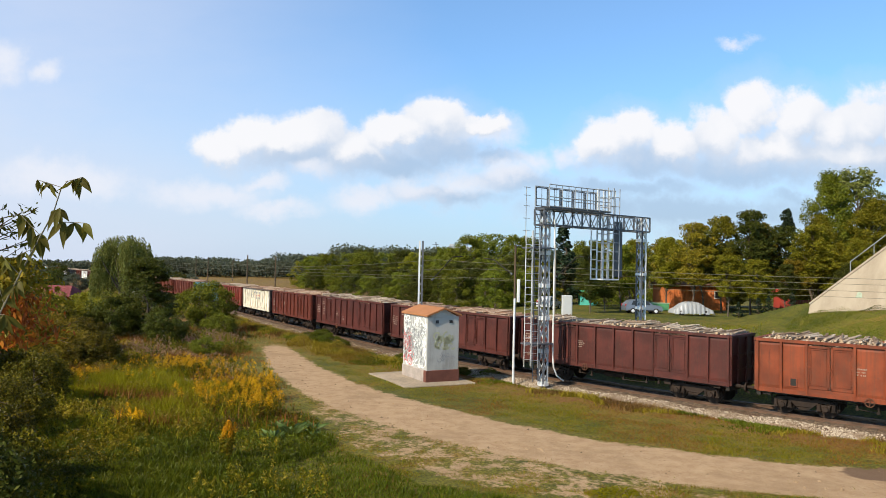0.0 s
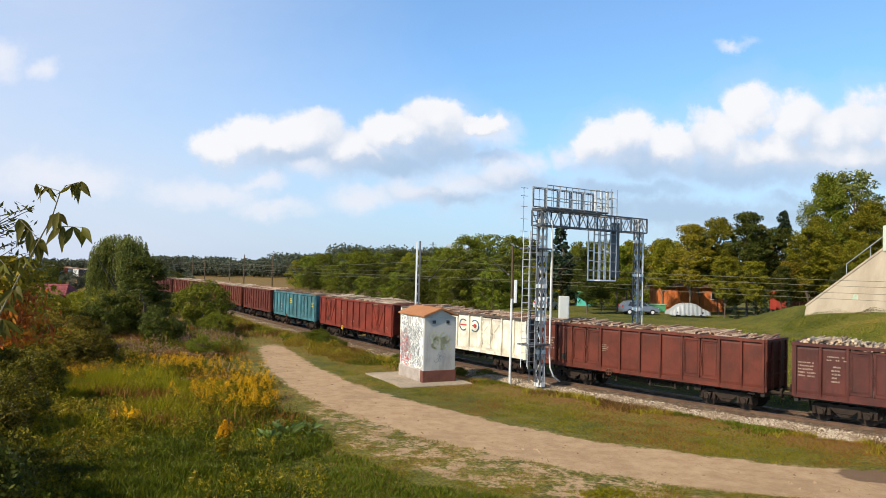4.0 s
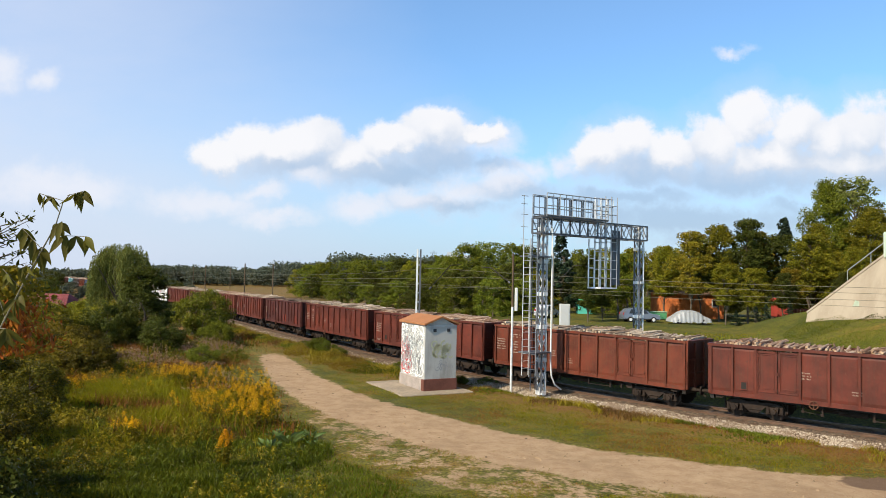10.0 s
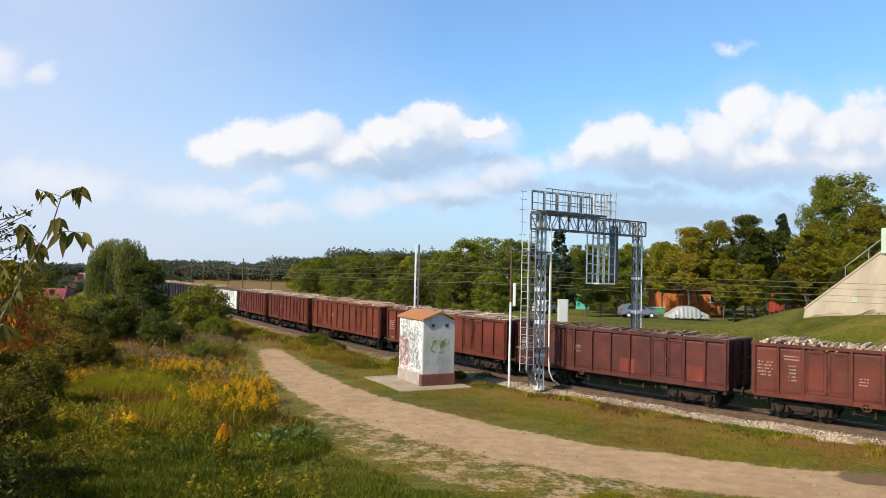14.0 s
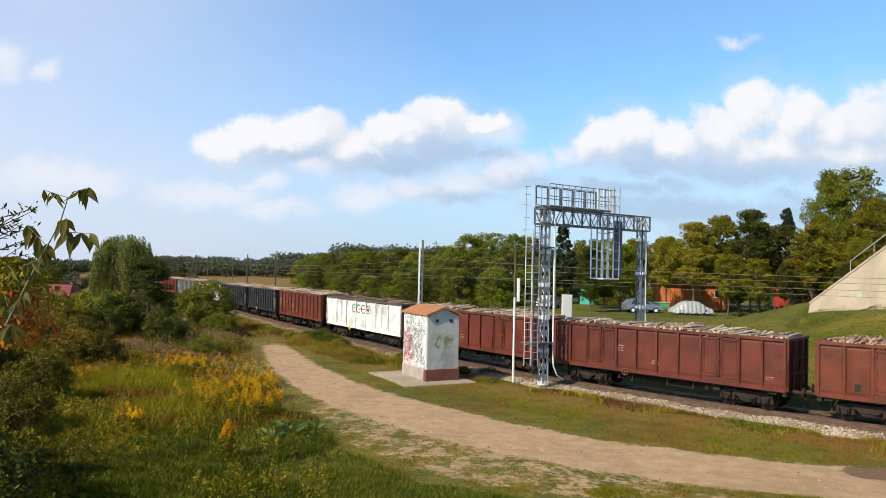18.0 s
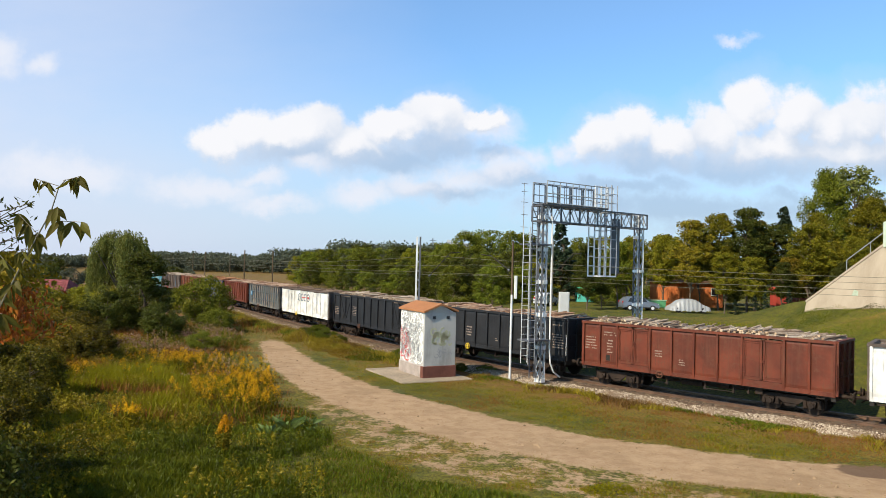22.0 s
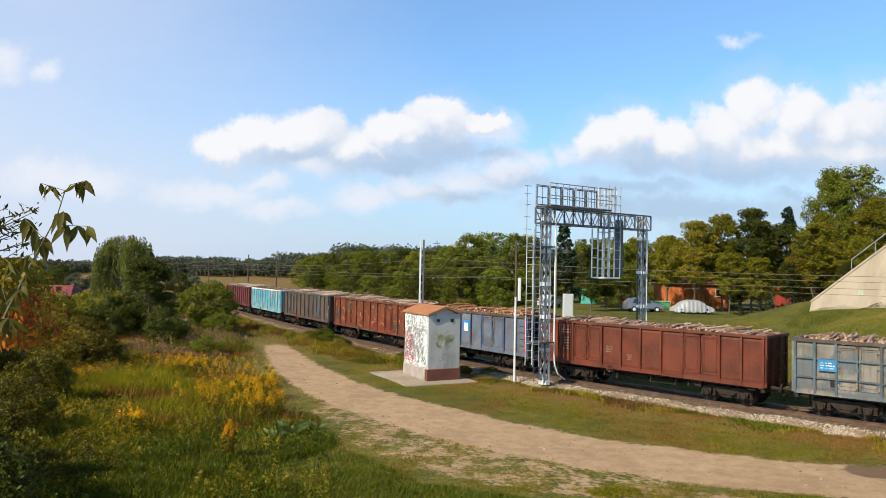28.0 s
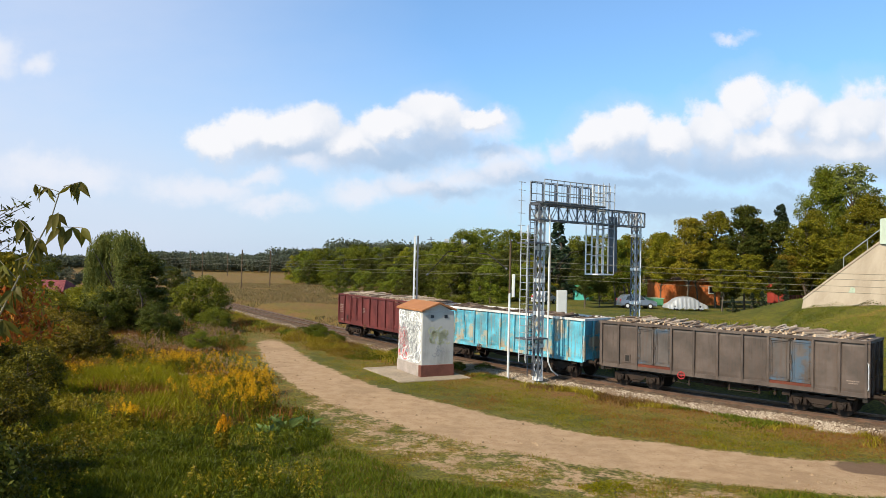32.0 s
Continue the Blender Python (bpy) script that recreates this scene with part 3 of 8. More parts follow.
# ---- freight wagons
L_BODY, PITCH, Z_TOP, Z_SILL, HALF_W = 12.8, 14.04, 3.49, 1.156, 1.45
LIB = {}


def lib(key, build):
    if key not in LIB:
        LIB[key] = build().mesh(key[0] if isinstance(key, tuple) else key)
    return LIB[key]


def wood_mats(name, bark, ends):
    """Bark of mixed tone with dark scars, and sawn ends."""
    def bark_of(n, co, rnd):
        isl = n.add("ShaderNodeNewGeometry").outputs["Random Per Island"]
        g = n.noise(co, 8.0, 6, 0.7)
        return n.mix(n.step(g, 0.5, 0.66, 0.0, 0.8), n.ramp(isl, list(zip((0.0, 0.45, 1.0), bark))), shade(bark[0], 0.45)), g

    def ends_of(n, co, rnd):
        isl = n.add("ShaderNodeNewGeometry").outputs["Random Per Island"]
        return n.ramp(isl, list(zip((0.0, 1.0), ends)))
    return [material(name + "_bark", bark_of, 0.9, 0, 0.01), material(name + "_ends", ends_of, 0.85)]


WOOD = {
    "b": wood_mats("birch", ((0.15, 0.10, 0.07), (0.32, 0.235, 0.17), (0.55, 0.46, 0.37)), ((0.34, 0.22, 0.13), (0.58, 0.45, 0.32))),
    "m": wood_mats("mixed_wood", ((0.14, 0.075, 0.05), (0.30, 0.18, 0.12), (0.50, 0.38, 0.29)), ((0.28, 0.15, 0.08), (0.50, 0.36, 0.24))),
    "o": wood_mats("weathered_wood", ((0.07, 0.046, 0.034), (0.15, 0.10, 0.07), (0.30, 0.22, 0.165)), ((0.16, 0.10, 0.065), (0.30, 0.21, 0.14))),
    "p": wood_mats("pine", ((0.15, 0.055, 0.028), (0.31, 0.13, 0.06), (0.46, 0.25, 0.14)), ((0.42, 0.24, 0.12), (0.62, 0.42, 0.25))),
}


def log_load(seed, length, kind, level):
    """Round cordwood piled across the wagon, uneven along it; level: how far the pile stands over the rim."""
    rng = np.random.default_rng(seed)
    v, f, which = [], [], []
    x = -length / 2 + 0.16
    swing = rng.uniform(0, 6.28)
    while x < length / 2 - 0.14:
        r = rng.uniform(0.032, 0.066)
        heap = level + 0.06 * math.sin(x * 0.9 + swing) + 0.04 * math.sin(x * 2.3 + seed)
        for lane in range(1 + (rng.random() < 0.4)):
            l = rng.uniform(2.0, 2.6) if lane == 0 else rng.uniform(0.9, 2.3)
            yaw = 0.12 + 0.2 * math.sin(x * 0.6 + swing) + rng.normal(0, 0.12) + (rng.normal(0, 0.5) if rng.random() < 0.08 else 0)
            tilt = rng.normal(0.06, 0.05)
            c = Vector((x + rng.normal(0, 0.05), rng.normal(0, 0.1 + 0.2 * (lane > 0)), Z_TOP + heap + rng.uniform(-0.08, 0.06) + lane * 0.10))
            d = Vector((math.sin(yaw) * math.cos(tilt), math.cos(yaw) * math.cos(tilt), math.sin(tilt)))
            reach = min(l / 2, (HALF_W - 0.16 - abs(c.y)) / max(0.3, abs(d.y)))
            c.x = max(-length / 2 + 0.2 + abs(d.x) * reach, min(length / 2 - 0.2 - abs(d.x) * reach, c.x))
            p, q = c - d * reach, c + d * reach
            side = d.cross((0, 0, 1)).normalized()
            up = side.cross(d)
            k, n = len(v), 8
            for e, rad in ((p, r), (c + up * rng.normal(0, 0.03), r), (q, r * rng.uniform(0.7, 1.0))):
                for i in range(n):
                    a = 2 * math.pi * i / n + seed
                    w = rad * (1 + 0.13 * math.sin(3 * a + seed * x))
                    v.append(tuple(e + side * w * math.cos(a) + up * w * math.sin(a)))
            for row in (0, n):
                for i in range(n):
                    f.append((k + row + i, k + row + (i + 1) % n, k + row + n + (i + 1) % n, k + row + n + i))
                    which.append(0)
            f += [tuple(k + n - 1 - i for i in range(n)), tuple(k + 2 * n + i for i in range(n))]
            which += [1, 1]
        x += r * rng.uniform(0.7, 1.15)
    # the pile below
    k = len(v)
    a, b, z0, z1 = length / 2 - 0.1, HALF_W - 0.12, Z_SILL, Z_TOP + level - 0.2
    v += [(-a, -b, z0), (a, -b, z0), (a, b, z0), (-a, b, z0), (-a, -b, z1), (a, -b, z1), (a, b, z1), (-a, b, z1)]
    f += [tuple(k + i for i in q) for q in ((0, 3, 2, 1), (4, 5, 6, 7), (0, 1, 5, 4), (1, 2, 6, 5), (2, 3, 7, 6), (3, 0, 4, 7))]
    which += [0] * 6
    return mesh_of("log_load", v, f, WOOD[kind], which)


def bays(style, length):
    """The bays of a side from left to right: ('p' panel or 'd' pair of doors, width)."""
    if style == "short":
        w = length / 10.0
        return [("p", w)] * 6 + [("d", 2 * w)] + [("p", w)] * 2
    if style == "wide":
        return [("p", 1.9), ("d", 1.9), ("p", 1.75), ("p", 1.73), ("p", 1.62), ("d", 1.99), ("p", 1.91)]
    if style == "single":
        return [("p", 1.05), ("d", 1.98)] + [("p", 1.105)] * 6 + [("d", 1.94), ("p", 1.2)]
    if style == "ribbed":
        return [("p", length / 15)] * 2 + [("d", 2 * length / 15)] + [("p", length / 15)] * 7 + [("d", 2 * length / 15)] + [("p", length / 15)] * 2
    w = length / 12.8
    return [("p", 1.07 * w), ("p", 1.07 * w), ("d", 1.9 * w), ("p", 1.18 * w), ("p", 1.18 * w), ("p", 1.18 * w), ("p", 1.18 * w), ("d", 1.9 * w), ("p", 1.07 * w), ("p", 1.07 * w)]


def panel_shape(w):
    """A pressed side sheet, a little dished, with a turned-out foot."""
    s = Shape()
    z0, z1 = Z_SILL, Z_TOP - 0.13
    s.box(0, w, -HALF_W + 0.055, -HALF_W + 0.095, z0, z1)
    s.hull8([(0.05, -HALF_W + 0.056, z0 + 0.06), (w - 0.05, -HALF_W + 0.056, z0 + 0.06), (w - 0.05, -HALF_W + 0.056, z1 - 0.05), (0.05, -HALF_W + 0.056, z1 - 0.05),
             (0.12, -HALF_W + 0.035, z0 + 0.2), (w - 0.12, -HALF_W + 0.035, z0 + 0.2), (w - 0.12, -HALF_W + 0.035, z1 - 0.16), (0.12, -HALF_W + 0.035, z1 - 0.16)])
    return s


def door_shape(w, kind):
    s = Shape()
    z0, z1 = Z_SILL + 0.2, Z_TOP - 0.2
    y = -HALF_W
    s.box(0.02, w - 0.02, y + 0.04, y + 0.09, z0, z1)
    for a, b, c, d in ((0.02, 0.11, z0, z1), (w - 0.11, w - 0.02, z0, z1), (0.02, w - 0.02, z0, z0 + 0.1), (0.02, w - 0.02, z1 - 0.1, z1)):
        s.box(a, b, y + 0.0, y + 0.05, c, d)
    if kind in ("plain", "pressed"):
        for a, b, c, d in ((0.15, 0.18, z0 + 0.16, z1 - 0.16), (w - 0.18, w - 0.15, z0 + 0.16, z1 - 0.16), (0.15, w - 0.15, z0 + 0.16, z0 + 0.19), (0.15, w - 0.15, z1 - 0.19, z1 - 0.16)):
            s.box(a, b, y + 0.015, y + 0.07, c, d)
    if kind == "cross":
        s.bar((0.1, y + 0.03, z1 - 0.1), (w - 0.1, y + 0.03, z0 + 0.1), 0.075, 0.07)
    if kind == "cross2":
        s.bar((w - 0.1, y + 0.03, z1 - 0.1), (0.1, y + 0.03, z0 + 0.1), 0.075, 0.07)
    if kind == "kay":
        m = (z0 + z1) / 2
        s.bar((w - 0.15, y + 0.03, z1 - 0.2), (0.15, y + 0.03, m), 0.035, 0.05)
        s.bar((0.15, y + 0.03, m), (w - 0.15, y + 0.03, z0 + 0.2), 0.035, 0.05)
    if kind == "pressed":
        for k in range(3):
            h = (z1 - z0 - 0.3) / 3
            s.hull8([(0.16, y + 0.042, z0 + 0.17 + k * h), (w - 0.16, y + 0.042, z0 + 0.17 + k * h), (w - 0.16, y + 0.042, z0 + 0.1 + (k + 1) * h), (0.16, y + 0.042, z0 + 0.1 + (k + 1) * h),
                     (0.22, y + 0.0, z0 + 0.22 + k * h), (w - 0.22, y + 0.0, z0 + 0.22 + k * h), (w - 0.22, y + 0.0, z0 + 0.05 + (k + 1) * h), (0.22, y + 0.0, z0 + 0.05 + (k + 1) * h)])
    return s


def post_shape():
    s = Shape()
    y = -HALF_W
    s.hull8([(-0.05, y - 0.0, Z_SILL - 0.1), (0.05, y - 0.0, Z_SILL - 0.1), (0.05, y + 0.07, Z_SILL - 0.1), (-0.05, y + 0.07, Z_SILL - 0.1),
             (-0.05, y - 0.06, Z_SILL + 0.5), (0.05, y - 0.06, Z_SILL + 0.5), (0.05, y + 0.07, Z_SILL + 0.5), (-0.05, y + 0.07, Z_SILL + 0.5)])
    s.box(-0.05, 0.05, y - 0.06, y + 0.07, Z_SILL + 0.5, Z_TOP - 0.12)
    return s


def end_shape():
    """An end wall with its upright and level stiffeners; its outside faces +x."""
    s = Shape()
    s.box(-0.06, 0.0, -HALF_W + 0.04, HALF_W - 0.04, Z_SILL - 0.05, Z_TOP - 0.1)
    return s


def underframe_shape(l):
    """Channel solebars, deep centre sill, headstocks, cross bearers and floor."""
    s = Shape()
    h = l / 2
    for y in (-HALF_W + 0.14, HALF_W - 0.22):
        s.box(-h, h, y, y + 0.08, Z_SILL - 0.2, Z_SILL)
        s.box(-h, h, y - 0.03, y + 0.11, Z_SILL - 0.215, Z_SILL - 0.19)
    s.box(-h, h, -0.3, 0.3, Z_SILL - 0.36, Z_SILL - 0.02)
    s.hull8([(-h + 4.6, -0.32, Z_SILL - 0.58), (h - 4.6, -0.32, Z_SILL - 0.58), (h - 4.6, 0.32, Z_SILL - 0.58), (-h + 4.6, 0.32, Z_SILL - 0.58),
             (-h + 3.4, -0.32, Z_SILL - 0.3), (h - 3.4, -0.32, Z_SILL - 0.3), (h - 3.4, 0.32, Z_SILL - 0.3), (-h + 3.4, 0.32, Z_SILL - 0.3)])
    s.box(-h, h, -HALF_W + 0.15, HALF_W - 0.15, Z_SILL - 0.06, Z_SILL - 0.01)
    for x in (-h + 0.09, h - 0.09):
        s.box(x - 0.09, x + 0.09, -HALF_W + 0.05, HALF_W - 0.05, Z_SILL - 0.34, Z_SILL)
    for k in range(7):
        x = -h + 3.2 + k * (l - 6.4) / 6
        s.hull8([(x - 0.05, -0.4, Z_SILL - 0.42), (x + 0.05, -0.4, Z_SILL - 0.42), (x + 0.05, 0.4, Z_SILL - 0.42), (x - 0.05, 0.4, Z_SILL - 0.42),
                 (x - 0.05, -HALF_W + 0.16, Z_SILL - 0.1), (x + 0.05, -HALF_W + 0.16, Z_SILL - 0.1), (x + 0.05, HALF_W - 0.16, Z_SILL - 0.1), (x - 0.05, HALF_W - 0.16, Z_SILL - 0.1)])
    return s


def brake_gear_shape(l):
    """Cylinder, air tank, levers, rods and pipes hung between the bogies."""
    s = Shape()
    s.tube((-0.9, -0.72, 0.74), (0.2, -0.72, 0.74), 0.16, n=10)
    s.tube((0.9, -0.6, 0.76), (1.5, -0.6, 0.76), 0.13, n=10)
    s.line([(-l / 2 + 3.2, -0.9, 0.80), (-1.4, -0.9, 0.74), (-0.9, -0.72, 0.74)], 0.022, 5)
    s.line([(1.5, -0.85, 0.72), (2.4, -0.9, 0.78), (l / 2 - 3.2, -0.9, 0.80)], 0.022, 5)
    s.line([(-l / 2 + 0.4, -1.1, 0.93), (l / 2 - 0.4, -1.1, 0.93)], 0.024, 5)
    for x, z in ((-2.3, 0.62), (-1.5, 0.55), (0.5, 0.58), (1.9, 0.6), (2.6, 0.66)):
        s.box(x - 0.03, x + 0.03, -1.22, -1.14, z, Z_SILL - 0.18)
        s.box(x - 0.06, x + 0.05, -1.23, -1.15, z - 0.02, z + 0.1)
    s.bar((-1.5, -1.18, 0.58), (-2.3, -1.18, 0.66), 0.03).bar((1.9, -1.18, 0.62), (0.5, -1.18, 0.6), 0.03)
    s.box(2.9, 3.25, -1.2, -0.9, 0.68, 0.92)
    return s


def bogie_shape():
    """A two-axle bogie frame: dipped side frames, coil springs, axle boxes, brake hangers."""
    s = Shape()
    for y in (-1.0, 1.0):
        a, b = y - 0.06, y + 0.06
        top = [(-1.28, 0.62, 0.74), (-0.62, 0.70, 0.86), (-0.34, 0.44, 0.80), (0.34, 0.44, 0.80), (0.62, 0.70, 0.86), (1.28, 0.62, 0.74)]
        for (x0, l0, h0), (x1, l1, h1) in zip(top[:-1], top[1:]):
            s.hull8([(x0, a, l0), (x1, a, l1), (x1, b, l1), (x0, b, l0), (x0, a, h0), (x1, a, h1), (x1, b, h1), (x0, b, h0)])
        for x in (-0.9, 0.9):
            s.hull8([(x - 0.13, y - 0.14, 0.30), (x + 0.13, y - 0.14, 0.30), (x + 0.13, y + 0.14, 0.30), (x - 0.13, y + 0.14, 0.30),
                     (x - 0.2, y - 0.14, 0.64), (x + 0.2, y - 0.14, 0.64), (x + 0.2, y + 0.14, 0.64), (x - 0.2, y + 0.14, 0.64)])
            s.tube((x, y, 0.46), (x, y * 1.24, 0.46), 0.135, 0.12, n=10)
            for j in (-0.3, 0.3):
                s.tube((x + j, y, 0.38), (x + j, y, 0.66), 0.085, n=8)
                s.box(x + j - 0.1, x + j + 0.1, y - 0.1, y + 0.1, 0.34, 0.38)
        for k in range(3):
            s.box(-0.3 + 0.05 * k, 0.3 - 0.05 * k, y - 0.1, y + 0.1, 0.42 - 0.04 * k - 0.035, 0.42 - 0.04 * k)
        for x in (-1.42, 1.42):
            s.bar((x, y * 0.8, 0.9), (x * 0.985, y * 0.8, 0.36), 0.06)
    s.box(-0.2, 0.2, -1.05, 1.05, 0.5, 0.84)
    for x in (-1.22, 1.22):
        s.box(x - 0.05, x + 0.05, -1.0, 1.0, 0.62, 0.72)
    return s


def wheel_shape():
    """A wheel seen from the side: tyre with flange, disc and hub; it stands in the xz plane."""
    s = Shape()
    s.tube((0, -0.065, 0), (0, 0.05, 0), 0.46, n=22)
    s.tube((0, 0.05, 0), (0, 0.075, 0), 0.485, n=22)
    s.tube((0, -0.075, 0), (0, -0.06, 0), 0.38, 0.38, n=18)
    s.tube((0, -0.14, 0), (0, -0.07, 0), 0.11, n=10)
    return s


def buffer_shape():
    s = Shape()
    s.tube((0, 0, 0), (0.32, 0, 0), 0.1, n=10)
    s.tube((0.3, 0, 0), (0.58, 0, 0), 0.075, n=10)
    s.tube((0.56, 0, 0), (0.61, 0, 0), 0.235, 0.225, n=14)
    return s


def coupling_shape():
    s = Shape()
    s.box(0, 0.3, -0.06, 0.06, -0.1, 0.1)
    s.bar((0.28, 0.0, 0.0), (0.55, 0, -0.12), 0.07)
    s.bar((0.55, 0, -0.12), (0.74, 0, -0.05), 0.06)
    s.tube((0.1, -0.25, -0.1), (0.5, -0.25, -0.35), 0.03, n=6)
    return s


def stencil(rows, w, h, seed):
    """Lines of small illegible lettering as plain bars; lower left corner at 0, 0."""
    rng = np.random.default_rng(seed)
    s = Shape()
    for r in range(rows):
        x = rng.uniform(0, 0.08) * w
        z = h * (1 - (r + 0.8) / rows)
        while x < w * rng.uniform(0.75, 1.0):
            l = rng.uniform(0.022, 0.06)
            if rng.random() < 0.86:
                s.box(x, min(x + l, w), -0.006, 0.006, z, z + rng.uniform(0.36, 0.5) * h / rows)
            x += l + rng.uniform(0.018, 0.035)
    return s


def make_wagon(spec):
    body, style, door = spec["paint"], spec.get("style", "std"), spec.get("door", "plain")
    l = spec.get("length", L_BODY)
    h = l / 2
    w = thing("freight_wagon", (0, 0, 0), spec["label"], "freight wagon", "wagons of the train")
    rim = spec.get("rim", body)
    put("underframe", lib(("underframe", l), lambda: underframe_shape(l)), MAT["black"], w)
    put("brake_gear", lib(("brake_gear", l), lambda: brake_gear_shape(l)), MAT["running"], w)
    put("side_sill", lib(("side_sill", l), lambda: Shape().box(-h, h, -HALF_W + 0.015, -HALF_W + 0.055, Z_SILL - 0.13, Z_SILL + 0.05).box(-h, h, -HALF_W - 0.01, -HALF_W + 0.07, Z_SILL - 0.14, Z_SILL - 0.115)), body, w)
    if spec.get("plate", spec["seed"] % 2):
        plate = put("label_holder", lib("label_holder", lambda: Shape().box(0, 0.34, -0.03, 0, 0, 0.42)), body, w, (-h + 1.42, -HALF_W + 0.03, 1.36))
        put("label_slip", lib("label_slip", lambda: Shape().box(0.05, 0.29, -0.034, -0.028, 0.05, 0.37)), MAT["black"] if spec["seed"] % 4 else MAT["white_mark"], plate)
    x, k = -h, 0
    for kind, width in bays(style, l):
        put("post", lib("post", post_shape), spec.get("post", body), w, (x if k else x + 0.05, 0, 0))
        if kind == "p":
            put("side_panel", lib(("side_panel", round(width, 3)), lambda: panel_shape(width)), body, w, (x, 0, 0))
        else:
            for half in (0, 1):
                dk = ("cross" if half == 0 else "cross2") if door == "cross" else door
                leaf = put("door", lib(("door", round(width / 2, 3), dk), lambda: door_shape(width / 2, dk)), spec.get("door_paint", body), w, (x + half * width / 2, 0, 0))
                for z in (1.62, 2.3, 2.98):
                    put("hinge", lib("hinge", lambda: Shape().box(-0.08, 0.08, -HALF_W - 0.025, -HALF_W + 0.02, 0, 0.075)), spec.get("post", body), leaf, (0.09 if half == 0 else width / 2 - 0.09, 0, z))
            put("door_sill", lib(("door_sill", round(width, 3)), lambda: Shape().box(0, width, -HALF_W + 0.02, -HALF_W + 0.1, Z_SILL, Z_SILL + 0.19)), spec.get("sill", body), w, (x, 0, 0))
            put("latch", lib("latch", lambda: Shape().bar((-0.03, -HALF_W - 0.03, 1.75), (-0.03, -HALF_W - 0.03, 3.0), 0.035).bar((0.05, -HALF_W - 0.03, 1.9), (0.05, -HALF_W - 0.03, 2.6), 0.04).box(-0.1, 0.1, -HALF_W - 0.05, -HALF_W, 2.2, 2.32)), spec.get("post", body), w, (x + width / 2, 0, 0))
        x += width
        k += 1
    put("post", lib("post", post_shape), spec.get("post", body), w, (h - 0.05, 0, 0))
    put("rim", lib(("rim", l), lambda: Shape().box(-h, h, -HALF_W - 0.04, -HALF_W + 0.12, Z_TOP - 0.13, Z_TOP).box(-h, h, HALF_W - 0.12, HALF_W + 0.04, Z_TOP - 0.13, Z_TOP)), rim, w)
    far = lambda: Shape().box(-h, h, HALF_W - 0.1, HALF_W - 0.04, Z_SILL, Z_TOP - 0.12)
    put("side_wall", lib(("side_wall", l), far), body, w)
    for e in (1, -1):
        turn = Matrix.Translation((e * h, 0, 0)) @ Matrix.Rotation(0 if e > 0 else math.pi, 4, "Z")
        wall = put("end_wall", lib("end_wall", end_shape), spec.get("end", body), w, turn)
        for y in (-HALF_W + 0.1, -0.5, 0.5, HALF_W - 0.1):
            put("stiffener", lib("stiffener", lambda: Shape().box(0.002, 0.1, -0.06, 0.06, Z_SILL - 0.1, Z_TOP - 0.13)), spec.get("end", body), wall, (0, y, 0))
        for z in (1.75, 2.45):
            put("stiffener", lib("cross_stiffener", lambda: Shape().box(0.002, 0.06, -HALF_W + 0.1, HALF_W - 0.1, 0, 0.1)), spec.get("end", body), wall, (0, 0, z))
        put("end_rim", lib("end_rim", lambda: Shape().box(-0.08, 0.12, -HALF_W, HALF_W, Z_TOP - 0.126, Z_TOP + 0.004)), rim, wall)
        for y in (-0.875, 0.875):
            put("buffer", lib("buffer", buffer_shape), MAT["running"], w, turn @ Matrix.Translation((0.02, y, 1.03)))
        put("coupling", lib("coupling", coupling_shape), MAT["running"], w, turn @ Matrix.Translation((0.02, 0, 1.0)))
        bogie = put("bogie", lib("bogie", bogie_shape), MAT["running"], w, (e * (h - 1.95), 0, 0))
        for bx in (-0.9, 0.9):
            for side in (-1, 1):
                put("wheel", lib("wheel", wheel_shape), MAT["running"], bogie, Matrix.Translation((bx, side * 0.76, 0.465)) @ Matrix.Rotation(0 if side < 0 else math.pi, 4, "Z"))
    for x, m in ((-h + 0.45, "yellow_mark" if spec.get("tips") else "white_mark"), (h - 0.6, "yellow_mark" if spec.get("tips") else "white_mark")):
        put("step", lib("step", lambda: Shape().bar((-0.14, -HALF_W + 0.05, 0.9), (-0.14, -HALF_W + 0.05, 1.15), 0.03).bar((0.14, -HALF_W + 0.05, 0.9), (0.14, -HALF_W + 0.05, 1.15), 0.03).box(-0.17, 0.17, -HALF_W - 0.02, -HALF_W + 0.1, 0.88, 0.92)), MAT["running"], w, (x, 0, 0))
        put("jacking_mark", lib("jacking_mark", lambda: Shape().box(-0.045, 0.045, -HALF_W + 0.02, -HALF_W + 0.09, Z_SILL - 0.15, Z_SILL - 0.03)), MAT[m], w, (x + 0.35, 0, 0))
    put("brake_wheel", lib("brake_wheel", lambda: Shape().arc(0, 0, 0, 0.18, 0.017, 0, 360, 0.03, 18).bar((-0.19, 0.015, 0), (0.19, 0.015, 0), 0.03).bar((0, 0.015, -0.19), (0, 0.015, 0.19), 0.03)), MAT[spec.get("wheel", "rust")], w, (-h + 0.36 * l, -HALF_W - 0.08, Z_SILL - 0.12))
    put("end_handrail", lib("end_handrail", lambda: Shape().line([(0, 0, 1.35), (0.08, -0.07, 1.4), (0.08, -0.07, 2.5), (0, 0, 2.55)], 0.018)), MAT["silver"] if spec.get("bright") else body, w, (h - 0.02, -HALF_W + 0.02, 0))
    load = put("log_load", LOADS[spec["load"]] if l == L_BODY else LOADS["short"], None, w, None, "cut cordwood logs piled across to above the rim")
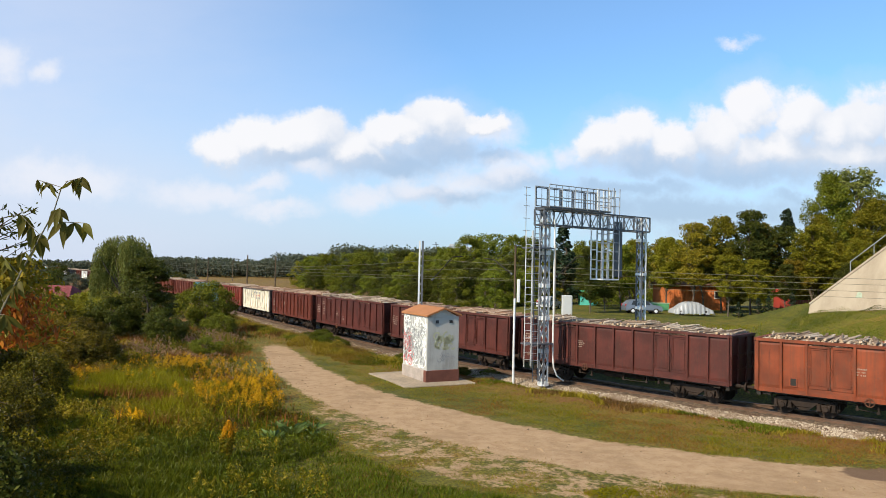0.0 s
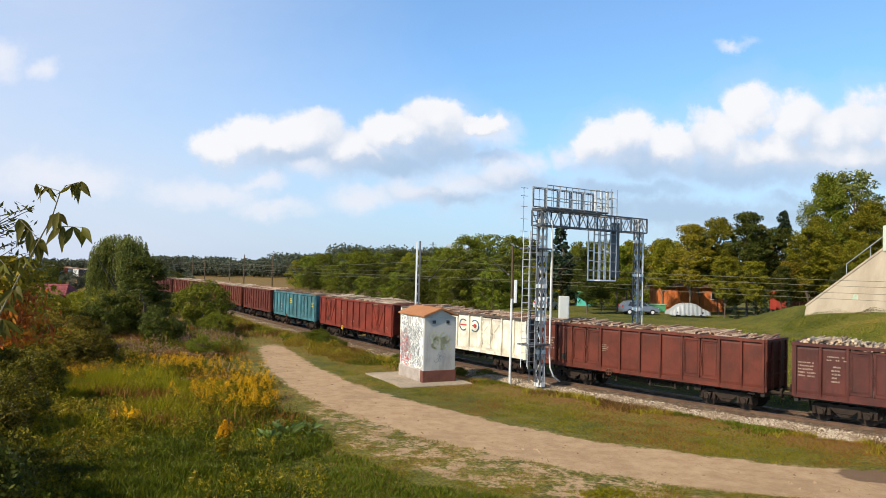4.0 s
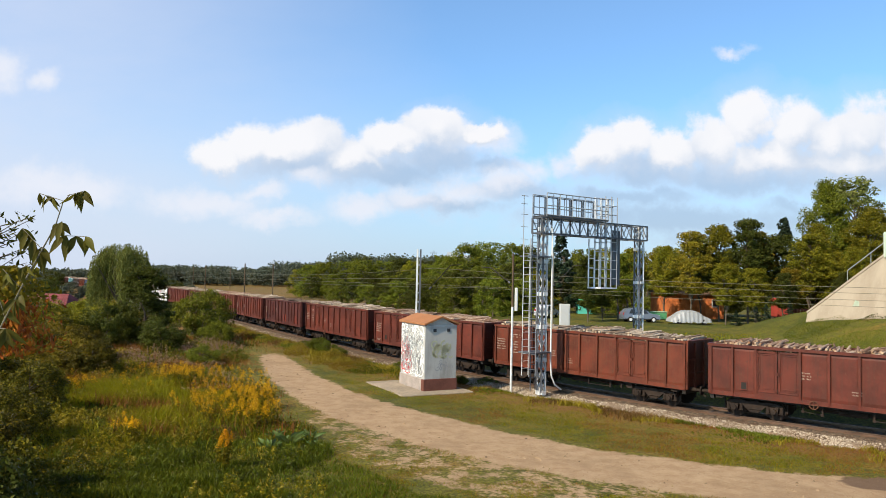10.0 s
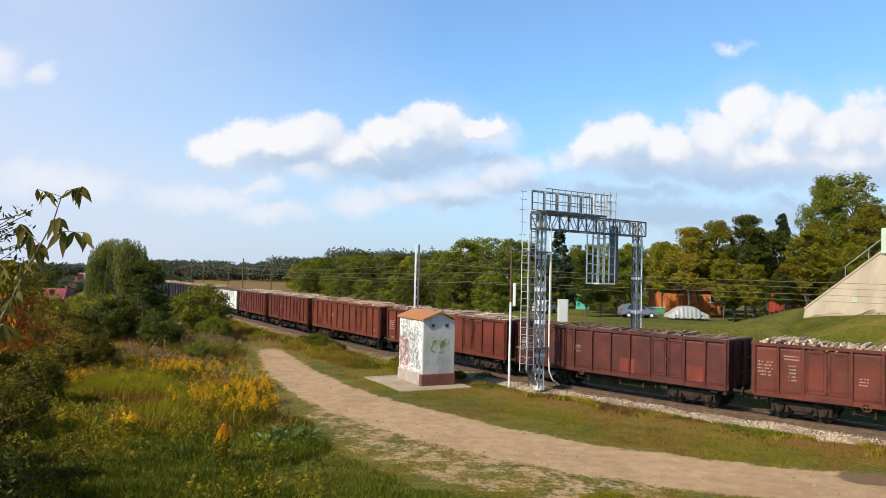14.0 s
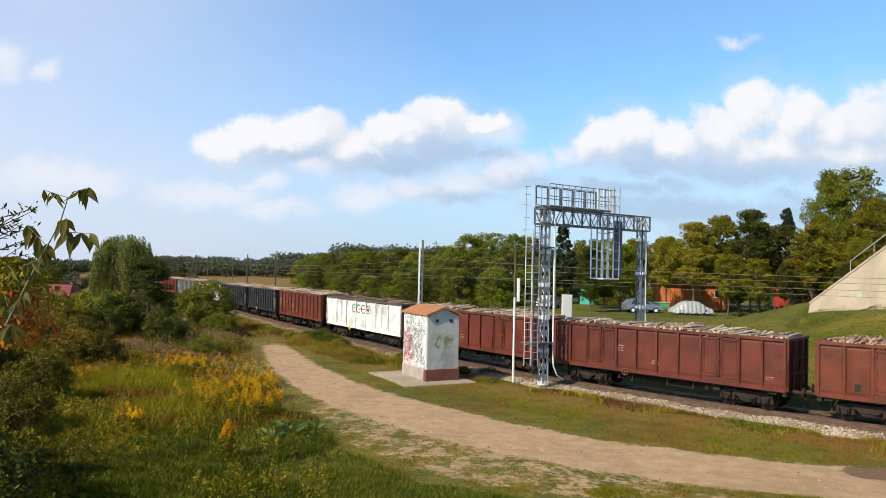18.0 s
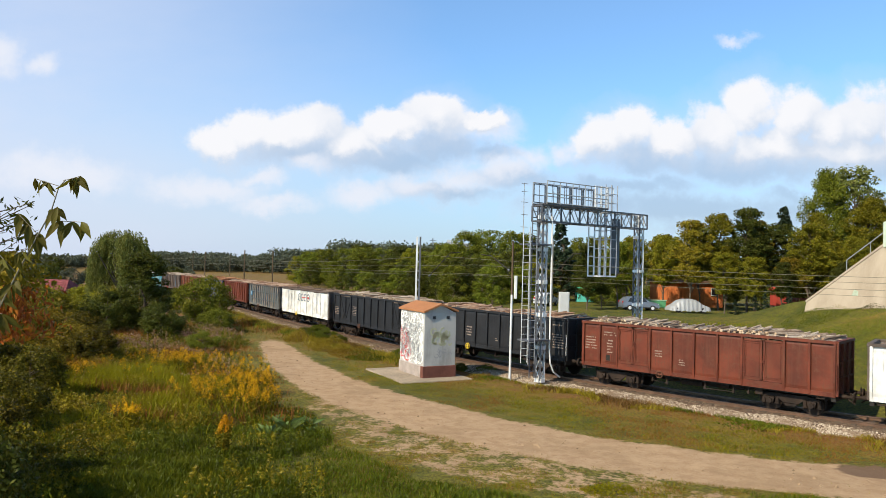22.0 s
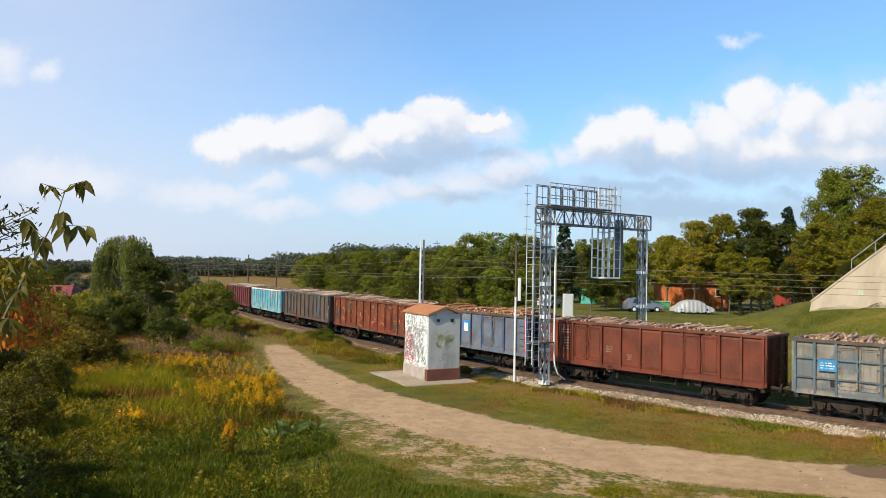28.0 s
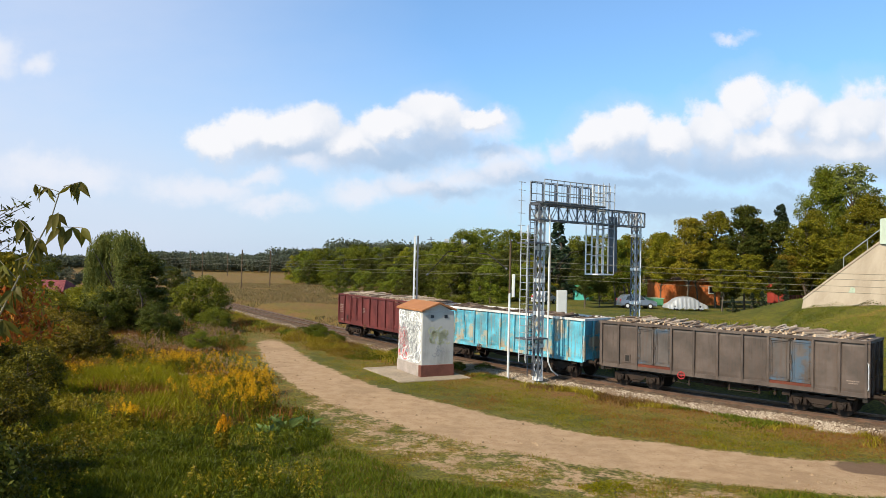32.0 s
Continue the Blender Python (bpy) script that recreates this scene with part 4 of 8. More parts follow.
    for i, (rows, sw, sh, sx, sz, m) in enumerate(spec.get("marks", ())):
        mark = put("marking", lib(("marking", rows, sw, sh, spec["seed"] % 3 + i), lambda: stencil(rows, sw, sh, spec["seed"] % 3 + i)), MAT[m], w, (-h + sx, -HALF_W + 0.026, sz))
        tagged(mark, kind="stuff")
    tagged(load, kind="stuff")
    return w


LOADS = {(kind, k): log_load(10 + 5 * k + ord(kind), L_BODY, kind, level) for kind, level in (("b", -0.03), ("m", -0.06), ("o", -0.18)) for k in range(2)}
LOADS["short"] = log_load(21, 10.4, "p", 0.02)
# which wood lies on each wagon of the train, in order
LOAD_ROW = "bbmbmmbombmbobmbbobmbommpmbob"
PAINT = {
    "orange": wagon_paint("orange_red_paint", (0.200, 0.040, 0.012), 0.5),
    "maroon": wagon_paint("dark_maroon_paint", (0.082, 0.018, 0.013), 0.3, None, (0.05, 0.022, 0.018)),
    "brown": wagon_paint("red_brown_paint", (0.112, 0.021, 0.011), 0.45, None, (0.07, 0.026, 0.016)),
    "brick": wagon_paint("brick_red_paint", (0.185, 0.029, 0.016), 0.25, None, (0.11, 0.03, 0.02)),
    "rusty": wagon_paint("rusty_brown_paint", (0.130, 0.026, 0.011), 0.7),
    "cream": wagon_paint("cream_white_paint", (0.74, 0.68, 0.56), 0.18, None, (0.42, 0.34, 0.26), (0.6, 0.55, 0.47)),
    "white": wagon_paint("white_paint", (0.74, 0.73, 0.70), 0.2, None, (0.5, 0.46, 0.42), (0.62, 0.6, 0.57)),
    "teal": wagon_paint("teal_paint", (0.055, 0.17, 0.205), 0.2, None, (0.06, 0.09, 0.09), (0.16, 0.18, 0.17)),
    "black": wagon_paint("black_paint", (0.014, 0.0155, 0.0195), 0.1, None, (0.026, 0.021, 0.019), (0.040, 0.041, 0.045)),
    "weathered": wagon_paint("weathered_grey_paint", (0.21, 0.19, 0.155), 0.5, (0.105, 0.125, 0.135), (0.13, 0.075, 0.045)),
    "slate": wagon_paint("slate_grey_paint", (0.12, 0.14, 0.175), 0.35, (0.10, 0.14, 0.21), (0.18, 0.11, 0.07)),
    "slate_post": wagon_paint("blue_frame_paint", (0.07, 0.13, 0.25), 0.35),
    "dull_post": wagon_paint("dull_blue_grey_frame_paint", (0.085, 0.125, 0.15), 0.4),
    "scarred": wagon_paint("scarred_rusty_paint", (0.14, 0.030, 0.015), 0.8, (0.045, 0.035, 0.032), (0.26, 0.085, 0.025)),
    "grey": wagon_paint("grey_brown_paint", (0.098, 0.074, 0.062), 0.3, None, (0.09, 0.06, 0.045)),
    "grey_door": wagon_paint("grey_blue_door_paint", (0.095, 0.080, 0.073), 0.3, (0.06, 0.10, 0.145), (0.1, 0.06, 0.04)),
    "sky": wagon_paint("light_blue_paint", (0.10, 0.42, 0.55), 0.45, (0.40, 0.36, 0.27), (0.25, 0.15, 0.08)),
    "wine": wagon_paint("wine_red_paint", (0.125, 0.027, 0.025), 0.2, None, (0.08, 0.03, 0.03)),
}
TEXT_A = ((5, 0.75, 0.75, 0.2, 1.9, "white_mark"), (2, 0.5, 0.16, 0.35, 1.25, "white_mark"), (4, 0.5, 0.42, 4.0, 2.1, "white_mark"))
TEXT_B = ((2, 0.8, 0.28, 1.3, 2.75, "white_mark"), (5, 0.35, 0.8, 1.5, 1.8, "white_mark"), (5, 0.75, 0.75, 0.15, 1.95, "white_mark"), (3, 0.4, 0.4, 4.3, 1.9, "white_mark"), (3, 0.35, 0.35, 5.6, 1.6, "white_mark"))
TEXT_C = ((3, 0.4, 0.4, 4.1, 2.1, "white_mark"), (2, 0.4, 0.25, 6.1, 1.6, "white_mark"), (2, 0.35, 0.2, 11.9, 1.5, "white_mark"))
BROWN = "red-brown steel open wagon heaped with cordwood logs"
DARK = "dark maroon steel open wagon heaped with cordwood logs"
WHITE = "white steel open wagon with ring logos, loaded with logs"
TRAIN = [
    ("orange", "orange-brown rusty open wagon heaped with cordwood logs", {"marks": TEXT_C}),
    ("maroon", DARK, {"marks": TEXT_A}),
    ("maroon", DARK, {"marks": TEXT_B}),
    ("maroon", DARK, {"marks": TEXT_B}),
    ("brown", BROWN, {"marks": TEXT_A}),
    # grey end paint stands in for shade on the cream end walls
    ("cream", "cream-white open wagon with four ring logos and K-braced doors", {"door": "kay", "rim": "grey", "end": "grey", "logo": "bays", "bright": 1, "tips": 1, "marks": ((4, 0.75, 0.6, 0.15, 1.5, "zinc_mark"),)}),
    ("brick", "brick-red open wagon with cross-braced doors and log load", {"style": "single", "door": "cross", "wheel": "yellow_mark", "marks": TEXT_C}),
    ("teal", "teal blue open wagon with yellow stencils and log load", {"tips": 1, "marks": ((5, 0.8, 0.8, 2.4, 1.5, "white_mark"), (3, 0.8, 0.55, 5.3, 2.4, "yellow_mark"), (3, 0.6, 0.5, 11.7, 2.3, "yellow_mark"))}),
    ("brown", BROWN, {"marks": TEXT_C}),
    ("rusty", "rusty brown steel open wagon heaped with cordwood logs", {"marks": TEXT_B}),
    ("brown", BROWN, {"marks": TEXT_A}),
    ("brown", BROWN, {"marks": TEXT_B}),
    ("maroon", "dark brown open wagon with a red touched-up panel", {"marks": TEXT_A, "red": 1}),
    ("brown", BROWN, {"marks": TEXT_A}),
    ("rusty", "rusty brown steel open wagon heaped with cordwood logs", {"marks": TEXT_C}),
    ("brown", BROWN, {"marks": TEXT_C}),
    ("brown", BROWN, {"marks": TEXT_B}),
    # white end walls painted grey to show them in shade
    ("white", WHITE, {"style": "wide", "rim": "grey", "end": "grey", "logo": "row", "bright": 1, "tips": 1, "wheel": "yellow_mark", "marks": ((6, 0.4, 0.5, 10.6, 1.9, "zinc_mark"),)}),
    ("rusty", "reddish brown open wagon with white stencilled signs", {"marks": TEXT_B}),
    ("black", "black steel open wagon with pressed doors and white stencils", {"style": "single", "door": "pressed", "bright": 1, "tips": 1, "wheel": "yellow_mark", "marks": ((4, 0.6, 0.7, 4.3, 1.7, "white_mark"), (6, 0.9, 0.9, 11.75, 1.7, "white_mark"), (1, 0.9, 0.16, 11.75, 3.0, "white_mark"), (2, 0.4, 0.22, 7.0, 1.6, "white_mark"))}),
    ("black", "black steel open wagon with cross-braced doors and log load", {"style": "single", "door": "cross", "bright": 1, "marks": ((5, 0.75, 0.7, 0.15, 1.7, "white_mark"), (6, 0.8, 0.8, 3.3, 1.8, "white_mark"))}),
    # end shade again put into the colour as grey
    ("white", WHITE, {"style": "wide", "rim": "grey", "end": "grey", "logo": "row", "bright": 1, "tips": 1, "wheel": "yellow_mark", "marks": ((6, 0.4, 0.5, 10.6, 1.9, "zinc_mark"),)}),
    ("weathered", "weathered grey ribbed open wagon with a small pale blue panel", {"style": "ribbed", "post": "dull_post", "rim": "grey", "blue": 1, "tips": 1}),
    ("rusty", "rust-brown steel open wagon heaped with cordwood logs", {"marks": TEXT_B}),
    ("slate", "slate-grey short open wagon with blue posts and white block emblem", {"style": "short", "length": 10.4, "post": "slate_post", "rim": "grey", "door_paint": "slate", "end": "black", "blocks": 1}),
    ("scarred", "scarred rusty open wagon with faded painted scrawls", {"graffiti": 1, "marks": ((3, 0.5, 0.4, 7.0, 1.8, "white_mark"),)}),
    ("grey", "grey-brown open wagon with bluish doors, heaped with logs", {"door_paint": "grey_door", "sill": "rusty", "bright": 1, "wheel": "red_mark", "marks": ((2, 0.5, 0.2, 12.0, 1.55, "white_mark"),)}),
    ("sky", "light blue open wagon with worn beige patches and log load", {"rim": "white", "bright": 1}),
    ("wine", "wine-red steel open wagon, last of the train", {"marks": TEXT_A}),
]
MAT["zinc_mark"] = plain("pale_grey_stencil", (0.36, 0.34, 0.32), 0.7, 0, 0.2)


def ring_logo(w, h, layout):
    """Four open rings with red hearts."""
    step, r = (1.14, 0.37) if layout == "bays" else (0.83, 0.33)
    x0, z = (4.70 - h, 2.68) if layout == "bays" else (5.13 - h, 2.70)
    y = -HALF_W
    for i, (a, b) in enumerate(((20, 315), (45, 315), (45, 315), (-135, 135))):
        put("ring_emblem", lib(("ring_emblem", layout, i), lambda: Shape().arc(0, 0, y, r, 0.033, a, b, 0.05)), MAT["blue_mark"], w, (x0 + i * step, 0, z), "open slate-blue ring")
    put("emblem_bar", lib(("emblem_bar", layout), lambda: Shape().box(-0.05, r, y, y + 0.05, 0.02, 0.09)), MAT["blue_mark"], w, (x0, 0, z), "slate-blue bar")
    for i, (b0, b1) in enumerate(((step, step + 0.55), (2 * step - 0.3, 2 * step + 0.3), (3 * step - 0.25, 3 * step - 0.05))):
        put("emblem_bar", lib(("red_bar", layout, i), lambda: Shape().box(b0, b1, y - 0.004, y + 0.05, -0.035, 0.035)), MAT["red_mark"], w, (x0, 0, z), "red bar")
    put("emblem_dot", lib(("emblem_dot", layout), lambda: Shape().arc(0, 0, y - 0.004, 0.09, 0.05, 0, 360, 0.05, 12)), MAT["red_mark"], w, (x0 + 3 * step, 0, z), "red dot")


def extras(w, spec, h):
    if spec.get("logo"):
        ring_logo(w, h, spec["logo"])
    if spec.get("red"):
        for x in (-h + 7.0, -h + 10.8):
            put("touched_up_patch", lib("touched_up_patch", lambda: Shape().box(0, 0.85, -0.004, 0.006, 0, 0.75)), PAINT["brick"], w, (x, -HALF_W + 0.028, 1.3), "bright red touched-up patch")
    if spec.get("blue"):
        put("blue_plate", Shape().box(0, 0.74, -0.006, 0.01, 0, 0.5).mesh("blue_plate"), plain("plate_blue_paint", (0.035, 0.21, 0.42), 0.6), w, (-h + 1.0, -HALF_W - 0.075, 2.12), "small bright blue plate with pale lettering bars")
        tagged(put("marking", lib("plate_marking", lambda: stencil(3, 0.6, 0.34, 5)), MAT["silver"], w, (-h + 1.07, -HALF_W - 0.082, 2.2)), kind="stuff")
        for k in range(2):
            put("side_rail", lib("side_rail", lambda: Shape().box(-h, h, -HALF_W - 0.05, -HALF_W + 0.05, 0, 0.07)), PAINT["dull_post"], w, (0, 0, 1.75 + 0.85 * k))
    if spec.get("blocks"):
        for z in (1.7, 2.1, 2.5, 2.9):
            put("rung", lib("side_rung", lambda: Shape().line([(0, 0, 0), (0, -0.06, 0), (0.4, -0.06, 0), (0.4, 0, 0)], 0.016, 5)), PAINT["slate_post"], w, (h - 0.72, -HALF_W + 0.03, z))
        put("corner_post", Shape().box(h - 0.27, h - 0.19, -HALF_W - 0.065, -HALF_W + 0.05, Z_SILL - 0.1, Z_TOP - 0.13).mesh("corner_post"), MAT["red_mark"], w, None, "red painted corner post")
        y = -HALF_W + 0.03
        white = plain("fresh_white_paint", (0.82, 0.82, 0.82), 0.6, 0, 0.06)
        for x in (2.45, 3.45, 4.45):
            s = Shape().box(0.06, 0.44, y - 0.01, y + 0.01, 2.15, 2.68)
            put("block_emblem", s.mesh("block_emblem"), white, w, (x - h, 0, 0), "white block shape")
        put("blue_patch", Shape().box(4.42 - h, 5.2 - h, y + 0.002, y + 0.012, 2.3, 2.85).mesh("blue_patch"), MAT["blue_bright"], w)
    if spec.get("graffiti"):
        rng = np.random.default_rng(3)
        s = Shape()
        for k in range(34):
            x, z = -h + rng.uniform(0.5, l - 0.6), rng.uniform(1.6, 2.9)
            a = rng.uniform(0, 360)
            s.arc(x, z, -HALF_W - 0.002, rng.uniform(0.08, 0.45), 0.012, a, a + rng.uniform(30, 150), 0.03, 7)
        scrawl = put("painted_scrawl", s.mesh("painted_scrawl"), plain("faded_beige_paint", (0.42, 0.27, 0.13), 0.8, 0, 0.4, 9), w, None, "faded beige sprayed curves")
        tagged(scrawl, kind="stuff")
        for x in (6.6, 7.8, 12.1):
            put("touched_up_patch", lib("touched_up_patch", lambda: None), PAINT["brick"], w, (-h + x - 0.35, -HALF_W + 0.028, 1.25))


WAGONS = []
left = 0.0
for i, (paint, label, more) in enumerate(TRAIN):
    spec = dict(more)
    spec.update(label=label, paint=PAINT[paint], seed=i * 7 + 3, load=(LOAD_ROW[i], i % 2))
    for key in ("post", "rim", "door_paint", "sill", "end"):
        if key in more:
            spec[key] = PAINT[more[key]]
    l = spec.get("length", L_BODY)
    left += 0 if i == 0 else l + PITCH - L_BODY
    w = make_wagon(spec)
    extras(w, spec, l / 2)
    WAGONS.append((w, l, left))


def head(t):
    """Where the left end of the first wagon in view has got to."""
    drift = np.interp(t, (0, 3, 3.5, 5.5, 7, 8, 10, 12, 14, 16.5, 18, 20, 21, 22, 23, 24, 28, 29, 30, 31, 32),
                      (0, -0.03, 0.03, -0.05, 0.05, 0.01, 0.05, -0.03, -0.06, 0.08, 0.06, 0, -0.17, -0.17, -0.08, 0.06, 0.03, 0.1, 0.09, -0.05, -0.17))
    return 21.326 + 10.942 * t + 0.00904 * t * t - 0.000139 * t ** 3 + float(drift)


def wagon_pose(l, gone):
    """A wagon whose left end has come to that place, on its two bogies."""
    a, b = beside(gone + 1.95, HALF_W), beside(gone + l - 1.95, HALF_W)
    x = (b - a).normalized()
    y = Vector((0, 0, 1)).cross(x).normalized()
    z = x.cross(y)
    m = Matrix((x, y, z)).transposed().to_4x4()
    m.translation = (a + b) / 2
    return m


# ---- signal gantry over the track
def lattice(a, b, wx, wy, lead):
    """The four corners round a lattice member from a to b, and its direction."""
    a, b = Vector(a), Vector(b)
    d = (b - a).normalized()
    u = Vector(lead).normalized()
    v = d.cross(u).normalized()
    u = v.cross(d)
    corners = [u * wx / 2 + v * wy / 2, -u * wx / 2 + v * wy / 2, -u * wx / 2 - v * wy / 2, u * wx / 2 - v * wy / 2]
    return corners, d


def lattice_parts(parent, a, b, wx, wy, chord, brace, step, lead, mat, mat2):
    corners, d = lattice(a, b, wx, wy, lead)
    a, b = Vector(a), Vector(b)
    n = max(2, round((b - a).length / step))
    # a tower's two left chords get darker steel, painting in its shadow side
    for i, c in enumerate(corners):
        put("chord", Shape().bar(a + c, b + c, chord).mesh("chord"), mat if i in (0, 3) or abs(d.z) < 0.5 else MAT["zinc_dark"], parent)
    for k in range(4):
        c0, c1 = corners[k], corners[(k + 1) % 4]
        for i in range(n):
            p, q = a.lerp(b, i / n), a.lerp(b, (i + 1) / n)
            s = Shape()
            if i % 2:
                s.bar(p + c0, q + c1, brace)
            else:
                s.bar(p + c1, q + c0, brace)
            put("brace", s.mesh("brace"), mat2, parent)
    for i in range(0, n + 1, 3):
        p = a.lerp(b, i / n)
        for k in range(4):
            put("batten", Shape().bar(p + corners[k], p + corners[(k + 1) % 4], chord * (2.2 if abs(d.z) > 0.5 else 1.2)).mesh("batten"), MAT["silver"] if abs(d.z) > 0.5 else mat, parent)


def ladder(parent, base, top, width, side, mat, step=0.3, r=0.03):
    base, top, side = Vector(base), Vector(top), Vector(side).normalized() * width / 2
    for e in (-1, 1):
        put("ladder_rail", Shape().tube(base + e * side, top + e * side, r, n=6).mesh("ladder_rail"), mat, parent)
    n = int((top - base).length / step)
    for i in range(1, n):
        p = base.lerp(top, i / n)
        put("rung", Shape().tube(p - side, p + side, r * 0.75, n=5).mesh("rung"), mat, parent)


def make_gantry():
    foot, far = Vector((5.70, 39.75, 0)), Vector((12.48, 44.35, 0))
    across = (far - foot).normalized()
    along = Vector((across.y, -across.x, 0))
    g = thing("signal_gantry", foot, "galvanised lattice signal gantry spanning the track, with walkway", "signal gantry")
    loc = lambda p: Vector(p) - foot
    za = -0.05
    lattice_parts(g, loc((foot.x, foot.y, za)), loc((foot.x, foot.y, 9.85)), 0.30, 0.36, 0.10, 0.045, 0.62, across, MAT["zinc"], MAT["silver"])
    zb = stand(far.x, far.y)[2] - 0.1
    lattice_parts(g, loc((far.x, far.y, zb)), loc((far.x, far.y, 9.85)), 0.36, 0.42, 0.08, 0.045, 0.7, across, MAT["silver"], MAT["zinc"])
    for p in (foot, far):
        put("footing", Shape().soft(-0.55, 0.55, -0.55, 0.55, -0.5, 0.18, 0.04).mesh("footing"), MAT["concrete"], g, loc((p.x, p.y, stand(p.x, p.y)[2])))
    a, b = foot - across * 0.5, far + across * 0.3
    lattice_parts(g, loc((a.x, a.y, 9.42)), loc((b.x, b.y, 9.42)), 0.8, 0.88, 0.075, 0.04, 0.5, along, MAT["zinc_dark"], MAT["zinc"])
    # walkway with railings on the near two thirds of the beam
    c = foot + across * 4.7
    a2 = foot - across * 0.3
    deck = Shape()
    for o in (-0.55, 0.55):
        deck.bar(loc((a2.x, a2.y, 9.98)) + along * o, loc((c.x, c.y, 9.98)) + along * o, 0.08, 0.12)
    for i in range(20):
        p = a2.lerp(c, i / 19)
        deck.bar(loc((p.x, p.y, 9.98)) - along * 0.55, loc((p.x, p.y, 9.98)) + along * 0.55, 0.16, 0.04)
    put("walkway", deck.mesh("walkway"), MAT["zinc_dark"], g)
    for o in (-0.6, 0.6):
        for z in (10.02, 10.55, 11.25):
            put("railing", Shape().tube(loc((a2.x, a2.y, z)) + along * o, loc((c.x, c.y, z)) + along * o, 0.03, n=6).mesh("railing"), MAT["zinc"], g)
        for i in range(6):
            p = a2.lerp(c, i / 5)
            put("railing_post", Shape().bar(loc((p.x, p.y, 9.95)) + along * o, loc((p.x, p.y, 11.27)) + along * o, 0.05).mesh("railing_post"), MAT["zinc"], g)
            if i < 5 and o < 0:
                p1, p2 = a2.lerp(c, (i + 0.08) / 5), a2.lerp(c, (i + 0.92) / 5)
                f0, f1 = loc((p1.x, p1.y, 0)) + along * o, loc((p2.x, p2.y, 0)) + along * o
                up = lambda v, z: Vector((v.x, v.y, z))
                put("railing_panel", Shape().bar(up(f0, 10.12), up(f0, 11.18), 0.055).bar(up(f1, 10.12), up(f1, 11.18), 0.055).bar(up(f0, 11.18), up(f1, 11.18), 0.05).bar(up(f0, 10.12), up(f1, 10.12), 0.05).mesh("railing_panel"), MAT["zinc_dark"], g)
            if i < 5:
                q = a2.lerp(c, (i + 0.5) / 5)
                put("railing_post", Shape().bar(loc((q.x, q.y, 10.02)) + along * o, loc((q.x, q.y, 11.25)) + along * o, 0.03).mesh("railing_post"), MAT["zinc_dark"], g)
    # signal basket hung under the walkway's end: ladder frame and tall back plate
    m = foot + across * 4.95
    for o, h0, h1 in ((-0.5, 5.95, 8.9), (0.02, 5.95, 11.5), (0.55, 5.95, 11.5)):
        p = m + across * o
        ladder(g, loc((p.x, p.y, h0)) - along * 0.5, loc((p.x, p.y, h1)) - along * 0.5, 0.5, across, MAT["silver"], 0.52, 0.045)
        ladder(g, loc((p.x, p.y, h0)) + along * 0.35, loc((p.x, p.y, h1)) + along * 0.35, 0.5, across, MAT["zinc"], 0.52)
    for o in (0.3, 0.85, 1.4):
        p = m + across * o
        put("cage_post", Shape().bar(loc((p.x, p.y, 9.9)) - along * 0.55, loc((p.x, p.y, 11.5)) - along * 0.55, 0.05).mesh("cage_post"), MAT["silver"], g)
    for z in (10.5, 11.0, 11.48):
        put("cage_rail", Shape().tube(loc((m.x, m.y, z)) - along * 0.55 - across * 0.3, loc((m.x, m.y, z)) - along * 0.55 + across * 1.42, 0.03, n=6).mesh("cage_rail"), MAT["zinc"], g)
    put("basket_floor", Shape().hull8([loc((q.x, q.y, z)) for z in (5.88, 5.96) for q in (m - across * 0.72 - along * 0.6, m + across * 0.66 - along * 0.6, m + across * 0.66 + along * 0.5, m - across * 0.72 + along * 0.5)]).mesh("basket_floor"), MAT["silver"], g)
    p0, p1 = m + across * 0.74, m + across * 1.42
    put("signal_back_plate", Shape().hull8([loc((q.x, q.y, z)) for z in (6.1, 9.5) for q in (p0 - along * 0.06, p1 - along * 0.06, p1 + along * 0.04, p0 + along * 0.04)]).mesh("signal_back_plate"), MAT["zinc_dark"], g, None, "tall dull grey plate")
    # access ladders beside the near tower
    side = (across * 0.9 + along * 0.2).normalized()
    p = foot - across * 1.3 + along * 0.1
    ladder(g, loc((p.x, p.y, 1.0)), loc((p.x, p.y, 8.6)), 0.46, across, MAT["silver"], 0.4, 0.02)
    ladder(g, loc((p.x, p.y, 1.0)) + along * 0.6, loc((p.x, p.y, 8.6)) + along * 0.6, 0.46, across, MAT["zinc"], 0.4, 0.02)
    q = foot - across * 0.62
    ladder(g, loc((q.x, q.y, 0.1)), loc((q.x, q.y, 9.9)), 0.36, across, MAT["zinc_dark"], 0.36)
    p = foot - across * 1.4 - along * 0.1
    put("mast_stub", Shape().tube(loc((p.x, p.y, 8.0)), loc((p.x, p.y, 11.1)), 0.022, n=6).mesh("mast_stub"), MAT["zinc"], g)
    for z in (8.6, 9.3, 10.0, 10.6, 11.05):
        put("cross_arm", Shape().tube(loc((p.x, p.y, z)) - across * 0.2, loc((p.x, p.y, z)) + across * 0.3, 0.016, n=5).mesh("cross_arm"), MAT["zinc"], g)
    for z in (2.2, 7.6):
        put("platform", Shape().hull8([loc((r.x, r.y, zz)) for zz in (z, z + 0.08) for r in (foot - across * 1.3 - along * 0.5, foot + across * 0.25 - along * 0.5, foot + across * 0.25 + along * 0.5, foot - across * 1.3 + along * 0.5)]).mesh("platform"), MAT["zinc_dark"], g)
    # a pale cable duct comes down the tower and bends out to the ground
    p = foot + across * 0.34 + along * 0.4
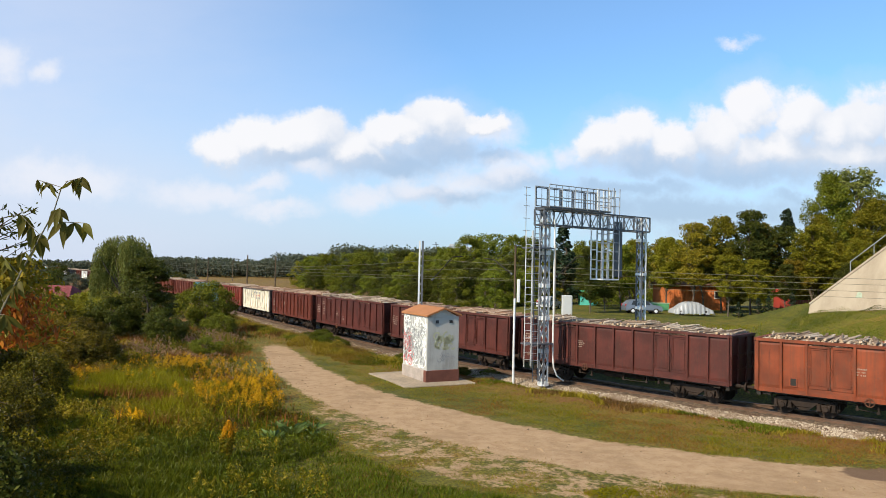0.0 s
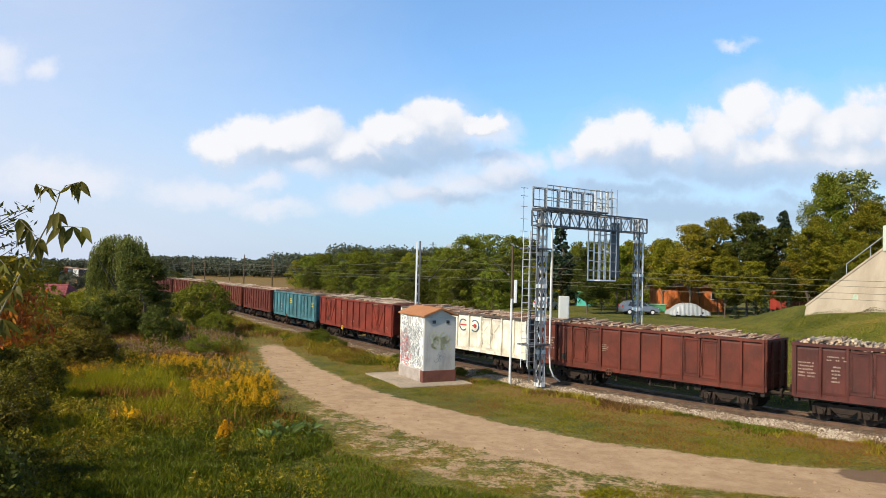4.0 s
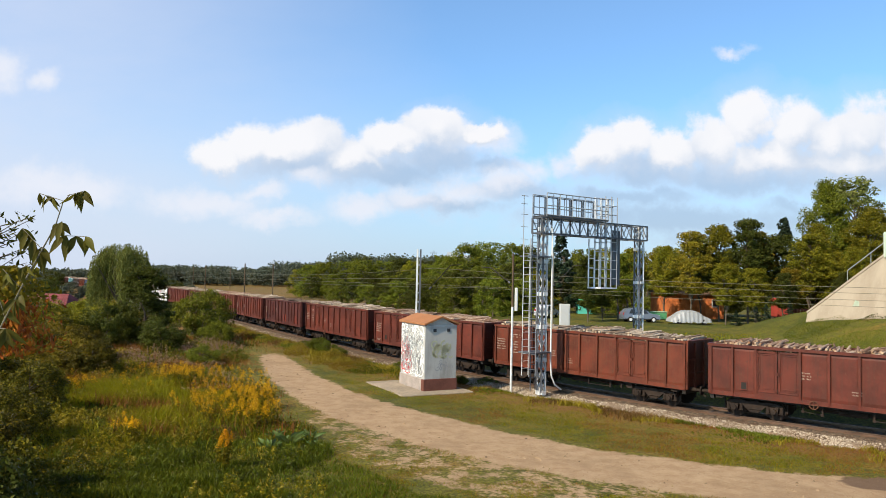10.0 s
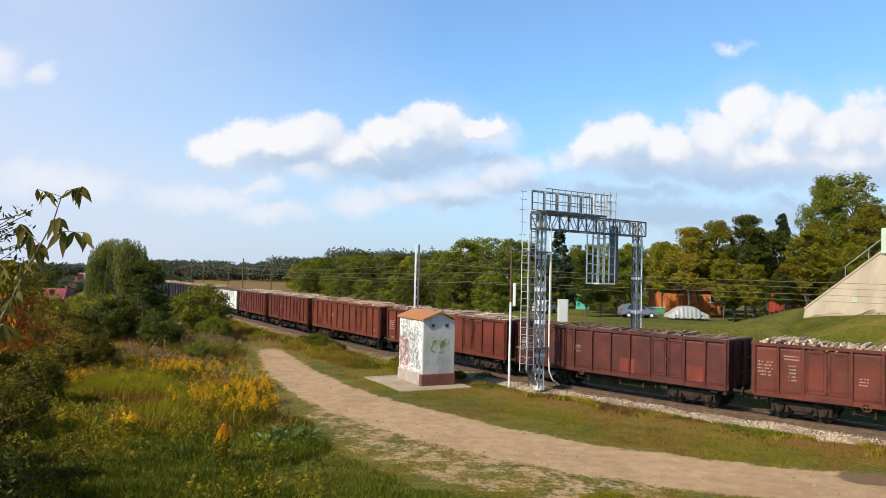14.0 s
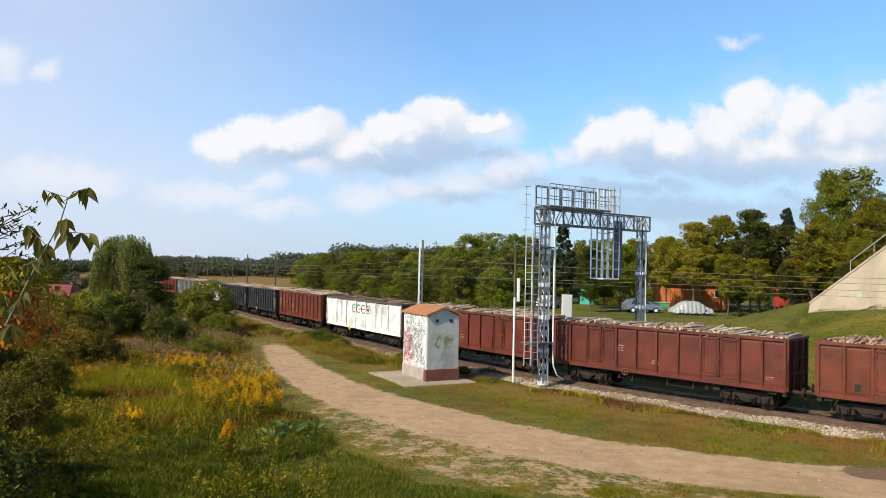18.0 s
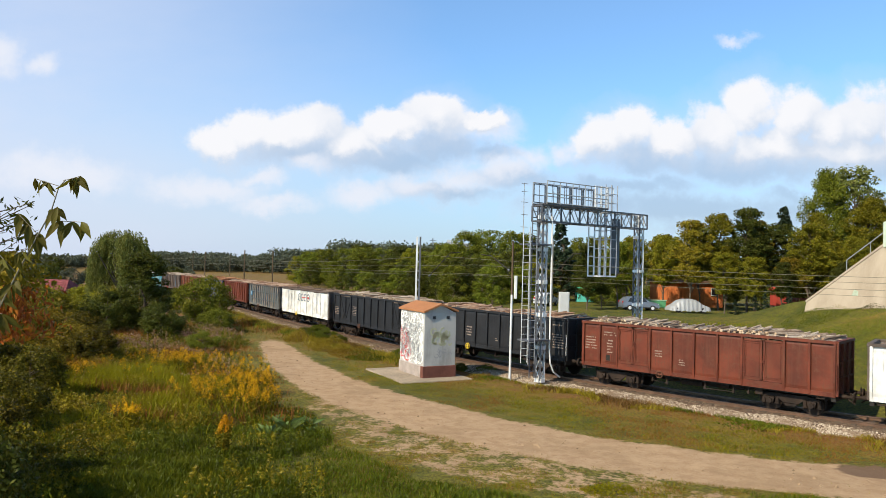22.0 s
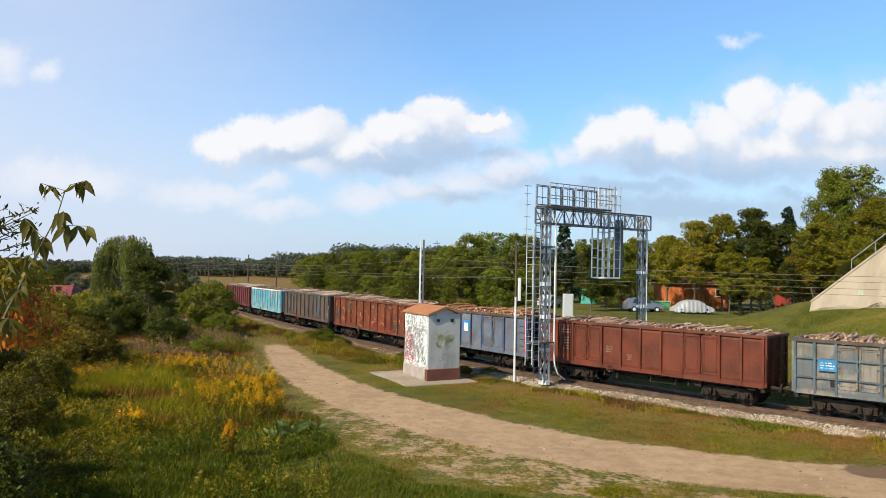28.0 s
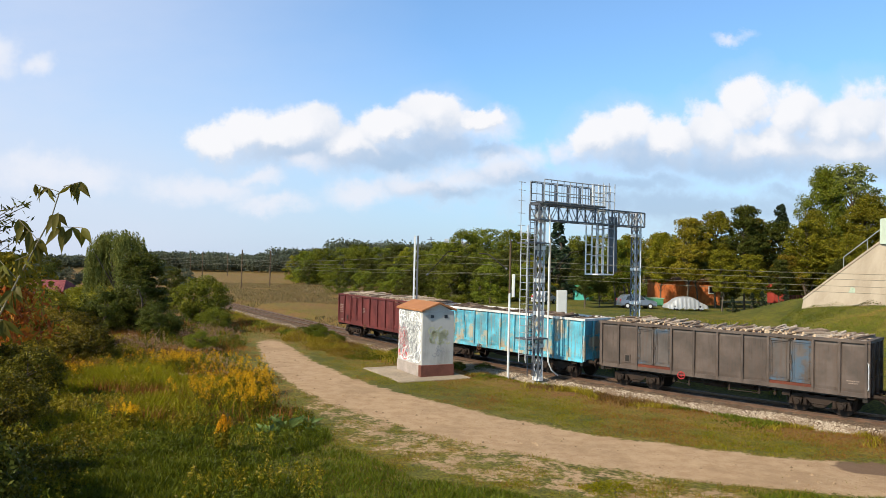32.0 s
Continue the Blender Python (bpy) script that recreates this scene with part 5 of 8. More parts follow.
    pts = [loc((p.x, p.y, 9.3)) - across * 0.05, loc((p.x, p.y, 8.8)), loc((p.x, p.y, 1.6)), loc((p.x, p.y, 0.9)) + across * 0.08, loc((p.x, p.y, 0.4)) + across * 0.35, loc((p.x, p.y, 0.08)) + across * 0.85]
    put("cable_duct", Shape().line(pts, 0.045, 8).mesh("cable_duct"), plain("pale_plastic", (0.7, 0.7, 0.68), 0.5, 0, 0.08), g, None, "pale plastic cable duct")


make_gantry()


# ---- switch hut
def make_hut():
    def wall_look(n, co, rnd):
        stain = n.noise(n.vec("MULTIPLY", co, (1, 1, 0.35)), 1.4, 5, 0.6)
        fine = n.noise(co, 12, 5, 0.65)
        col = n.mix(n.step(stain, 0.42, 0.7), (0.44, 0.43, 0.41), (0.30, 0.29, 0.27))
        return n.mix(n.step(fine, 0.55, 0.75, 0, 0.4), col, (0.58, 0.57, 0.55)), fine
    wall = material("stained_plaster", wall_look, 0.9, 0, 0.006)
    plinth_red = plain("brown_plinth_paint", (0.15, 0.055, 0.038), 0.8, 0, 0.25)
    plinth_grey = plain("grey_plinth", (0.33, 0.28, 0.25), 0.9, 0, 0.25)
    roof = plain("orange_brown_roof_sheet", (0.34, 0.145, 0.06), 0.75, 0, 0.15, 3.0)
    # corner towards the camera and the two directions of its walls
    c = Vector((-0.93, 39.15, 0))
    e1 = Vector((-1.55, 2.95, 0)).normalized()
    e2 = Vector((e1.y, -e1.x, 0))
    w1, w2 = 3.2, 2.05
    gz = stand(c.x, c.y)[2]
    h = thing("switch_hut", (c.x, c.y, gz), "white plastered switch hut covered in graffiti, orange-brown roof", "hut")
    m = Matrix((e2, e1, Vector((0, 0, 1)))).transposed().to_4x4()
    z0, z1, z2 = 0.08, 0.72, 3.74
    put("wall", Shape().soft(0, w2, 0, w1, z1 - 0.02, z2, 0.03).mesh("wall"), wall, h, m)
    put("plinth", Shape().soft(-0.04, w2 + 0.04, -0.03, 0.3, z0 - 0.2, z1, 0.02).mesh("plinth"), plinth_red, h, m, "brown painted plinth")
    put("plinth", Shape().soft(-0.045, w2 + 0.03, 0.31, w1 + 0.04, z0 - 0.2, z1, 0.02).mesh("plinth"), plinth_grey, h, m, "bare grey plinth")
    # shallow gabled roof slab: ridge runs along the long way
    o, t = 0.16, 0.1
    ridge = z2 + 0.42
    s = Shape()
    for x0, x1, za, zb in ((-o * 0.6, w2 / 2, z2, ridge), (w2 / 2, w2 + o * 0.45, ridge, z2 + 0.03)):
        s.hull8([(x0, -o, za), (x1, -o, zb), (x1, w1 + o, zb), (x0, w1 + o, za), (x0, -o, za + t), (x1, -o, zb + t), (x1, w1 + o, zb + t), (x0, w1 + o, za + t)])
    put("roof", s.mesh("roof"), roof, h, m)
    for y in (0.02, w1 - 0.1):
        gable = Shape().hull8([(0.02, y, z2 - 0.05), (w2 - 0.02, y, z2 - 0.05), (w2 - 0.02, y + 0.08, z2 - 0.05), (0.02, y + 0.08, z2 - 0.05),
                               (w2 / 2 - 0.05, y, ridge), (w2 / 2 + 0.05, y, ridge), (w2 / 2 + 0.05, y + 0.08, ridge), (w2 / 2 - 0.05, y + 0.08, ridge)])
        put("gable", gable.mesh("gable"), wall, h, m)
    for x in (0.62, 1.5):
        v = put("vent", Shape().box(x - 0.10, x + 0.10, -0.02, 0.02, 3.36, 3.54).mesh("vent"), MAT["zinc_dark"], h, m)
        for k in range(4):
            put("vent_slat", Shape().box(x - 0.085, x + 0.085, -0.035, 0.0, 3.375 + 0.04 * k, 3.393 + 0.04 * k).mesh("vent_slat"), MAT["black"], v)
    # sprayed scrawls: loops of white and red on the long wall, faint yellow and grey on the short one
    rng = np.random.default_rng(11)
    def scrawl(colour, label, n, x0, x1, za, zb, r0, r1, wd, long_wall, name, rough=0.7):
        s = Shape()
        for k in range(n):
            x, z, r = rng.uniform(x0, x1), rng.uniform(za, zb), rng.uniform(r0, r1)
            r = max(0.03, min(r, x - 0.08, (w1 if long_wall else w2) - 0.08 - x, z - z1 - 0.06, z2 - 0.08 - z))
            a = rng.uniform(0, 360)
            s.arc(x, z, 0, r, wd, a, a + rng.uniform(90, 260), 0.006, 9)
        mm = m @ (Matrix.Translation((-0.006, 0, 0)) @ Matrix.Rotation(radians(90), 4, "Z") if long_wall else Matrix.Translation((0, -0.006, 0)))
        tagged(put("graffiti", s.mesh("graffiti"), plain(name, colour, rough, 0, 0.15), h, mm, label), kind="stuff")
    scrawl((0.33, 0.34, 0.35), "grey sprayed fill", 120, 0.45, 2.9, 1.0, 3.2, 0.08, 0.4, 0.04, True, "grey_spray")
    scrawl((0.85, 0.85, 0.84), "white sprayed loops", 190, 0.3, 3.0, 0.95, 3.55, 0.10, 0.5, 0.024, True, "white_spray")
    scrawl((0.66, 0.05, 0.06), "red sprayed scrawl", 62, 1.9, 3.0, 0.95, 2.7, 0.06, 0.28, 0.026, True, "red_spray")
    scrawl((0.42, 0.42, 0.29), "faint yellow sprayed patch", 30, 0.6, 1.7, 1.95, 2.7, 0.06, 0.24, 0.05, False, "yellow_spray")
    scrawl((0.30, 0.30, 0.31), "faint grey tag", 18, 0.75, 1.7, 1.25, 1.7, 0.05, 0.16, 0.014, False, "grey_tag")
    slab = Shape().soft(-1.75, w2 + 0.6, -1.05, w1 + 1.2, -0.3, 0.07, 0.04)
    ob = put("concrete_slab", slab.mesh("concrete_slab"), plain("dirty_concrete", (0.29, 0.235, 0.175), 0.95, 0, 0.3, 2.0, 0.012), None, Matrix.Translation((c.x, c.y, gz)) @ m)
    tagged(ob, "worn concrete slab under the switch hut", "slab")


make_hut()


# ---- masts and wires
def make_mast(x, y, top, mat, label, r=0.13, twin=False, z=None, upper=None):
    b = stand(x, y)
    p = thing("catenary_mast", b, label, "mast", "masts of the overhead line")
    if twin:
        # pale left leg, dark right leg: the mast's shaded side set by colour
        for o in (-0.11, 0.11):
            put("pole", Shape().box(o - 0.06, o + 0.06, -0.09, 0.09, -0.3, top - b[2]).mesh("pole"), MAT["silver"] if o < 0 else MAT["zinc_dark"], p)
        for k in range(12):
            put("tie", Shape().box(-0.1, 0.1, -0.05, 0.05, 0.4 + k * 0.65, 0.5 + k * 0.65).mesh("tie"), MAT["zinc"], p)
    else:
        h = top - b[2]
        put("pole", Shape().tube((0, 0, -0.3), (0, 0, h * (0.62 if upper else 1)), r, r * 0.85, n=10).mesh("pole"), mat, p)
        if upper:
            put("pole_top", Shape().tube((0, 0, h * 0.62), (0, 0, h), r * 0.85, r * 0.75, n=10).mesh("pole_top"), upper, p, None, "bare brown upper length")
    return p


make_mast(-1.72, 49.2, 8.3, MAT["silver"], "pale two-legged steel catenary mast beside the track", twin=True)
post = make_mast(4.13, 41.0, 7.85, MAT["silver"], "slim mast, white below and brown above", 0.075, upper=MAT["wood_pole"])
put("cabinet", Shape().soft(-0.09, 0.09, -0.09, 0.09, 4.9, 6.25, 0.03).mesh("cabinet"), MAT["silver"], post, (0.22, 0.05, 0), "pale tall signal case")
for x, y, top in ((-45.0, 158.0, 8.6), (-42.0, 172.0, 8.8), (-70.0, 205.0, 8.5), (-94.0, 262.0, 8.5), (-84.0, 275.0, 8.5)):
    make_mast(x, y, top, MAT["wood_pole"], "dark far-off catenary mast beside the track", 0.16)
make_mast(8.05, 51.0, 8.3, MAT["concrete"], "slim pale mast beyond the track", 0.085)


def cantilever(name, pts, label):
    base = Vector(pts[0])
    c = thing(name, base, label, "mast arm")
    put("strut", Shape().line([Vector(p) - base for p in pts], 0.032, 7).mesh("strut"), MAT["black"], c)
    put("insulator", Shape().tube(Vector((0, 0, 0)), (Vector(pts[1]) - base) * 0.08, 0.06, n=8).mesh("insulator"), MAT["zinc_dark"], c)


cantilever("mast_arm", [(-0.95, 49.4, 5.5), (0.55, 50.6, 7.25), (1.3, 51.2, 7.3)], "rusty mast arm reaching over the track")
cantilever("mast_arm", [(8.06, 50.93, 5.9), (9.4, 50.0, 7.4), (9.9, 49.6, 7.45)], "rusty mast arm reaching over the track")
cantilever("mast_arm", [(4.0, 41.3, 6.1), (2.95, 42.6, 7.0), (2.4, 43.2, 7.05)], "rusty mast arm reaching over the track")


def wire(name, pts, r, sag, label):
    line, n = [], 12
    for p, q in zip(pts[:-1], pts[1:]):
        p, q = Vector(p), Vector(q)
        line += [p.lerp(q, i / n) - Vector((0, 0, sag * 4 * (i / n) * (1 - i / n))) for i in range(n + 1 if q == Vector(pts[-1]) else n)]
    s = Shape().line(line, r, 5)
    tagged(new(name, s.mesh(name, MAT["wire"])), label, "wire", "overhead line wires")


def along_wire(off, z, ss):
    return [tuple(beside(s, off, z)) for s in ss]


SPANS = (-260, -200, -135, -72, -3, 55, 110)
wire("messenger_wire", along_wire(1.4, 7.0, SPANS), 0.011, 0.7, "dark messenger wire over the track")
wire("contact_wire", along_wire(1.4, 5.75, SPANS), 0.010, 0.05, "dark contact wire over the track")
wire("feeder_wire", along_wire(5.2, 6.4, SPANS), 0.011, 0.4, "dark feeder wire beside the track")
wire("feeder_wire", along_wire(5.4, 5.6, SPANS), 0.010, 0.3, "dark feeder wire beside the track")


# ---- plants
def leaves(name, pts, size, mat, seed, stretch=1.6, droop=0.0, norm=None):
    """Many small leaves, each a diamond of its own turn; norm: the way the leaves of a clump face, more or less."""
    rng = np.random.default_rng(seed)
    pts = np.asarray(pts, float)
    n = len(pts)
    a = rng.normal(0, 1, (n, 3))
    a[:, 2] -= droop
    if norm is not None:
        face = norm + rng.normal(0, 0.75, (n, 3))
        face /= np.linalg.norm(face, axis=1, keepdims=True)
        a -= face * (a * face).sum(1, keepdims=True)
    a /= np.linalg.norm(a, axis=1, keepdims=True)
    b = rng.normal(0, 1, (n, 3)) if norm is None else np.cross(face, a)
    b -= a * (a * b).sum(1, keepdims=True)
    b /= np.linalg.norm(b, axis=1, keepdims=True)
    s = size * rng.uniform(0.6, 1.3, (n, 1))
    v = np.stack([pts - a * s * stretch / 2, pts + b * s / 2, pts + a * s * stretch / 2, pts - b * s / 2], 1).reshape(-1, 3)
    me = bpy.data.meshes.new(name)
    me.vertices.add(n * 4)
    me.vertices.foreach_set("co", v.ravel())
    me.loops.add(n * 4)
    me.loops.foreach_set("vertex_index", np.arange(n * 4))
    me.polygons.add(n)
    me.polygons.foreach_set("loop_start", np.arange(0, n * 4, 4))
    me.update(calc_edges=True)
    me.materials.append(mat)
    return me


def crown_points(seed, n, clumps, shape, spread):
    """Points in clumps within an uneven crown: shape(rng, k) gives each clump's middle."""
    rng = np.random.default_rng(seed)
    mids = np.array([shape(rng, k) for k in range(clumps)])
    pick = rng.integers(0, clumps, n)
    off = rng.normal(0, 1, (n, 3))
    off /= np.linalg.norm(off, axis=1, keepdims=True)
    off *= spread * rng.uniform(0.35, 1.0, (n, 1)) ** 0.6 * rng.uniform(0.6, 1.25, clumps)[pick][:, None]
    off[:, 2] *= 0.8
    out = off / spread + np.array((0, 0, 0.35)) + 1.2 * (mids[pick] - np.array((0, 0, 0.4)))
    return mids[pick] + off, mids, out / np.linalg.norm(out, axis=1, keepdims=True)


def round_crown(rng, k):
    """Unit crown: height 0.22 to 1, radius 0.36."""
    d = rng.normal(0, 1, 3)
    d /= np.linalg.norm(d)
    r = rng.uniform(0.35, 1.0) ** 0.5
    z = 0.53 + d[2] * r * 0.42
    w = 0.36 * (1.1 - abs(z - 0.45) * 0.8)
    return np.array([d[0] * r * w, d[1] * r * w, z])


def wood_crown(rng, k):
    """Unit crown of a wood's edge, leafy to the ground."""
    z = rng.uniform(0.05, 0.94)
    w = 0.44 * (1 - max(0, z - 0.35) ** 1.6 * 1.35) * (0.8 + 0.2 * math.sin(k * 2.4))
    a, r = rng.uniform(0, 6.283), rng.uniform(0.3, 1.0) ** 0.5
    return np.array([math.cos(a) * r * w, math.sin(a) * r * w, z])


def park_crown(rng, k):
    """Unit crown on a clear stem."""
    c = round_crown(rng, k)
    return np.array([c[0], c[1], 0.36 + 0.62 * (c[2] - 0.11) / 0.84])


def slim_crown(rng, k):
    """Unit crown of a young park tree: upright, loose, on a clear stem."""
    z = rng.uniform(0.34, 0.97)
    w = 0.235 * math.sin(math.pi * min(1, (z - 0.26) / 0.78)) ** 0.7 * (0.75 + 0.25 * math.sin(k * 1.7))
    a, r = rng.uniform(0, 6.283), rng.uniform(0.15, 1.0) ** 0.6
    return np.array([math.cos(a) * r * w, math.sin(a) * r * w, z])


def broad_crown(rng, k):
    """Unit crown of a big old tree: broad below, drawn up to a dome, leafy nearly to the ground."""
    z = rng.uniform(0.06, 0.97)
    w = 0.31 * (1 - max(0, z - 0.25) ** 1.9 * 1.55) * (0.72 + 0.28 * math.sin(k * 2.1))
    a, r = rng.uniform(0, 6.283), rng.uniform(0.3, 1.0) ** 0.5
    return np.array([math.cos(a) * r * w, math.sin(a) * r * w, z])


def tall_crown(rng, k):
    z = rng.uniform(0.12, 0.97)
    w = 0.23 * math.sin(math.pi * (0.12 + 0.8 * z)) ** 0.8
    a, r = rng.uniform(0, 6.283), rng.uniform(0.3, 1.0)
    return np.array([math.cos(a) * r * w, math.sin(a) * r * w, z])


def bush_crown(rng, k):
    d = rng.normal(0, 1, 3)
    d /= np.linalg.norm(d)
    r = rng.uniform(0.4, 1.0) ** 0.5
    return np.array([d[0] * r * 0.55, d[1] * r * 0.55, 0.46 + d[2] * r * 0.42])


def cone_crown(rng, k):
    z = rng.uniform(0.06, 0.97)
    w = 0.24 * (1 - z) + 0.015
    a, r = rng.uniform(0, 6.283), rng.uniform(0.5, 1.0)
    return np.array([math.cos(a) * r * w, math.sin(a) * r * w, z])


def limbs(mids, trunk_r, top, count, seed):
    """A tapered trunk with limbs to some of the clumps (unit tree)."""
    rng = np.random.default_rng(seed)
    s = Shape()
    pts = [Vector((0, 0, -0.03))]
    for k in range(1, 7):
        pts.append(Vector((rng.normal(0, 0.006 * k), rng.normal(0, 0.006 * k), top * k / 6)))
    for k in range(6):
        s.tube(pts[k], pts[k + 1], trunk_r * (1 - k / 6.6), trunk_r * (1 - (k + 1) / 6.6), n=8, caps=False)
    for m in mids[rng.permutation(len(mids))[:count]]:
        z = min(top * 0.95, max(0.1, m[2] - 0.18))
        k = min(5, int(z / top * 6))
        s.tube(pts[k].lerp(pts[k + 1], z / top * 6 - k), Vector(m), trunk_r * 0.34, trunk_r * 0.08, n=5, caps=False)
    return s


CROWNS = {}


def crown(kind, variant):
    key = (kind, variant)
    if key not in CROWNS:
        seed = 40 + variant * 7 + len(kind)
        shape, n, clumps, spread, leaf, trunk, top, arms, stretch = {
            "round": (round_crown, 9000, 75, 0.10, 0.020, 0.017, 0.7, 16, 1.4),
            "tall": (tall_crown, 26000, 150, 0.055, 0.0115, 0.013, 0.85, 14, 1.5),
            "bush": (bush_crown, 17000, 110, 0.115, 0.019, 0.022, 0.6, 14, 1.8),
            "wood": (wood_crown, 15000, 130, 0.075, 0.0155, 0.013, 0.7, 12, 1.4),
            "park": (park_crown, 14000, 90, 0.085, 0.0140, 0.014, 0.75, 20, 1.4),
            "slim": (slim_crown, 17000, 150, 0.050, 0.0112, 0.010, 0.9, 40, 1.5),
            "broad": (broad_crown, 40000, 280, 0.048, 0.0090, 0.014, 0.85, 30, 1.4),
            "wisp": (tall_crown, 12000, 170, 0.042, 0.0110, 0.010, 0.95, 60, 2.0),
            "cone": (cone_crown, 6000, 110, 0.036, 0.016, 0.014, 0.96, 30, 2.2),
        }[kind]
        pts, mids, out = crown_points(seed, n, clumps, shape, spread)
        pts[:, 2] = np.maximum(pts[:, 2], 0.015)
        CROWNS[key] = (leaves("crown", pts, leaf, MAT["green_leaf"], seed, stretch, 0.3, out), limbs(mids, trunk, top, arms, seed).mesh("trunk"))
    return CROWNS[key]


TREE_RNG = np.random.default_rng(77)


def tree(kind, variant, x, y, height, mat, label, category="tree", wide=1.0, group="", sink=0.0):
    c, t = crown(kind, variant)
    m = Matrix.Translation(stand(x, y, -sink)) @ Matrix.Rotation(TREE_RNG.uniform(0, 6.28), 4, "Z") @ Matrix.Diagonal((height * wide, height * wide, height, 1))
    ob = thing("bush" if kind == "bush" else "tree", m, label, category, group)
    put("trunk", t, MAT["bark"], ob)
    put("crown", c, MAT[mat], ob)
    return ob


def make_trees():
    green, olive = "green deciduous tree in full leaf", "olive-green tree turning yellow"
    # edge of the wood beyond the railway
    g = "trees along the railway"
    row = [(-38, 200, 9.8, "green_leaf"), (-33, 196, 10.5, "green_leaf"), (-27.5, 197, 10.8, "green_leaf"), (-22, 193, 11.4, "green_leaf"), (-16.5, 195, 11.2, "green_leaf"),
           (-11.5, 188, 11.6, "dark_leaf"), (-41.5, 215, 10.0, "dark_leaf"), (-46, 222, 8.5, "olive_leaf"), (-30, 190, 7.0, "green_leaf"), (-19.5, 186, 7.5, "dark_leaf"), (-14, 182, 7.0, "green_leaf"), (-36, 192, 6.5, "dark_leaf"), (-9.0, 176, 8.0, "dark_leaf"), (-1.0, 160, 9.0, "green_leaf"), (3.0, 150, 10.0, "dark_leaf"), (-7.5, 180, 11.0, "olive_leaf"), (-25, 214, 12.6, "dark_leaf"), (-13, 208, 12.4, "dark_leaf"), (-3.5, 172, 10.6, "dark_leaf")]
    for i, (x, y, h, mt) in enumerate(row):
        tree("wood", i % 3, x, y, h, mt, green if mt != "olive_leaf" else olive, wide=1.2, group=g)
    row = [(0.5, 142, 10.5, "green_leaf"), (4.5, 136, 12.2, "green_leaf"), (9.0, 140, 12.6, "green_leaf"), (13.5, 130, 11.5, "green_leaf"), (16.5, 138, 11.2, "dark_leaf"), (24, 118, 10.2, "green_leaf"),
           (28.5, 122, 10.6, "olive_leaf"), (33, 112, 9.6, "autumn_leaf"), (38.5, 118, 10.8, "olive_leaf"), (7, 120, 8.0, "green_leaf"), (11.0, 112, 7.2, "dark_leaf"), (20.5, 108, 7.5, "dark_leaf"), (27, 104, 9.0, "green_leaf"), (16, 98, 6.5, "dark_leaf"),
           (21.5, 92, 6.6, "green_leaf"), (1.5, 128, 7.0, "dark_leaf"), (-4.5, 160, 9.4, "green_leaf")]
    for i, (x, y, h, mt) in enumerate(row):
        tree("wood" if i < 9 or i > 11 else "park", (i + 1) % 3, x, y, h, mt, green if mt != "olive_leaf" else olive, wide=1.1, group=g)
    for i, (x, y, h, mt) in enumerate([(-9.5, 112, 5.5, "dark_leaf"), (-6.5, 104, 5.8, "green_leaf"), (-3.5, 98, 5.6, "dark_leaf"), (-1.0, 101, 6.4, "green_leaf"), (1.6, 94, 5.8, "green_leaf"), (4.2, 97, 6.4, "dark_leaf"), (6.6, 91, 5.6, "green_leaf"), (8.8, 95, 6.0, "dark_leaf"), (10.6, 92, 5.0, "green_leaf"), (-13.5, 122, 5.2, "green_leaf"), (-17, 132, 5.4, "dark_leaf"), (-21, 142, 5.6, "green_leaf"), (13.2, 96, 6.0, "olive_leaf")]):
        tree("wood", i % 3, x, y, h, mt, "leafy young tree of the hedge along the railway", wide=1.25, group="hedge trees along the railway")
    # tall trees by the bridge
    row = [("slim", 26.8, 84, 9.0, "olive_leaf", 1.25), ("slim", 28.6, 80, 10.6, "autumn_leaf", 1.1), ("slim", 30.8, 83, 10.2, "willow_leaf", 0.95), ("slim", 32.6, 82, 11.6, "olive_leaf", 1.1), ("slim", 35.1, 80, 12.2, "dark_leaf", 1.05), ("slim", 37.4, 83, 11.0, "autumn_leaf", 1.1),
           ("slim", 40.1, 84, 10.7, "dark_leaf", 1.3), ("slim", 20.7, 82, 7.9, "green_leaf", 1.35), ("slim", 25.1, 92, 9.0, "olive_leaf", 1.4), ("slim", 23.4, 88, 8.2, "olive_leaf", 1.3), ("slim", 17.6, 84, 7.6, "dark_leaf", 1.4), ("slim", 42.3, 80, 10.6, "olive_leaf", 1.2),
           ("broad", 48.6, 88, 18.0, "green_leaf", 0.88), ("broad", 45.6, 85, 12.2, "olive_leaf", 1.0), ("wisp", 54.0, 92, 19.2, "willow_leaf", 1.15), ("broad", 50.5, 82, 14.0, "olive_leaf", 1.2), ("broad", 57.0, 88, 13.2, "autumn_leaf", 1.1), ("broad", 45.0, 76, 8.8, "olive_leaf", 1.3),
           ("broad", 49.5, 74, 9.8, "green_leaf", 1.2), ("broad", 55, 76, 11.5, "dark_leaf", 1.2), ("broad", 64, 90, 14.5, "green_leaf", 1.2), ("broad", 41.5, 72.0, 5.6, "dark_leaf", 1.3), ("broad", 45.0, 67.5, 5.8, "dark_leaf", 1.3), ("broad", 39.0, 97, 9.2, "dark_leaf", 1.4), ("broad", 33.0, 99, 8.8, "green_leaf", 1.4), ("broad", 45, 98, 9.5, "green_leaf", 1.4)]
    for i, (k, x, y, h, mt, wd) in enumerate(row):
        tree(k, i % 3 if k != "wisp" else 0, x, y, h, mt, {"dark_leaf": "dark green tree near the bridge", "autumn_leaf": "tree with leaves turning yellow-brown", "willow_leaf": "pale tree with thin loose leaves"}.get(mt, olive), wide=wd, group="trees by the road bridge")
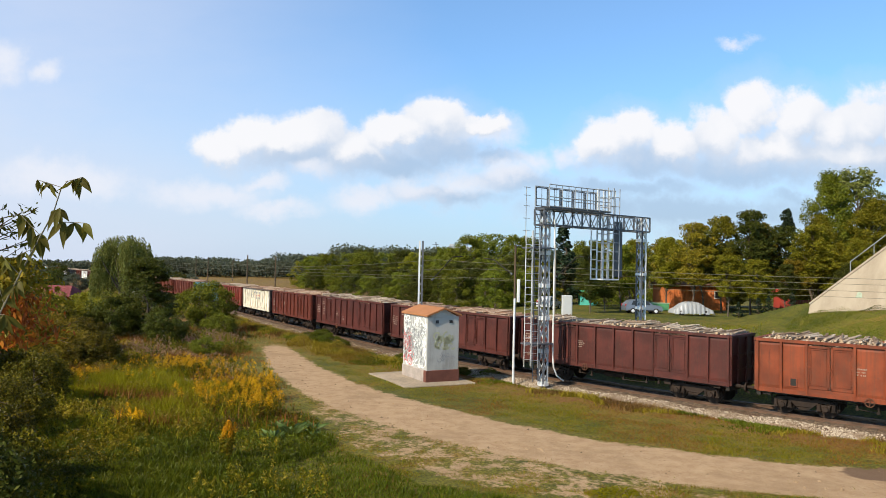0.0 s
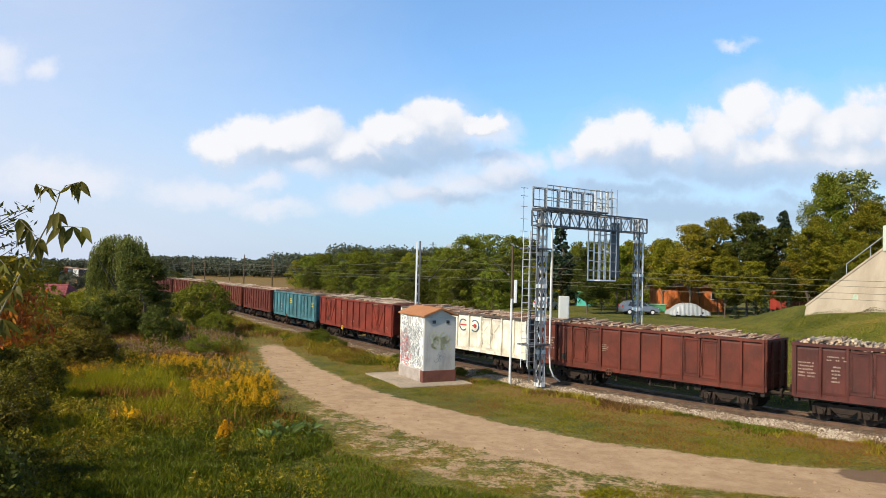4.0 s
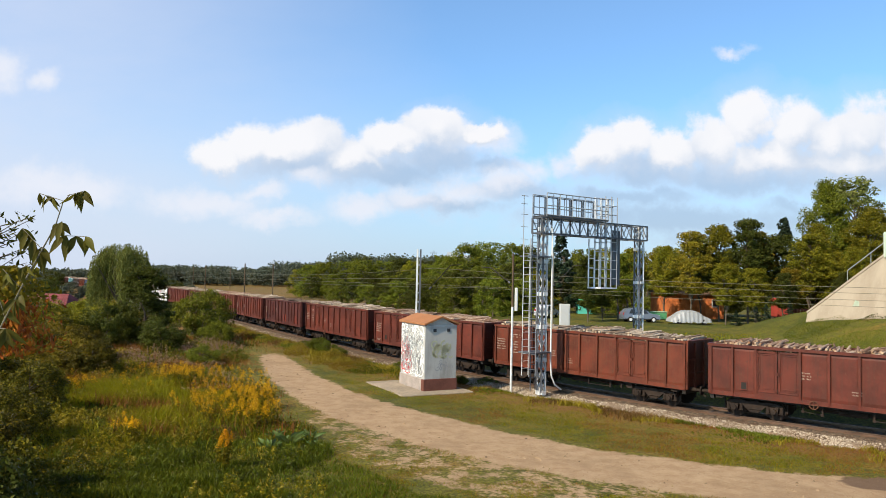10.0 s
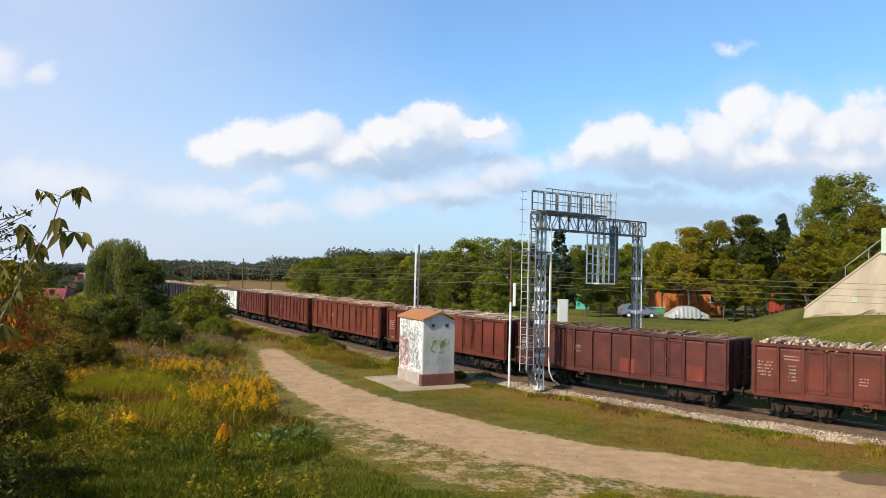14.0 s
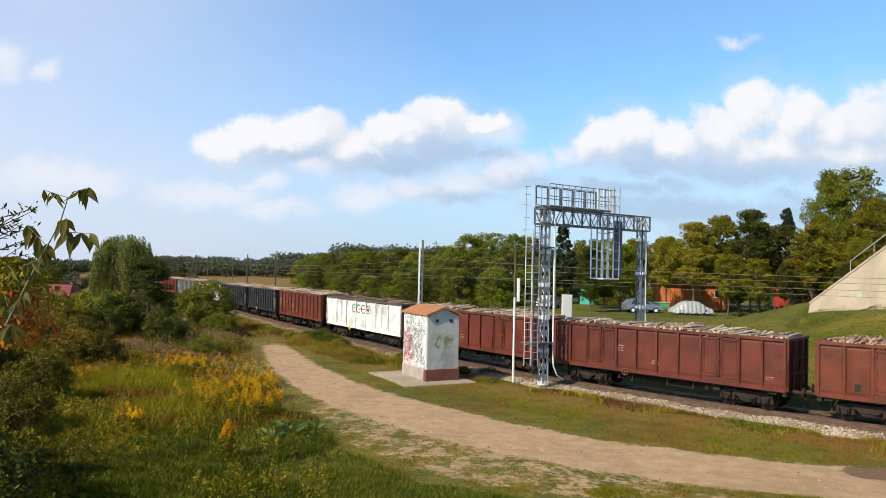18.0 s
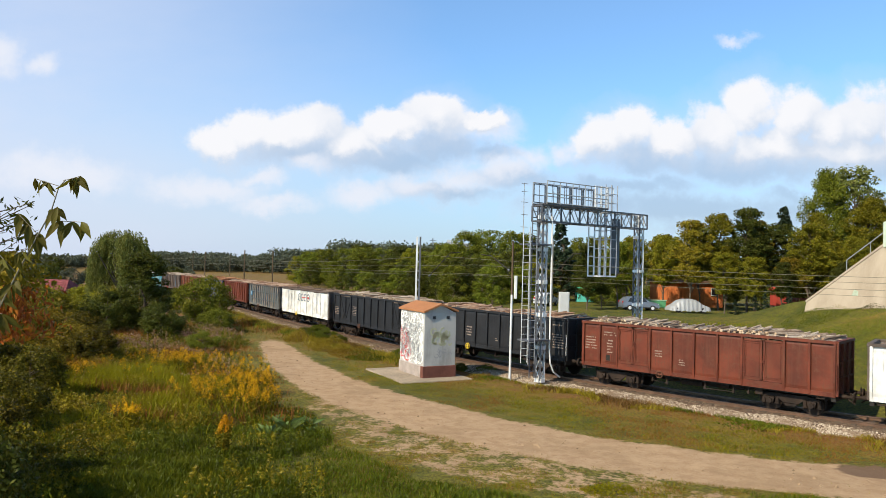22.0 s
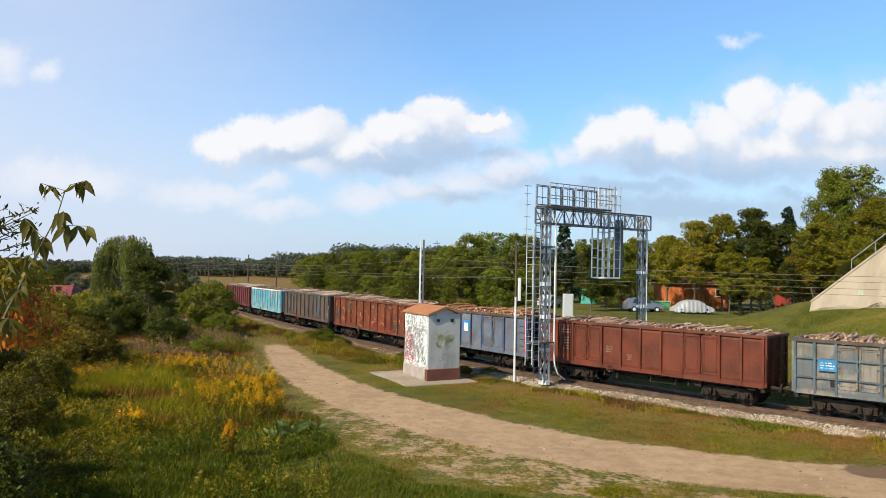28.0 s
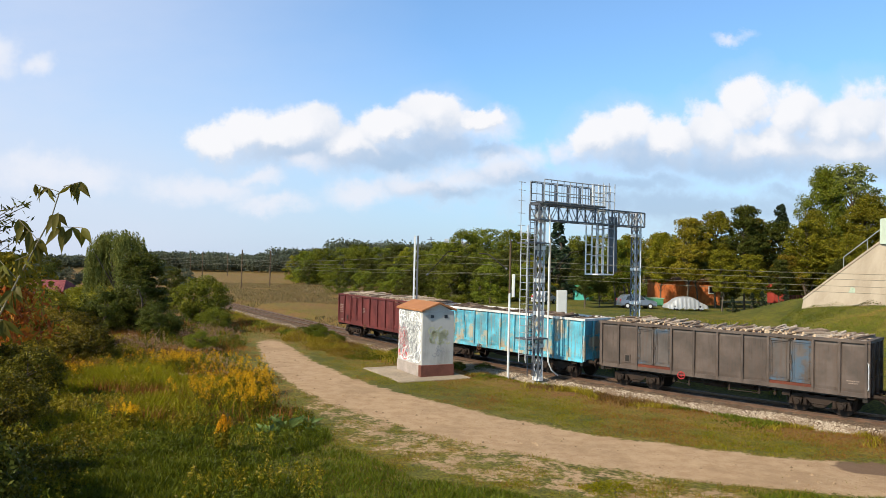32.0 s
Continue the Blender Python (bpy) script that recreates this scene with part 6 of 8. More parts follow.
    for x, y, h, mt, wd in ((30.9, 76.0, 6.8, "olive_leaf", 1.2), (33.2, 74.0, 6.2, "olive_leaf", 1.25), (35.7, 73.0, 5.6, "dark_leaf", 1.3), (37.6, 75.5, 6.4, "autumn_leaf", 1.15), (18.2, 79.0, 5.0, "dark_leaf", 1.5), (16.0, 76.5, 4.6, "dark_leaf", 1.5)):
        tree("slim", int(x) % 3, x, y, h, mt, "slender garden tree with a thin bare stem", wide=wd, group="small garden trees")
    tree("cone", 0, 64.2, 131, 17.6, "conifer_leaf", "dark spruce standing above the wood edge")
    tree("cone", 1, 16.2, 96, 11.0, "conifer_leaf", "dark spruce among broadleaf trees", wide=1.35)
    # young planted conifers and thin trunks on the lawn
    for x, y in ((28.9, 68.5), (30.4, 67.5), (31.6, 68), (33.4, 67)):
        tree("cone", 0, x, y, 1.6, "conifer_leaf", "small clipped conifer on the lawn", "shrub", 1.5, "young conifers on the lawn")
    # bushes at the start of the dirt track
    tree("bush", 0, -22.7, 66.0, 5.3, "green_leaf", "dense round green bush beside the dirt track", "bush", 0.92)
    tree("tall", 0, -25.3, 59.0, 6.9, "dark_leaf", "dark upright shrub with dense leaves", "bush", 1.5)
    tree("bush", 1, -27.8, 58.0, 4.2, "dark_leaf", "dark green bush among others", "bush", 0.95)
    tree("bush", 2, -22.2, 55.5, 3.0, "dark_leaf", "dark green bush among others", "bush", 1.1)
    tree("bush", 0, -19.6, 60.5, 2.4, "green_leaf", "low green bush at the dirt track", "bush", 1.2)
    for i, (x, y, h, mt, wd) in enumerate([(-31, 55, 3.9, "olive_leaf", 1.0), (-28.0, 51, 3.3, "scrub_leaf", 1.1), (-33.5, 50, 3.8, "olive_leaf", 1.1), (-24.5, 47.0, 2.9, "scrub_leaf", 1.1), (-29.0, 45, 3.6, "autumn_leaf", 1.1),
                                            (-21.0, 42, 2.4, "scrub_leaf", 1.1), (-25.0, 39, 3.4, "scrub_leaf", 1.1), (-20.6, 35, 2.7, "autumn_leaf", 1.0), (-17.6, 30.0, 2.7, "scrub_leaf", 1.0), (-15.4, 25.0, 2.4, "scrub_leaf", 1.0), (-21.5, 31.5, 4.2, "scrub_leaf", 0.9),
                                            (-13.8, 21.5, 1.8, "olive_leaf", 1.0), (-9.9, 13.6, 3.7, "dark_leaf", 0.85), (-11.4, 16.5, 3.4, "scrub_leaf", 0.9), (-12.4, 19.0, 2.6, "scrub_leaf", 0.9), (-36, 60, 4.5, "dark_leaf", 1.1), (-40, 55, 4.6, "dark_leaf", 1.1), (-38, 66, 4.0, "olive_leaf", 1.2), (-34, 43, 4.0, "scrub_leaf", 1.1), (-16.5, 48.5, 1.6, "green_leaf", 1.3)]):
        tree("bush", i % 3, x, y, h, mt, "overgrown mixed shrub at the field's edge", "bush", wd, "shrubs at the field's edge")
    for i, (x, y, h, mt) in enumerate([(-41, 86, 3.0, "autumn_leaf"), (-49, 95, 1.8, "dark_leaf"), (-51, 101, 2.0, "olive_leaf"), (-40, 80, 3.6, "olive_leaf"), (-42, 79, 2.4, "dark_leaf"), (-36, 77, 3.4, "autumn_leaf"), (-46, 72, 2.0, "olive_leaf"), (-55, 86, 1.8, "autumn_leaf"), (-62, 92, 2.0, "dark_leaf"), (-33, 83, 3.2, "dark_leaf"), (-30, 62, 3.8, "olive_leaf"), (-35, 55, 2.6, "autumn_leaf"), (-27.5, 48.5, 3.0, "autumn_leaf"), (-23.0, 43.5, 2.6, "autumn_leaf"), (-30.5, 41, 2.8, "scrub_leaf"), (-47, 62, 4.2, "autumn_leaf"), (-41, 48, 3.0, "olive_leaf"), (-28, 35, 2.8, "autumn_leaf"), (-24.5, 34.0, 3.4, "scrub_leaf")]):
        tree("bush", i % 3, x, y, h, mt, "overgrown mixed shrub at the field's edge", "bush", 1.35, "shrubs at the field's edge")
    # far left behind the roof
    for i, (x, y, h) in enumerate([(-84, 132, 6.6), (-92, 138, 7.2), (-76, 136, 6.4), (-70, 142, 6.0), (-62, 128, 5.0), (-57, 126, 4.6), (-53, 138, 5.4), (-88, 122, 6.0), (-98, 128, 6.8), (-66, 124, 4.8), (-72, 128, 5.2), (-80, 140, 5.8), (-66, 132, 4.6), (-90, 150, 6.6), (-60, 140, 4.4), (-55, 150, 4.6), (-78, 165, 6.8), (-68, 170, 6.4)]):
        # every second tree takes the leaf colour greyed by haze
        tree("round", i % 4, x, y, h, "hazed_leaf" if i % 2 else "dark_leaf", "distant tree behind the red roof", wide=1.3, group="trees behind the houses")
    # weeds along the rails in front of the hut
    for i, (s, o, h) in enumerate([(-13, -2.9, 1.35), (-11.3, -3.0, 1.2), (-14.4, -2.6, 1.0), (-2.2, -2.0, 0.9), (-0.6, -2.2, 0.8), (1.0, -2.2, 0.7), (4.0, -1.9, 0.7), (-9.6, -2.7, 0.9), (-16.5, -2.6, 0.8), (2.6, -2.0, 0.55)]):
        p = beside(s, o)
        tree("bush", i % 3, p.x, p.y, h, "weed", "leafy green weed beside the rails", "weed", 1.3, "weeds beside the rails")


make_trees()


def make_willow():
    rng = np.random.default_rng(31)
    x, y, h = -32.2, 70.0, 9.3
    w = thing("willow_tree", stand(x, y), "weeping willow with hanging yellow-green strands", "tree")
    s, pts = Shape(), []
    s.tube((0, 0, -0.2), (0.1, 0, 2.6), 0.34, 0.26, n=10)
    for k in range(16):
        a, r = rng.uniform(0, 6.283), rng.uniform(0.6, 2.6)
        tip = Vector((math.cos(a) * r, math.sin(a) * r, rng.uniform(6.0, 8.6) - r * 0.35))
        s.tube((0.1, 0, 2.5), tip, 0.13, 0.03, n=6)
    # boughs arch out and over; from each hang strands of very different length, with dark gaps between
    for k in range(46):
        a0, r0 = rng.uniform(0, 6.283), 2.75 * math.sqrt(rng.uniform(0.03, 1))
        crest = h * (1 - 0.20 * (r0 / 2.75) ** 2.2) + rng.normal(0, 0.22)
        for j in range(22):
            a, r = a0 + rng.normal(0, 0.16), max(0.1, r0 + rng.normal(0, 0.22))
            top = crest - abs(rng.normal(0, 0.3)) - 0.5 * abs(a - a0) * r
            length = rng.uniform(0.7, 2.4) + (2.6 * (r / 2.75) ** 2 if j % 3 else 4.4 * (r / 2.75))
            n = int(length * 15)
            t = rng.uniform(0, 1, n)
            bend = 0.42 * np.sqrt(t)
            px, py = math.cos(a) * (r + bend) + rng.normal(0, 0.035, n), math.sin(a) * (r + bend) + rng.normal(0, 0.035, n)
            pts.append(np.stack([px, py, np.maximum(top - t * length, 1.3)], 1))
    put("trunk", s.mesh("trunk"), MAT["bark"], w)
    put("crown", leaves("crown", np.concatenate(pts), 0.058, MAT["willow_leaf"], 5, 3.6, 3.2), None, w)


make_willow()


def far_woods():
    """The distant wooded skyline: belts of many leaf clumps before a dense dark heart of each belt."""
    rng = np.random.default_rng(8)
    near, far, fill = [], [], Shape()
    for x0, x1, y0, y1, h0, h1, n in ((-330, -150, 350, 420, 5, 7.5, 130), (-150, -20, 350, 420, 7, 10.5, 110), (-60, 420, 300, 380, 10, 16, 200), (-520, -200, 300, 420, 4, 6, 120), (-80, 620, 560, 680, 16, 22, 170), (300, 600, 250, 330, 14, 20, 60), (-230, -120, 520, 580, 8, 13, 60), (-130, -78, 520, 580, 13, 18, 34), (-80, -20, 520, 580, 19, 26, 44), (-30, 90, 520, 580, 21, 26, 60)):
        for k in range(n):
            x, y, h = rng.uniform(x0, x1), rng.uniform(y0, y1), rng.uniform(h0, h1)
            if abs(x) > 0.72 * y:
                continue
            m = 520
            d = rng.normal(0, 1, (m, 3))
            d /= np.linalg.norm(d, axis=1, keepdims=True)
            d *= rng.uniform(0.5, 0.96, (m, 1))
            r = h * rng.uniform(0.5, 0.8)
            (near if y < 450 else far).append(np.stack([x + d[:, 0] * r, y + d[:, 1] * r, h * 0.52 + d[:, 2] * h * 0.5], 1))
        x, z, y = x0, h0 * 0.8, y1 - 6
        while x < x1:
            x2, z2 = x + rng.uniform(3, 6), (h0 + 0.35 * (h1 - h0)) * rng.uniform(0.74, 0.88)
            fill.hull8([(x, y, -0.3), (x2, y, -0.3), (x2, y + 8, -0.3), (x, y + 8, -0.3), (x, y + 2, z), (x2, y + 2, z2), (x2, y + 6, z2), (x, y + 6, z)])
            x, z = x2, z2
    # hills, woods and filler blocks all carry the haze in their colour
    me = leaves("distant_woods", np.concatenate(near), 0.8, MAT["hazed_leaf"], 4, 1.2)
    tagged(new("wooded_hills", leaves("wooded_hills", np.concatenate(far), 1.4, MAT["hazed_leaf"], 6, 1.2)), "wooded hills on the far skyline", "woods", kind="stuff")
    tagged(new("distant_woods_shade", fill.mesh("distant_woods_shade", MAT["hazed_leaf"])), "dense inner foliage of the distant woods", "woods", kind="stuff")
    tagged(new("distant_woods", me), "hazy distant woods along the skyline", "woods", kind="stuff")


far_woods()


# ---- the road bridge's sloped concrete wing, beyond the rails
def make_abutment():
    g = thing("bridge_abutment", (31.7, 51, 3.6), "sloped pale concrete bridge abutment with a steel handrail", "abutment")
    o = Vector((31.7, 51, 3.6))
    def look_conc(n, co, rnd):
        s = n.noise(n.vec("MULTIPLY", co, (1, 1, 0.4)), 0.7, 5, 0.6)
        f = n.noise(co, 7, 5, 0.6)
        col = n.mix(n.step(s, 0.35, 0.7), (0.42, 0.345, 0.26), (0.335, 0.27, 0.20))
        return n.mix(n.step(f, 0.5, 0.75, 0, 0.4), col, (0.47, 0.40, 0.31)), f
    conc = material("weathered_pale_concrete", look_conc, 0.9, 0, 0.01)
    # a wedge whose upper edge rises towards the bridge; it leans back a little
    tip, low = Vector((30.1, 58.0, 2.4)), Vector((32.1, 48.5, 2.2))
    top, back = Vector((34.2, 49.0, 11.0)), Vector((3.0, 2.0, 0))
    pts = [tip, low, top, tip + Vector((0.3, 0, 1.75))]
    a = [Vector((p.x, p.y, p.z)) - o for p in pts]
    b = [p + back for p in a]
    k = Shape()
    k.hull8([a[0], a[1], a[2], a[3], b[0], b[1], b[2], b[3]])
    put("wing_wall", k.mesh("wing_wall"), conc, g)
    d = (pts[2] - pts[3]).normalized()
    up = Vector((0, 0, 1))
    s0, s1 = pts[3] + d * 4.4, pts[3] + d * 11.5
    put("coping", Shape().bar(pts[3] - o + back * 0.02, pts[2] - o + back * 0.02, 0.3, 0.14).mesh("coping"), conc, g)
    put("handrail", Shape().tube(s0 + up * 0.95 - o, s1 + up * 0.95 - o, 0.035, n=7).mesh("handrail"), MAT["zinc"], g)
    for i in range(4):
        p = s0.lerp(s1, i / 3)
        put("handrail_post", Shape().tube(p - o, p + up * 0.95 - o, 0.03, n=6).mesh("handrail_post"), MAT["zinc"], g)
    put("end_pillar", Shape().soft(32.85 - o.x, 33.9 - o.x, 50.6 - o.y, 51.9 - o.y, 5.0, 6.9, 0.05).mesh("end_pillar"), plain("pale_green_paint", (0.55, 0.62, 0.50), 0.8, 0, 0.1), g, None, "pale greenish parapet end")
    put("drain_pipe", Shape().tube(Vector((32.35, 50.0, 3.4)) - o, Vector((33.35, 50.6, 8.9)) - o, 0.07, n=7).mesh("drain_pipe"), conc, g)
    e1, e2 = (a[1] - a[0]).normalized(), (a[2] - a[1]).normalized()
    face = e1.cross(e2).normalized()
    face = face if face.y < 0 else -face
    spot = a[0].lerp(a[1], 0.5) + e2 * 2.6
    put("paint_spot", Shape().hull8([spot + e1 * u + e2 * w + face * d for d in (-0.01, 0.006) for u, w in ((-0.35, 0.0), (0.3, 0.05), (0.22, 0.42), (-0.18, 0.5))]).mesh("paint_spot"), plain("pale_turquoise_spray", (0.36, 0.42, 0.32), 0.9), g, None, "faint turquoise spray mark")


make_abutment()


# ---- parked cars
def car_body(profile, half, inset):
    """A side profile (x, z) swept across with drawn-in shoulders; belt is where the glass begins."""
    s, n = Shape(), len(profile)
    for y in (-half, -half + 0.08, half - 0.08, half):
        for x, z in profile:
            tuck = inset * max(0, z - 0.85) if abs(y) > half - 0.01 else inset * max(0, z - 0.85) * 0.8
            s.v.append((x, y - math.copysign(tuck, y), z if abs(y) < half - 0.01 else z - 0.03 * (z > 0.5)))
    for r in range(3):
        s.f += [(r * n + i, r * n + (i + 1) % n, (r + 1) * n + (i + 1) % n, (r + 1) * n + i) for i in range(n)]
    s.f += [tuple(range(n - 1, -1, -1)), tuple(3 * n + i for i in range(n))]
    return s


HATCH = [(-2.05, 0.32), (-2.1, 0.6), (-2.06, 0.92), (-1.9, 1.12), (-1.55, 1.45), (-0.9, 1.56), (0.1, 1.53), (0.75, 1.18), (1.0, 1.02), (1.75, 0.9), (2.03, 0.72), (2.08, 0.45), (2.0, 0.28)]


def make_car(x, y, turn, paint, label, z=0.0):
    c = thing("car", Matrix.Translation(stand(x, y, z)) @ Matrix.Rotation(radians(turn), 4, "Z"), label, "car", "parked cars")
    put("body", car_body(HATCH, 0.86, 0.28).mesh("body"), paint, c)
    for side in (-1, 1):
        w = Shape()
        for a, b in (((-1.45, 0.98), (-0.45, 1.42)), ((-0.38, 0.98), (0.42, 1.40))):
            x0, z0, x1, z1 = a[0], a[1], b[0], b[1]
            yy = lambda z: side * (0.86 - 0.28 * max(0, z - 0.85) + 0.006)
            sl0, sl1 = (0.25 if x0 < -1 else 0.0), (0.0 if x0 < -1 else 0.3)
            w.hull8([(x0, yy(z0) - side * 0.02, z0), (x1 + sl1, yy(z0) - side * 0.02, z0), (x1 + sl1, yy(z0), z0), (x0, yy(z0), z0), (x0 + sl0, yy(z1) - side * 0.02, z1), (x1, yy(z1) - side * 0.02, z1), (x1, yy(z1), z1), (x0 + sl0, yy(z1), z1)])
        put("side_window", w.mesh("side_window"), MAT["glass"], c)
        for wx in (-1.28, 1.3):
            tyre = put("wheel", Shape().tube((0, -0.1, 0), (0, 0.1, 0), 0.31, n=18).mesh("wheel"), MAT["black"], c, (wx, side * 0.8, 0.31))
            put("hub_cap", Shape().tube((0, side * 0.09, 0), (0, side * 0.115, 0), 0.2, 0.17, n=12).mesh("hub_cap"), MAT["silver"], tyre)
        put("headlight", Shape().soft(1.82, 2.02, -0.13, 0.13, 0.66, 0.8, 0.02).mesh("headlight"), MAT["silver"], c, (0, side * 0.66, 0))
        put("tail_light", Shape().soft(-2.1, -1.98, -0.09, 0.09, 0.8, 1.05, 0.02).mesh("tail_light"), MAT["red_mark"], c, (0, side * 0.72, 0))
    put("windscreen", Shape().hull8([(0.2, -0.64, 1.47), (0.8, -0.72, 1.17), (0.8, 0.72, 1.17), (0.2, 0.64, 1.47), (0.22, -0.64, 1.5), (0.82, -0.72, 1.2), (0.82, 0.72, 1.2), (0.22, 0.64, 1.5)]).mesh("windscreen"), MAT["glass"], c)
    put("sill_trim", Shape().box(-1.9, 1.9, -0.88, -0.84, 0.3, 0.4).mesh("sill_trim"), MAT["black"], c)
    return c


silver_car = plain("silver_blue_car_paint", (0.17, 0.20, 0.25), 0.3, 0.3, 0.05, 3.0, 0.0)
white_car = plain("white_car_paint", (0.55, 0.56, 0.59), 0.3, 0.0, 0.05, 3.0, 0.0)
make_car(22.1, 78, 3, silver_car, "silver-blue hatchback parked on the grass")
make_car(12.6, 84, 62, white_car, "white hatchback parked behind the gantry")


def make_covered_car(x, y):
    """A car under a pale silver sheet that hangs in folds."""
    c = thing("covered_car", Matrix.Translation(stand(x, y)) @ Matrix.Rotation(radians(4), 4, "Z"), "car under a silver-grey protective sheet, parked on grass", "car", "parked cars")
    rng = np.random.default_rng(9)
    n, rows = 48, []
    top = lambda u: 0.55 + 0.33 * (1 - abs(u) ** 6) + 0.62 * math.exp(-(abs(u + 0.06) / 0.6) ** 4.0)
    v, f = [], []
    for i in range(n + 1):
        u = -1 + 2 * i / n
        for j in range(13):
            w = -1 + 2 * j / 12
            z = top(u) * (1 - 0.16 * abs(w) ** 2.5) + 0.012 * math.sin(u * 23 + w * 4) + 0.01 * math.sin(u * 41 - w * 9)
            if abs(w) > 0.84:
                z = 0.2 + 0.05 * math.sin(u * 17) + 0.03 * math.sin(u * 43)
            if abs(u) > 0.97:
                z = min(z, 0.25)
            v.append((u * 2.3, w * (0.9 + 0.04 * math.sin(u * 31) * (abs(w) > 0.8)), z))
    f = [(i * 13 + j, (i + 1) * 13 + j, (i + 1) * 13 + j + 1, i * 13 + j + 1) for i in range(n) for j in range(12)]
    put("sheet", mesh_of("sheet", v, f, [plain("silver_sheet", (0.34, 0.35, 0.36), 0.4, 0.1, 0.14, 4.0, 0.02)], smooth=True), None, c)
    for wx in (-1.35, 1.35):
        put("wheel", Shape().tube((0, -0.84, 0.28), (0, -0.66, 0.28), 0.28, n=16).mesh("wheel"), MAT["black"], c, (wx, 0, 0))


make_covered_car(26.9, 76)


# ---- gardens and houses beyond the rails
def make_gardens():
    brick = plain("orange_red_timber", (0.62, 0.18, 0.055), 0.85, 0, 0.3, 2.0)
    z = stand(32.5, 90)[2]
    shed = thing("garden_house", (32.5, 90, z), "low orange-red garden house half hidden by trees", "house")
    for k in range(17):
        x = -4.5 + k * 0.47
        put("wall_board", lib("wall_board", lambda: Shape().box(-0.22, 0.22, -0.04, 0.04, 0, 3.2)), brick, shed, (x, -1.5 + (0.02 if k % 2 else 0), 0))
    put("wall", Shape().box(-4.7, 3.3, -1.44, 3, 0, 3.15).mesh("wall"), brick, shed)
    put("roof", Shape().hull8([(-5.0, -2.0, 3.2), (3.6, -2.0, 3.2), (3.6, 3.4, 3.2), (-5.0, 3.4, 3.2), (-4.8, 0.4, 4.0), (3.4, 0.4, 4.0), (3.4, 1.0, 4.0), (-4.8, 1.0, 4.0)]).mesh("roof"), plain("dull_brown_roof", (0.15, 0.09, 0.06), 0.9), shed)
    win = put("window", Shape().box(1.8, 2.4, -1.62, -1.5, 1.6, 2.4).mesh("window"), MAT["glass"], shed)
    put("window_frame", Shape().box(1.7, 1.8, -1.66, -1.5, 1.5, 2.5).box(2.4, 2.5, -1.66, -1.5, 1.5, 2.5).box(1.8, 2.4, -1.66, -1.5, 2.4, 2.5).box(1.8, 2.4, -1.66, -1.5, 1.5, 1.6).mesh("window_frame"), MAT["silver"], win)
    z = stand(38.5, 79)[2]
    red = plain("red_shed_paint", (0.34, 0.045, 0.03), 0.7, 0, 0.2, 2.0)
    hut = thing("red_shed", (38.5, 79, z), "small bright red garden shed under the trees", "shed")
    put("wall", Shape().box(-0.8, 0.8, -0.7, 0.9, 0.9, 2.75).mesh("wall"), red, hut)
    put("roof", Shape().hull8([(-1.0, -0.95, 2.7), (1.0, -0.95, 2.7), (1.0, 1.1, 2.7), (-1.0, 1.1, 2.7), (-0.05, -0.95, 3.2), (0.05, -0.95, 3.2), (0.05, 1.1, 3.2), (-0.05, 1.1, 3.2)]).mesh("roof"), red, hut)
    for x, y in ((-0.7, -0.6), (0.7, -0.6), (-0.7, 0.8), (0.7, 0.8)):
        put("leg", Shape().box(x - 0.06, x + 0.06, y - 0.06, y + 0.06, -0.2, 0.95).mesh("leg"), MAT["wood_pole"], hut)
    fence = thing("board_fence", stand(40.6, 78.5), "rusty red board fence beneath dark trees", "fence")
    for k in range(9):
        put("board", lib("board", lambda: Shape().soft(-0.13, 0.13, -0.03, 0.03, -0.1, 1.9, 0.02)), plain("rust_red_boards", (0.22, 0.06, 0.04), 0.8) if k == 0 else bpy.data.materials["rust_red_boards"], fence, (-1.0 + k * 0.36, 0.1 * k, 0))
    z = stand(19.6, 95)[2]
    kiosk = thing("garden_kiosk", (19.6, 95, z), "turquoise and green garden kiosk behind trees", "kiosk")
    put("wall", Shape().box(-1.2, 1.2, -0.6, 1.0, 0, 1.5).mesh("wall"), plain("turquoise_paint", (0.10, 0.50, 0.42), 0.7, 0, 0.1), kiosk)
    put("roof", Shape().hull8([(-1.5, -0.9, 1.45), (1.5, -0.9, 1.45), (1.5, 1.3, 1.45), (-1.5, 1.3, 1.45), (-1.2, 0, 2.0), (1.2, 0, 2.0), (1.2, 0.3, 2.0), (-1.2, 0.3, 2.0)]).mesh("roof"), plain("green_roof_paint", (0.06, 0.30, 0.16), 0.6, 0, 0.1), kiosk)
    bench = thing("green_box", stand(25.0, 84), "long green garden bench box behind the cars", "box")
    put("body", Shape().soft(-2.0, 2.0, -0.3, 0.3, 0.1, 0.9, 0.04).mesh("body"), plain("green_bench_paint", (0.09, 0.30, 0.14), 0.7, 0, 0.15), bench)
    put("lid", Shape().soft(-2.1, 2.1, -0.36, 0.36, 0.9, 1.0, 0.02).mesh("lid"), plain("pale_green_paint_lid", (0.3, 0.45, 0.3), 0.7, 0, 0.15), bench)
    cab = thing("cable_cabinet", stand(9.85, 56), "pale grey cable cabinet beyond the track", "cabinet")
    zc = stand(9.85, 56)[2]
    put("body", Shape().soft(-0.4, 0.4, -0.25, 0.25, -0.1, 4.45 - zc, 0.03).mesh("body"), plain("pale_grey_cabinet", (0.50, 0.51, 0.51), 0.6, 0, 0.06), cab)
    put("door", Shape().soft(-0.34, 0.34, -0.275, -0.25, 0.5, 4.3 - zc, 0.01).mesh("door"), bpy.data.materials["pale_grey_cabinet"], cab)
